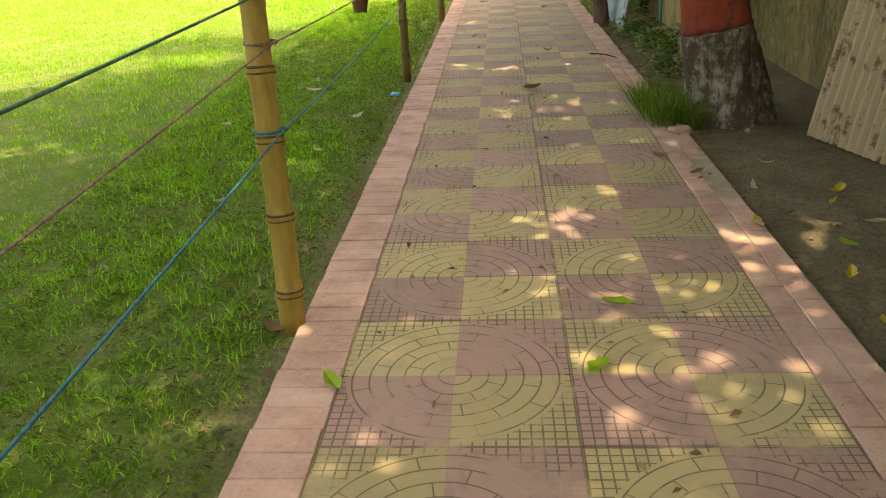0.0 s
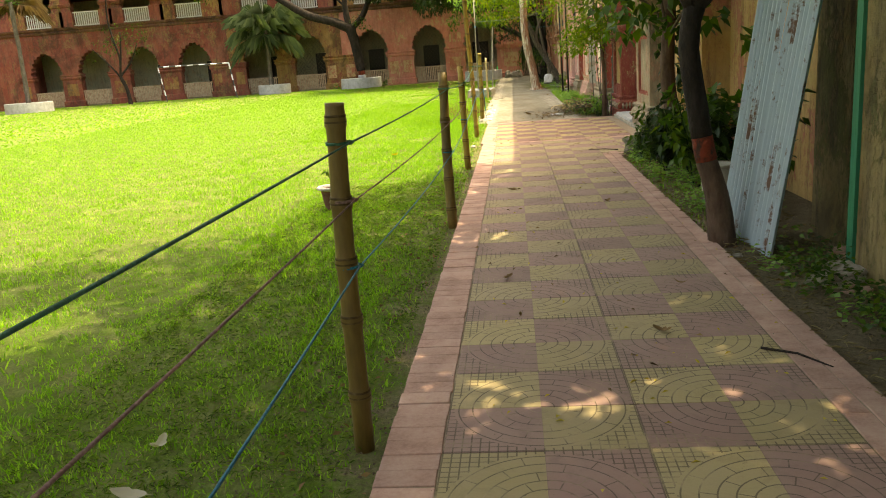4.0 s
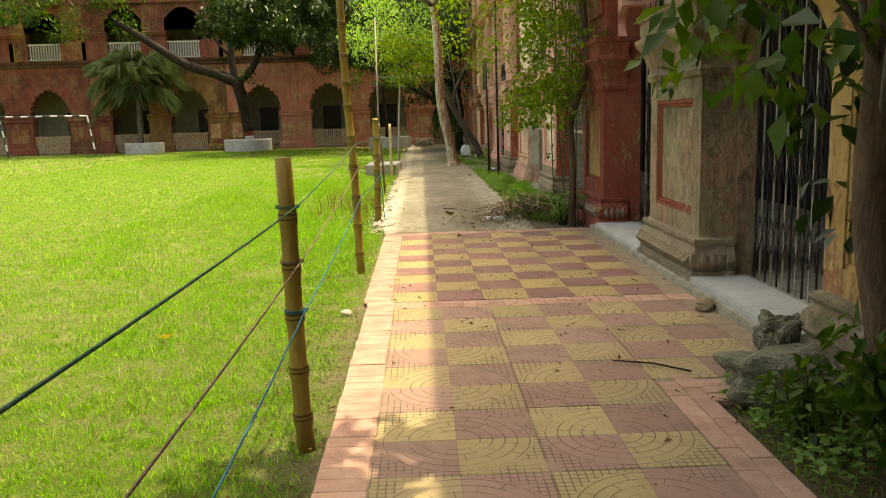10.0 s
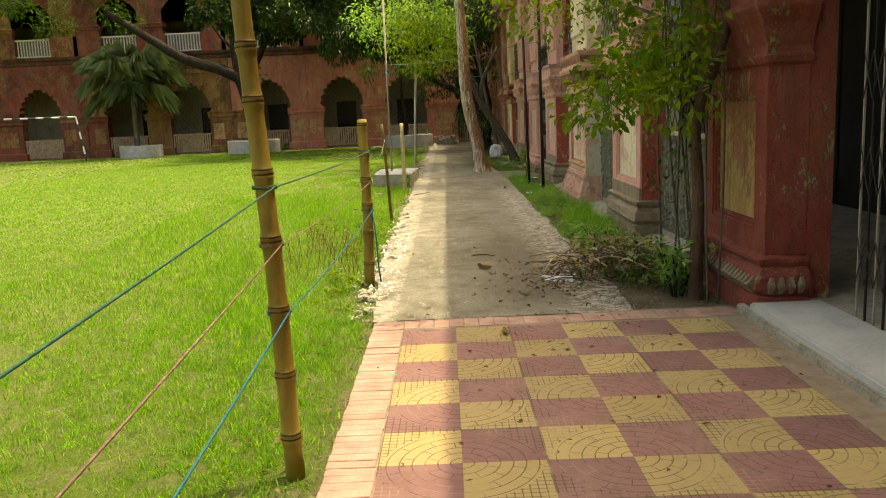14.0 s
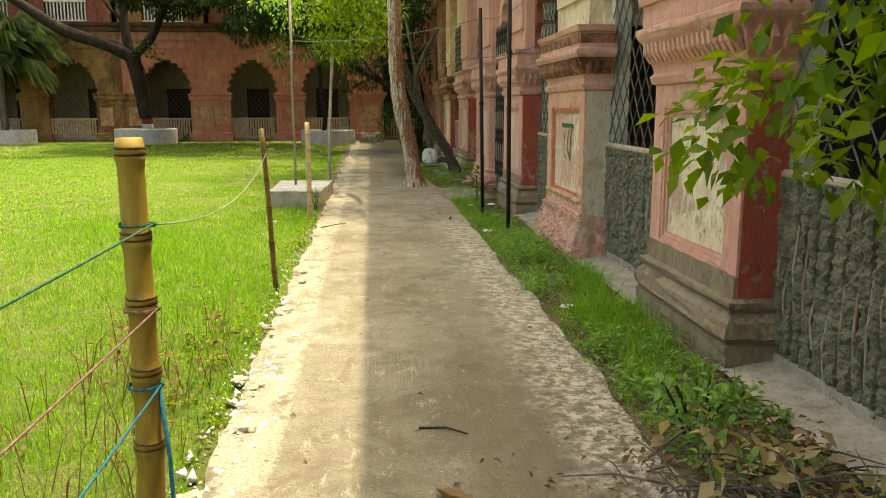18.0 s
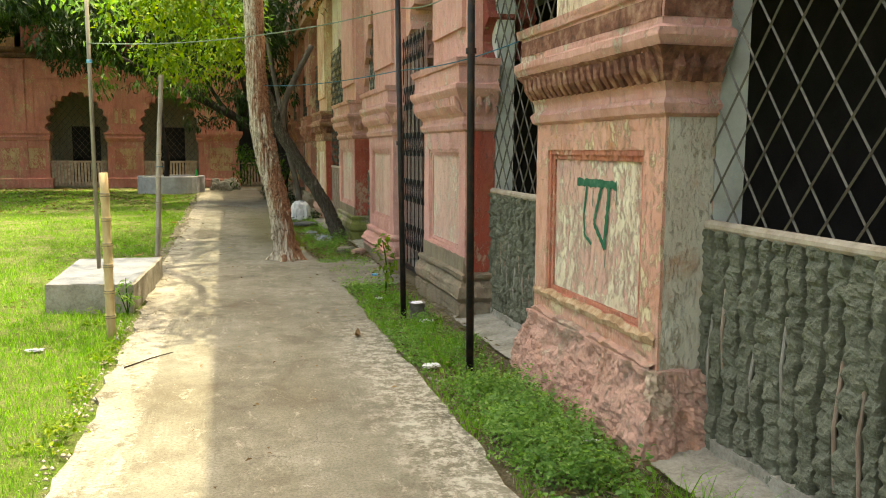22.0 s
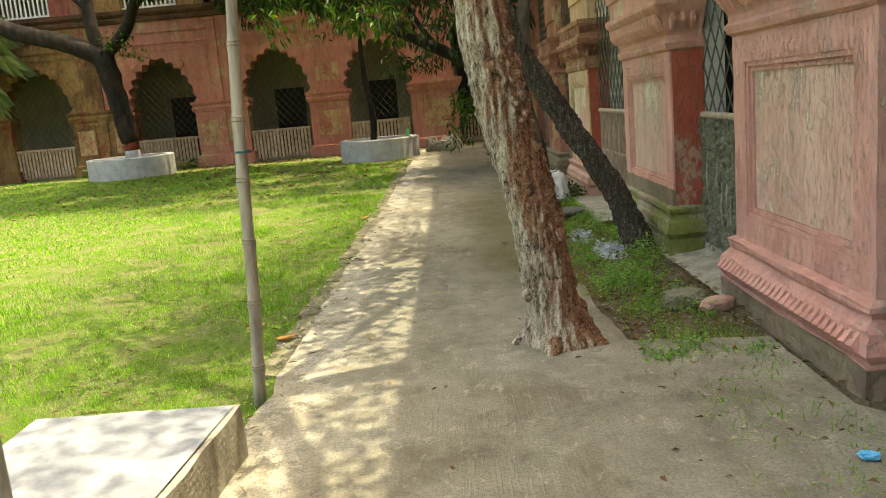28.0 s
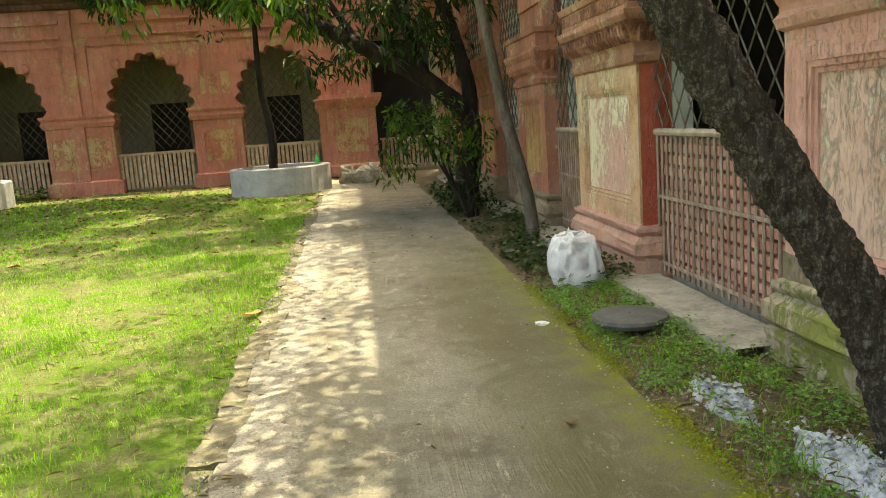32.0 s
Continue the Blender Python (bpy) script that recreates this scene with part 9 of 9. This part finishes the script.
# ---- grass ----
def blades(name, x0, x1, y0, y1, per, height, width, mat, seed, label, thin=None, lean=0.45):
    rg = np.random.default_rng(seed)
    n = int((x1 - x0) * (y1 - y0) * per)
    x, y = rg.uniform(x0, x1, n), rg.uniform(y0, y1, n)
    if thin is not None:
        k = thin(x, y, rg)
        x, y = x[k], y[k]
    n = len(x)
    patch = 0.8 + 0.25 * (np.sin(x * 1.7 + np.sin(y * 1.1) * 2) * np.sin(y * 1.3 + x * 0.6) * 0.5 + 0.5) + 0.12 * np.sin(x * 4.7 + y * 3.1) * np.sin(y * 5.3 - x * 2.2)
    h = height(x, y) * rg.uniform(0.45, 1.25, n) * patch
    a, b = rg.uniform(0, 2 * np.pi, n), rg.uniform(0, 2 * np.pi, n)
    w = width * rg.uniform(0.6, 1.3, n)
    base = np.stack([x, y, np.full(n, -0.042)], 1)
    s = np.stack([np.cos(a) * w, np.sin(a) * w, np.zeros(n)], 1)
    lead = np.stack([np.cos(b), np.sin(b), np.zeros(n)], 1) * (h * lean * rg.uniform(0.2, 1.6, n))[:, None]
    mid = base + lead * 0.35 + np.stack([np.zeros(n), np.zeros(n), h * 0.62], 1)
    tip = base + lead + np.stack([np.zeros(n), np.zeros(n), h * rg.uniform(0.75, 1.0, n)], 1)
    v = np.stack([base - s, base + s, mid + s * 0.7, mid - s * 0.7, tip], 1).reshape(-1, 3)
    k = np.arange(n)[:, None] * 5
    f = np.concatenate([k + (0, 1, 2), k + (0, 2, 3), k + (3, 2, 4)], 1).reshape(-1, 3)
    ob = raw(name, v, f, mat)
    return tagged(ob, label, "grass", kind="stuff")


def near_thin(x, y, rg):
    """Grass in small mats, with bare earth between them, close to the tiles and in worn patches."""
    worn_at, mat_of = clumps(x, y, 1.3, 4), clumps(x, y, 8.0, 6)
    edge = np.clip((-0.66 - x) / np.where(y < 14, 0.55, 0.30), 0, 1)
    p = edge * (np.interp(y, (0, 14, 23, 26), (0.60, 0.72, 0.85, 1.0)) + 0.9 * worn_at) * (0.66 + 1.3 * mat_of + 0.7 * clumps(x, y, 22.0, 3))
    return rg.random(len(x)) < np.clip(p, 0.03, 1)


def near_height(x, y):
    return np.interp(y, (0, 9, 14, 20, 26, 34, 38, 62), (0.05, 0.048, 0.045, 0.05, 0.075, 0.078, 0.055, 0.05)) * (1 + 0.3 * np.sin(x * 2 + y))


def far_thin(x, y, rg):
    """Worn thin patches near the slab and beyond it."""
    worn_at, mat_of = clumps(x, np.asarray(y) * 0.8, 1.1, 9), clumps(x, y, 5.0, 7)
    return rg.random(len(x)) < np.where(y > 35, np.clip((0.62 - 0.022 * np.maximum(0, y - 46) + 1.2 * worn_at) * (0.8 + 0.9 * mat_of), 0.1, 1), np.clip(0.95 + 0.6 * mat_of, 0, 1))


def tuft_thin(x, y, rg):
    return rg.random(len(x)) < np.clip(0.42 + 1.6 * clumps(x, y, 2.6, 12), 0.03, 1)


blades("lawn_grass", -2.6, -0.66, -0.5, 24.0, 3900, near_height, 0.0034, M_GRASS, 301, "short bright green lawn grass in worn mats", near_thin, 0.9)
rg = np.random.default_rng(316)
n = 62000
c = np.stack([rg.uniform(-2.4, -0.72, n), rg.uniform(0.5, 15.0, n), rg.uniform(-0.040, -0.012, n)], 1)
c = c[rg.random(n) < np.clip(0.75 + 1.3 * clumps(c[:, 0], c[:, 1], 6.0, 31), 0.05, 1)]
d = np.stack([rg.normal(0, 1, len(c)), rg.normal(0, 1, len(c)), rg.normal(0, 0.4, len(c))], 1)
ob = leaf_mesh("lawn_mat", c, d, 0.034, M_TUFT, None, 0.16, 0.3, 317, spread=0.8)
tagged(ob, "flat dark trodden grass matted on the earth", "grass", kind="stuff")
blades("lawn_thatch", -2.6, -0.66, -0.5, 24.0, 420, lambda x, y: 0.022 + 0 * x, 0.002, M_STRAW, 314, "dry dead blades lying in the lawn", None, 2.2)
blades("lawn_grass", -5.0, -2.6, -0.5, 24.0, 1500, near_height, 0.0042, M_GRASS, 311, "short bright green lawn grass", near_thin, 0.8)
blades("lawn_grass", -2.9, -0.9, 24.0, 62.0, 1500, near_height, 0.0034, M_GRASS, 312, "bright green lawn grass beside the path", far_thin, 0.6)
blades("lawn_grass", -5.0, -2.9, 24.0, 62.0, 800, near_height, 0.0045, M_GRASS, 302, "bright green lawn grass beside the path", far_thin, 0.6)
blades("lawn_grass", -14.0, -5.0, 6.0, 30.0, 560, lambda x, y: 0.04 + 0 * x, 0.0055, M_GRASS, 313, "bright green open lawn grass", None, 0.8)
blades("lawn_grass", -14.0, -5.0, 30.0, 62.0, 240, lambda x, y: 0.042 + 0 * x, 0.011, M_GRASS, 303, "bright green open lawn grass", None, 0.8)
blades("lawn_grass", -44.0, -14.0, 10.0, 63.5, 32, lambda x, y: 0.045 + 0 * x, 0.036, M_GRASS, 304, "bright green far lawn grass", None, 0.8)
blades("verge_grass", 1.42, 2.2, 24.8, 31.5, 2000, lambda x, y: 0.08 + 0.2 * ((y > 26.6) & (y < 30.4) & (x > 1.6)), 0.0034, M_GRASS, 305, "tall unmown grass leaning below the pier", tuft_thin, 0.95)
blades("verge_grass", 1.4, 2.1, 31.5, 46.5, 1500, lambda x, y: 0.09 + 0.07 * (y < 36), 0.003, M_GRASS, 306, "thin grass tufts among the weeds", tuft_thin, 0.8)
blades("verge_grass", 1.48, 2.0, 32.0, 36.8, 700, lambda x, y: 0.12 + 0 * x, 0.0028, M_GRASS, 318, "arching green grass among the weeds", tuft_thin, 1.1)
blades("grass_tuft", 1.22, 1.60, 5.6, 6.5, 3600, lambda x, y: 0.30 + 0 * x, 0.003, M_TUFT, 307, "dense dark grass tuft at the painted tree's foot", None, 0.95)
blades("verge_grass", 1.45, 1.75, 10.9, 16.3, 420, lambda x, y: 0.08 + 0 * x, 0.003, M_GRASS, 308, "short grass at the tiled path's edge", None, 0.6)

blades("dry_stalks", -2.0, -0.95, 25.4, 28.4, 70, lambda x, y: 0.42 + 0 * x, 0.0035, M_DRY, 309, "dry reddish weed stalks standing in the lawn", None, 0.5)

# ---- paving pieces ----
T = 0.4
paving = thing("pavement_tiles", (0, 0, 0), "worn chequered yellow and maroon cement tile path", "pavement", kind="structure")
bm = bmesh.new()
box(bm, -0.63, 1.44, -6.0, 19.1, -0.25, -0.0055)
box(bm, 1.44, 2.18, 16.75, 19.1, -0.25, -0.0055)
box(bm, -0.66, 2.18, 19.1, 23.46, -0.25, -0.0055)
part("bed", bm, M_MORTAR, paving, "dusty mortar bed")


def tile_mesh(name, mat):
    bm = bmesh.new()
    box(bm, 0.0003, T - 0.0003, 0.0003, T - 0.0003, -0.03, 0.0)
    top = [e for e in bm.edges if all(v.co.z > -0.01 for v in e.verts)]
    bmesh.ops.bevel(bm, geom=top, offset=0.0007, segments=1, affect="EDGES")
    me = bpy.data.meshes.new(name)
    bm.to_mesh(me)
    bm.free()
    me.materials.append(mat)
    return me


TILE = (tile_mesh("tile", M_PNK), tile_mesh("tile", M_YEL), tile_mesh("tile", M_PNKOLD), tile_mesh("tile", M_YELOLD))


def lay_tile(cx, cy, right, far, colour, rn):
    """A tile whose ring centre is its corner (cx, cy); right, far: on which side of it the tile lies."""
    turn = {(1, 1): 0, (0, 1): 90, (0, 0): 180, (1, 0): 270}[(right, far)]
    m = pose(cx, cy, rn.uniform(-0.0015, 0.0012), rn.uniform(-0.12, 0.12), rn.uniform(-0.12, 0.12), turn + rn.uniform(-0.07, 0.07))
    shared("tile", TILE[colour], m, paving)


rn = random.Random(400)
for j in range(-13, 42):
    y = 2.39 + j * 0.4014
    if y + T > 18.88:
        break
    for i in range(-1, 6):
        x = i * T
        if i > 2 and y < 16.8:
            continue
        if i == 5:
            continue
        far = 1 if j % 2 == 0 else 0
        right = 1 if i % 2 == 0 else 0
        lay_tile(x if right else x + T, y if far else y + T, right, far, (i + j) % 2 + 2, rn)
for j in range(10):
    y = 19.105 + j * T
    for i in range(-1, 6):
        if i == 5:
            continue
        x = i * T - 0.03
        far, right = (1 if j % 2 == 0 else 0), (1 if i % 2 == 0 else 0)
        lay_tile(x if right else x + T, y if far else y + T, right, far, (i + j) % 2 == 1, rn)


def brick_mesh(a, b):
    bm = bmesh.new()
    box(bm, 0.0015, a - 0.0015, 0.001, b - 0.001, -0.05, 0.0)
    top = [e for e in bm.edges if all(v.co.z > -0.01 for v in e.verts)]
    bmesh.ops.bevel(bm, geom=top, offset=0.003, segments=1, affect="EDGES")
    me = bpy.data.meshes.new("brick")
    bm.to_mesh(me)
    bm.free()
    me.materials.append(M_BRICK)
    return me


HEAD, EDGE, STRETCH = brick_mesh(0.235, 0.12), brick_mesh(0.24, 0.075), brick_mesh(0.115, 0.24)
LONG = brick_mesh(0.24, 0.115)
y = -2.0
while y < 19.0:
    shared("brick", HEAD, pose(-0.638 + rn.uniform(-0.004, 0.004), y, 0.001 + rn.uniform(-0.003, 0.002), rn.uniform(-0.5, 0.5), rn.uniform(-0.25, 0.25), rn.uniform(-0.8, 0.8)), paving)
    y += 0.12
y = 19.12
while y < 23.3:
    shared("brick", EDGE, pose(-0.675 + rn.uniform(-0.004, 0.004), y, 0.001 + rn.uniform(-0.003, 0.002), rn.uniform(-0.6, 0.6), rn.uniform(-0.6, 0.6), rn.uniform(-0.8, 0.8)), paving)
    y += 0.0755
y = 0.4
while y < 16.6:
    for x in (1.204, 1.322):
        if y < 4.6 and x > 1.3 and rn.random() < 0.5:
            continue
        shared("brick", STRETCH, pose(x, y + (0.12 if x > 1.3 else 0), rn.uniform(-0.003, 0.002), rn.uniform(-0.4, 0.4), rn.uniform(-0.4, 0.4), rn.uniform(-0.8, 0.8)), paving)
    y += 0.241
x = -0.40
while x < 2.1:
    shared("brick", STRETCH, pose(x, 18.855, rn.uniform(-0.004, 0.0), rn.uniform(-0.5, 0.5), rn.uniform(-0.5, 0.5), rn.uniform(-0.6, 0.6)), paving)
    x += 0.1165
x = -0.43
while x < 2.1:
    shared("brick", STRETCH, pose(x, 23.16, rn.uniform(-0.004, 0.002), rn.uniform(-0.5, 0.5), rn.uniform(-0.5, 0.5), rn.uniform(-0.6, 0.6)), paving)
    x += 0.1165
for x in (1.62, 1.86):
    for y in (16.45, 16.57, 16.69):
        shared("brick", LONG, pose(x - 0.2, y, rn.uniform(-0.004, 0.002), 0, 0, rn.uniform(-1, 1)), paving)
# edging stones of the concrete path's far stretch
M_KERB = plain("edge_flag", [(0.055, 0.052, 0.026), (0.135, 0.122, 0.075), (0.24, 0.22, 0.155)], 6.0, 0.95, bump=1.0, fine=50)
y = 39.3
while y < 60:
    ln = rn.uniform(0.25, 0.9)
    bm = bmesh.new()
    box(bm, 0, 0.2, 0.006, ln - 0.006, -0.08, 0.0)
    bmesh.ops.subdivide_edges(bm, edges=bm.edges[:], cuts=5, use_grid_fill=True)
    for v in bm.verts:
        v.co += Vector((0.05 * noise.noise(v.co * 5 + Vector((y, 0, 0))), 0.012 * noise.noise(v.co * 9 + Vector((y, 3, 0))), 0.016 * noise.noise(v.co * 9 + Vector((y, 0, 5)))))
    ob = part("edge_stone", bm, M_KERB, paving)
    ob.matrix_basis = pose(-1.02 + rn.uniform(-0.035, 0.03), y, rn.uniform(-0.028, 0.0), rn.uniform(-1, 1), rn.uniform(-4, 3), rn.uniform(-3, 3))
    y += ln
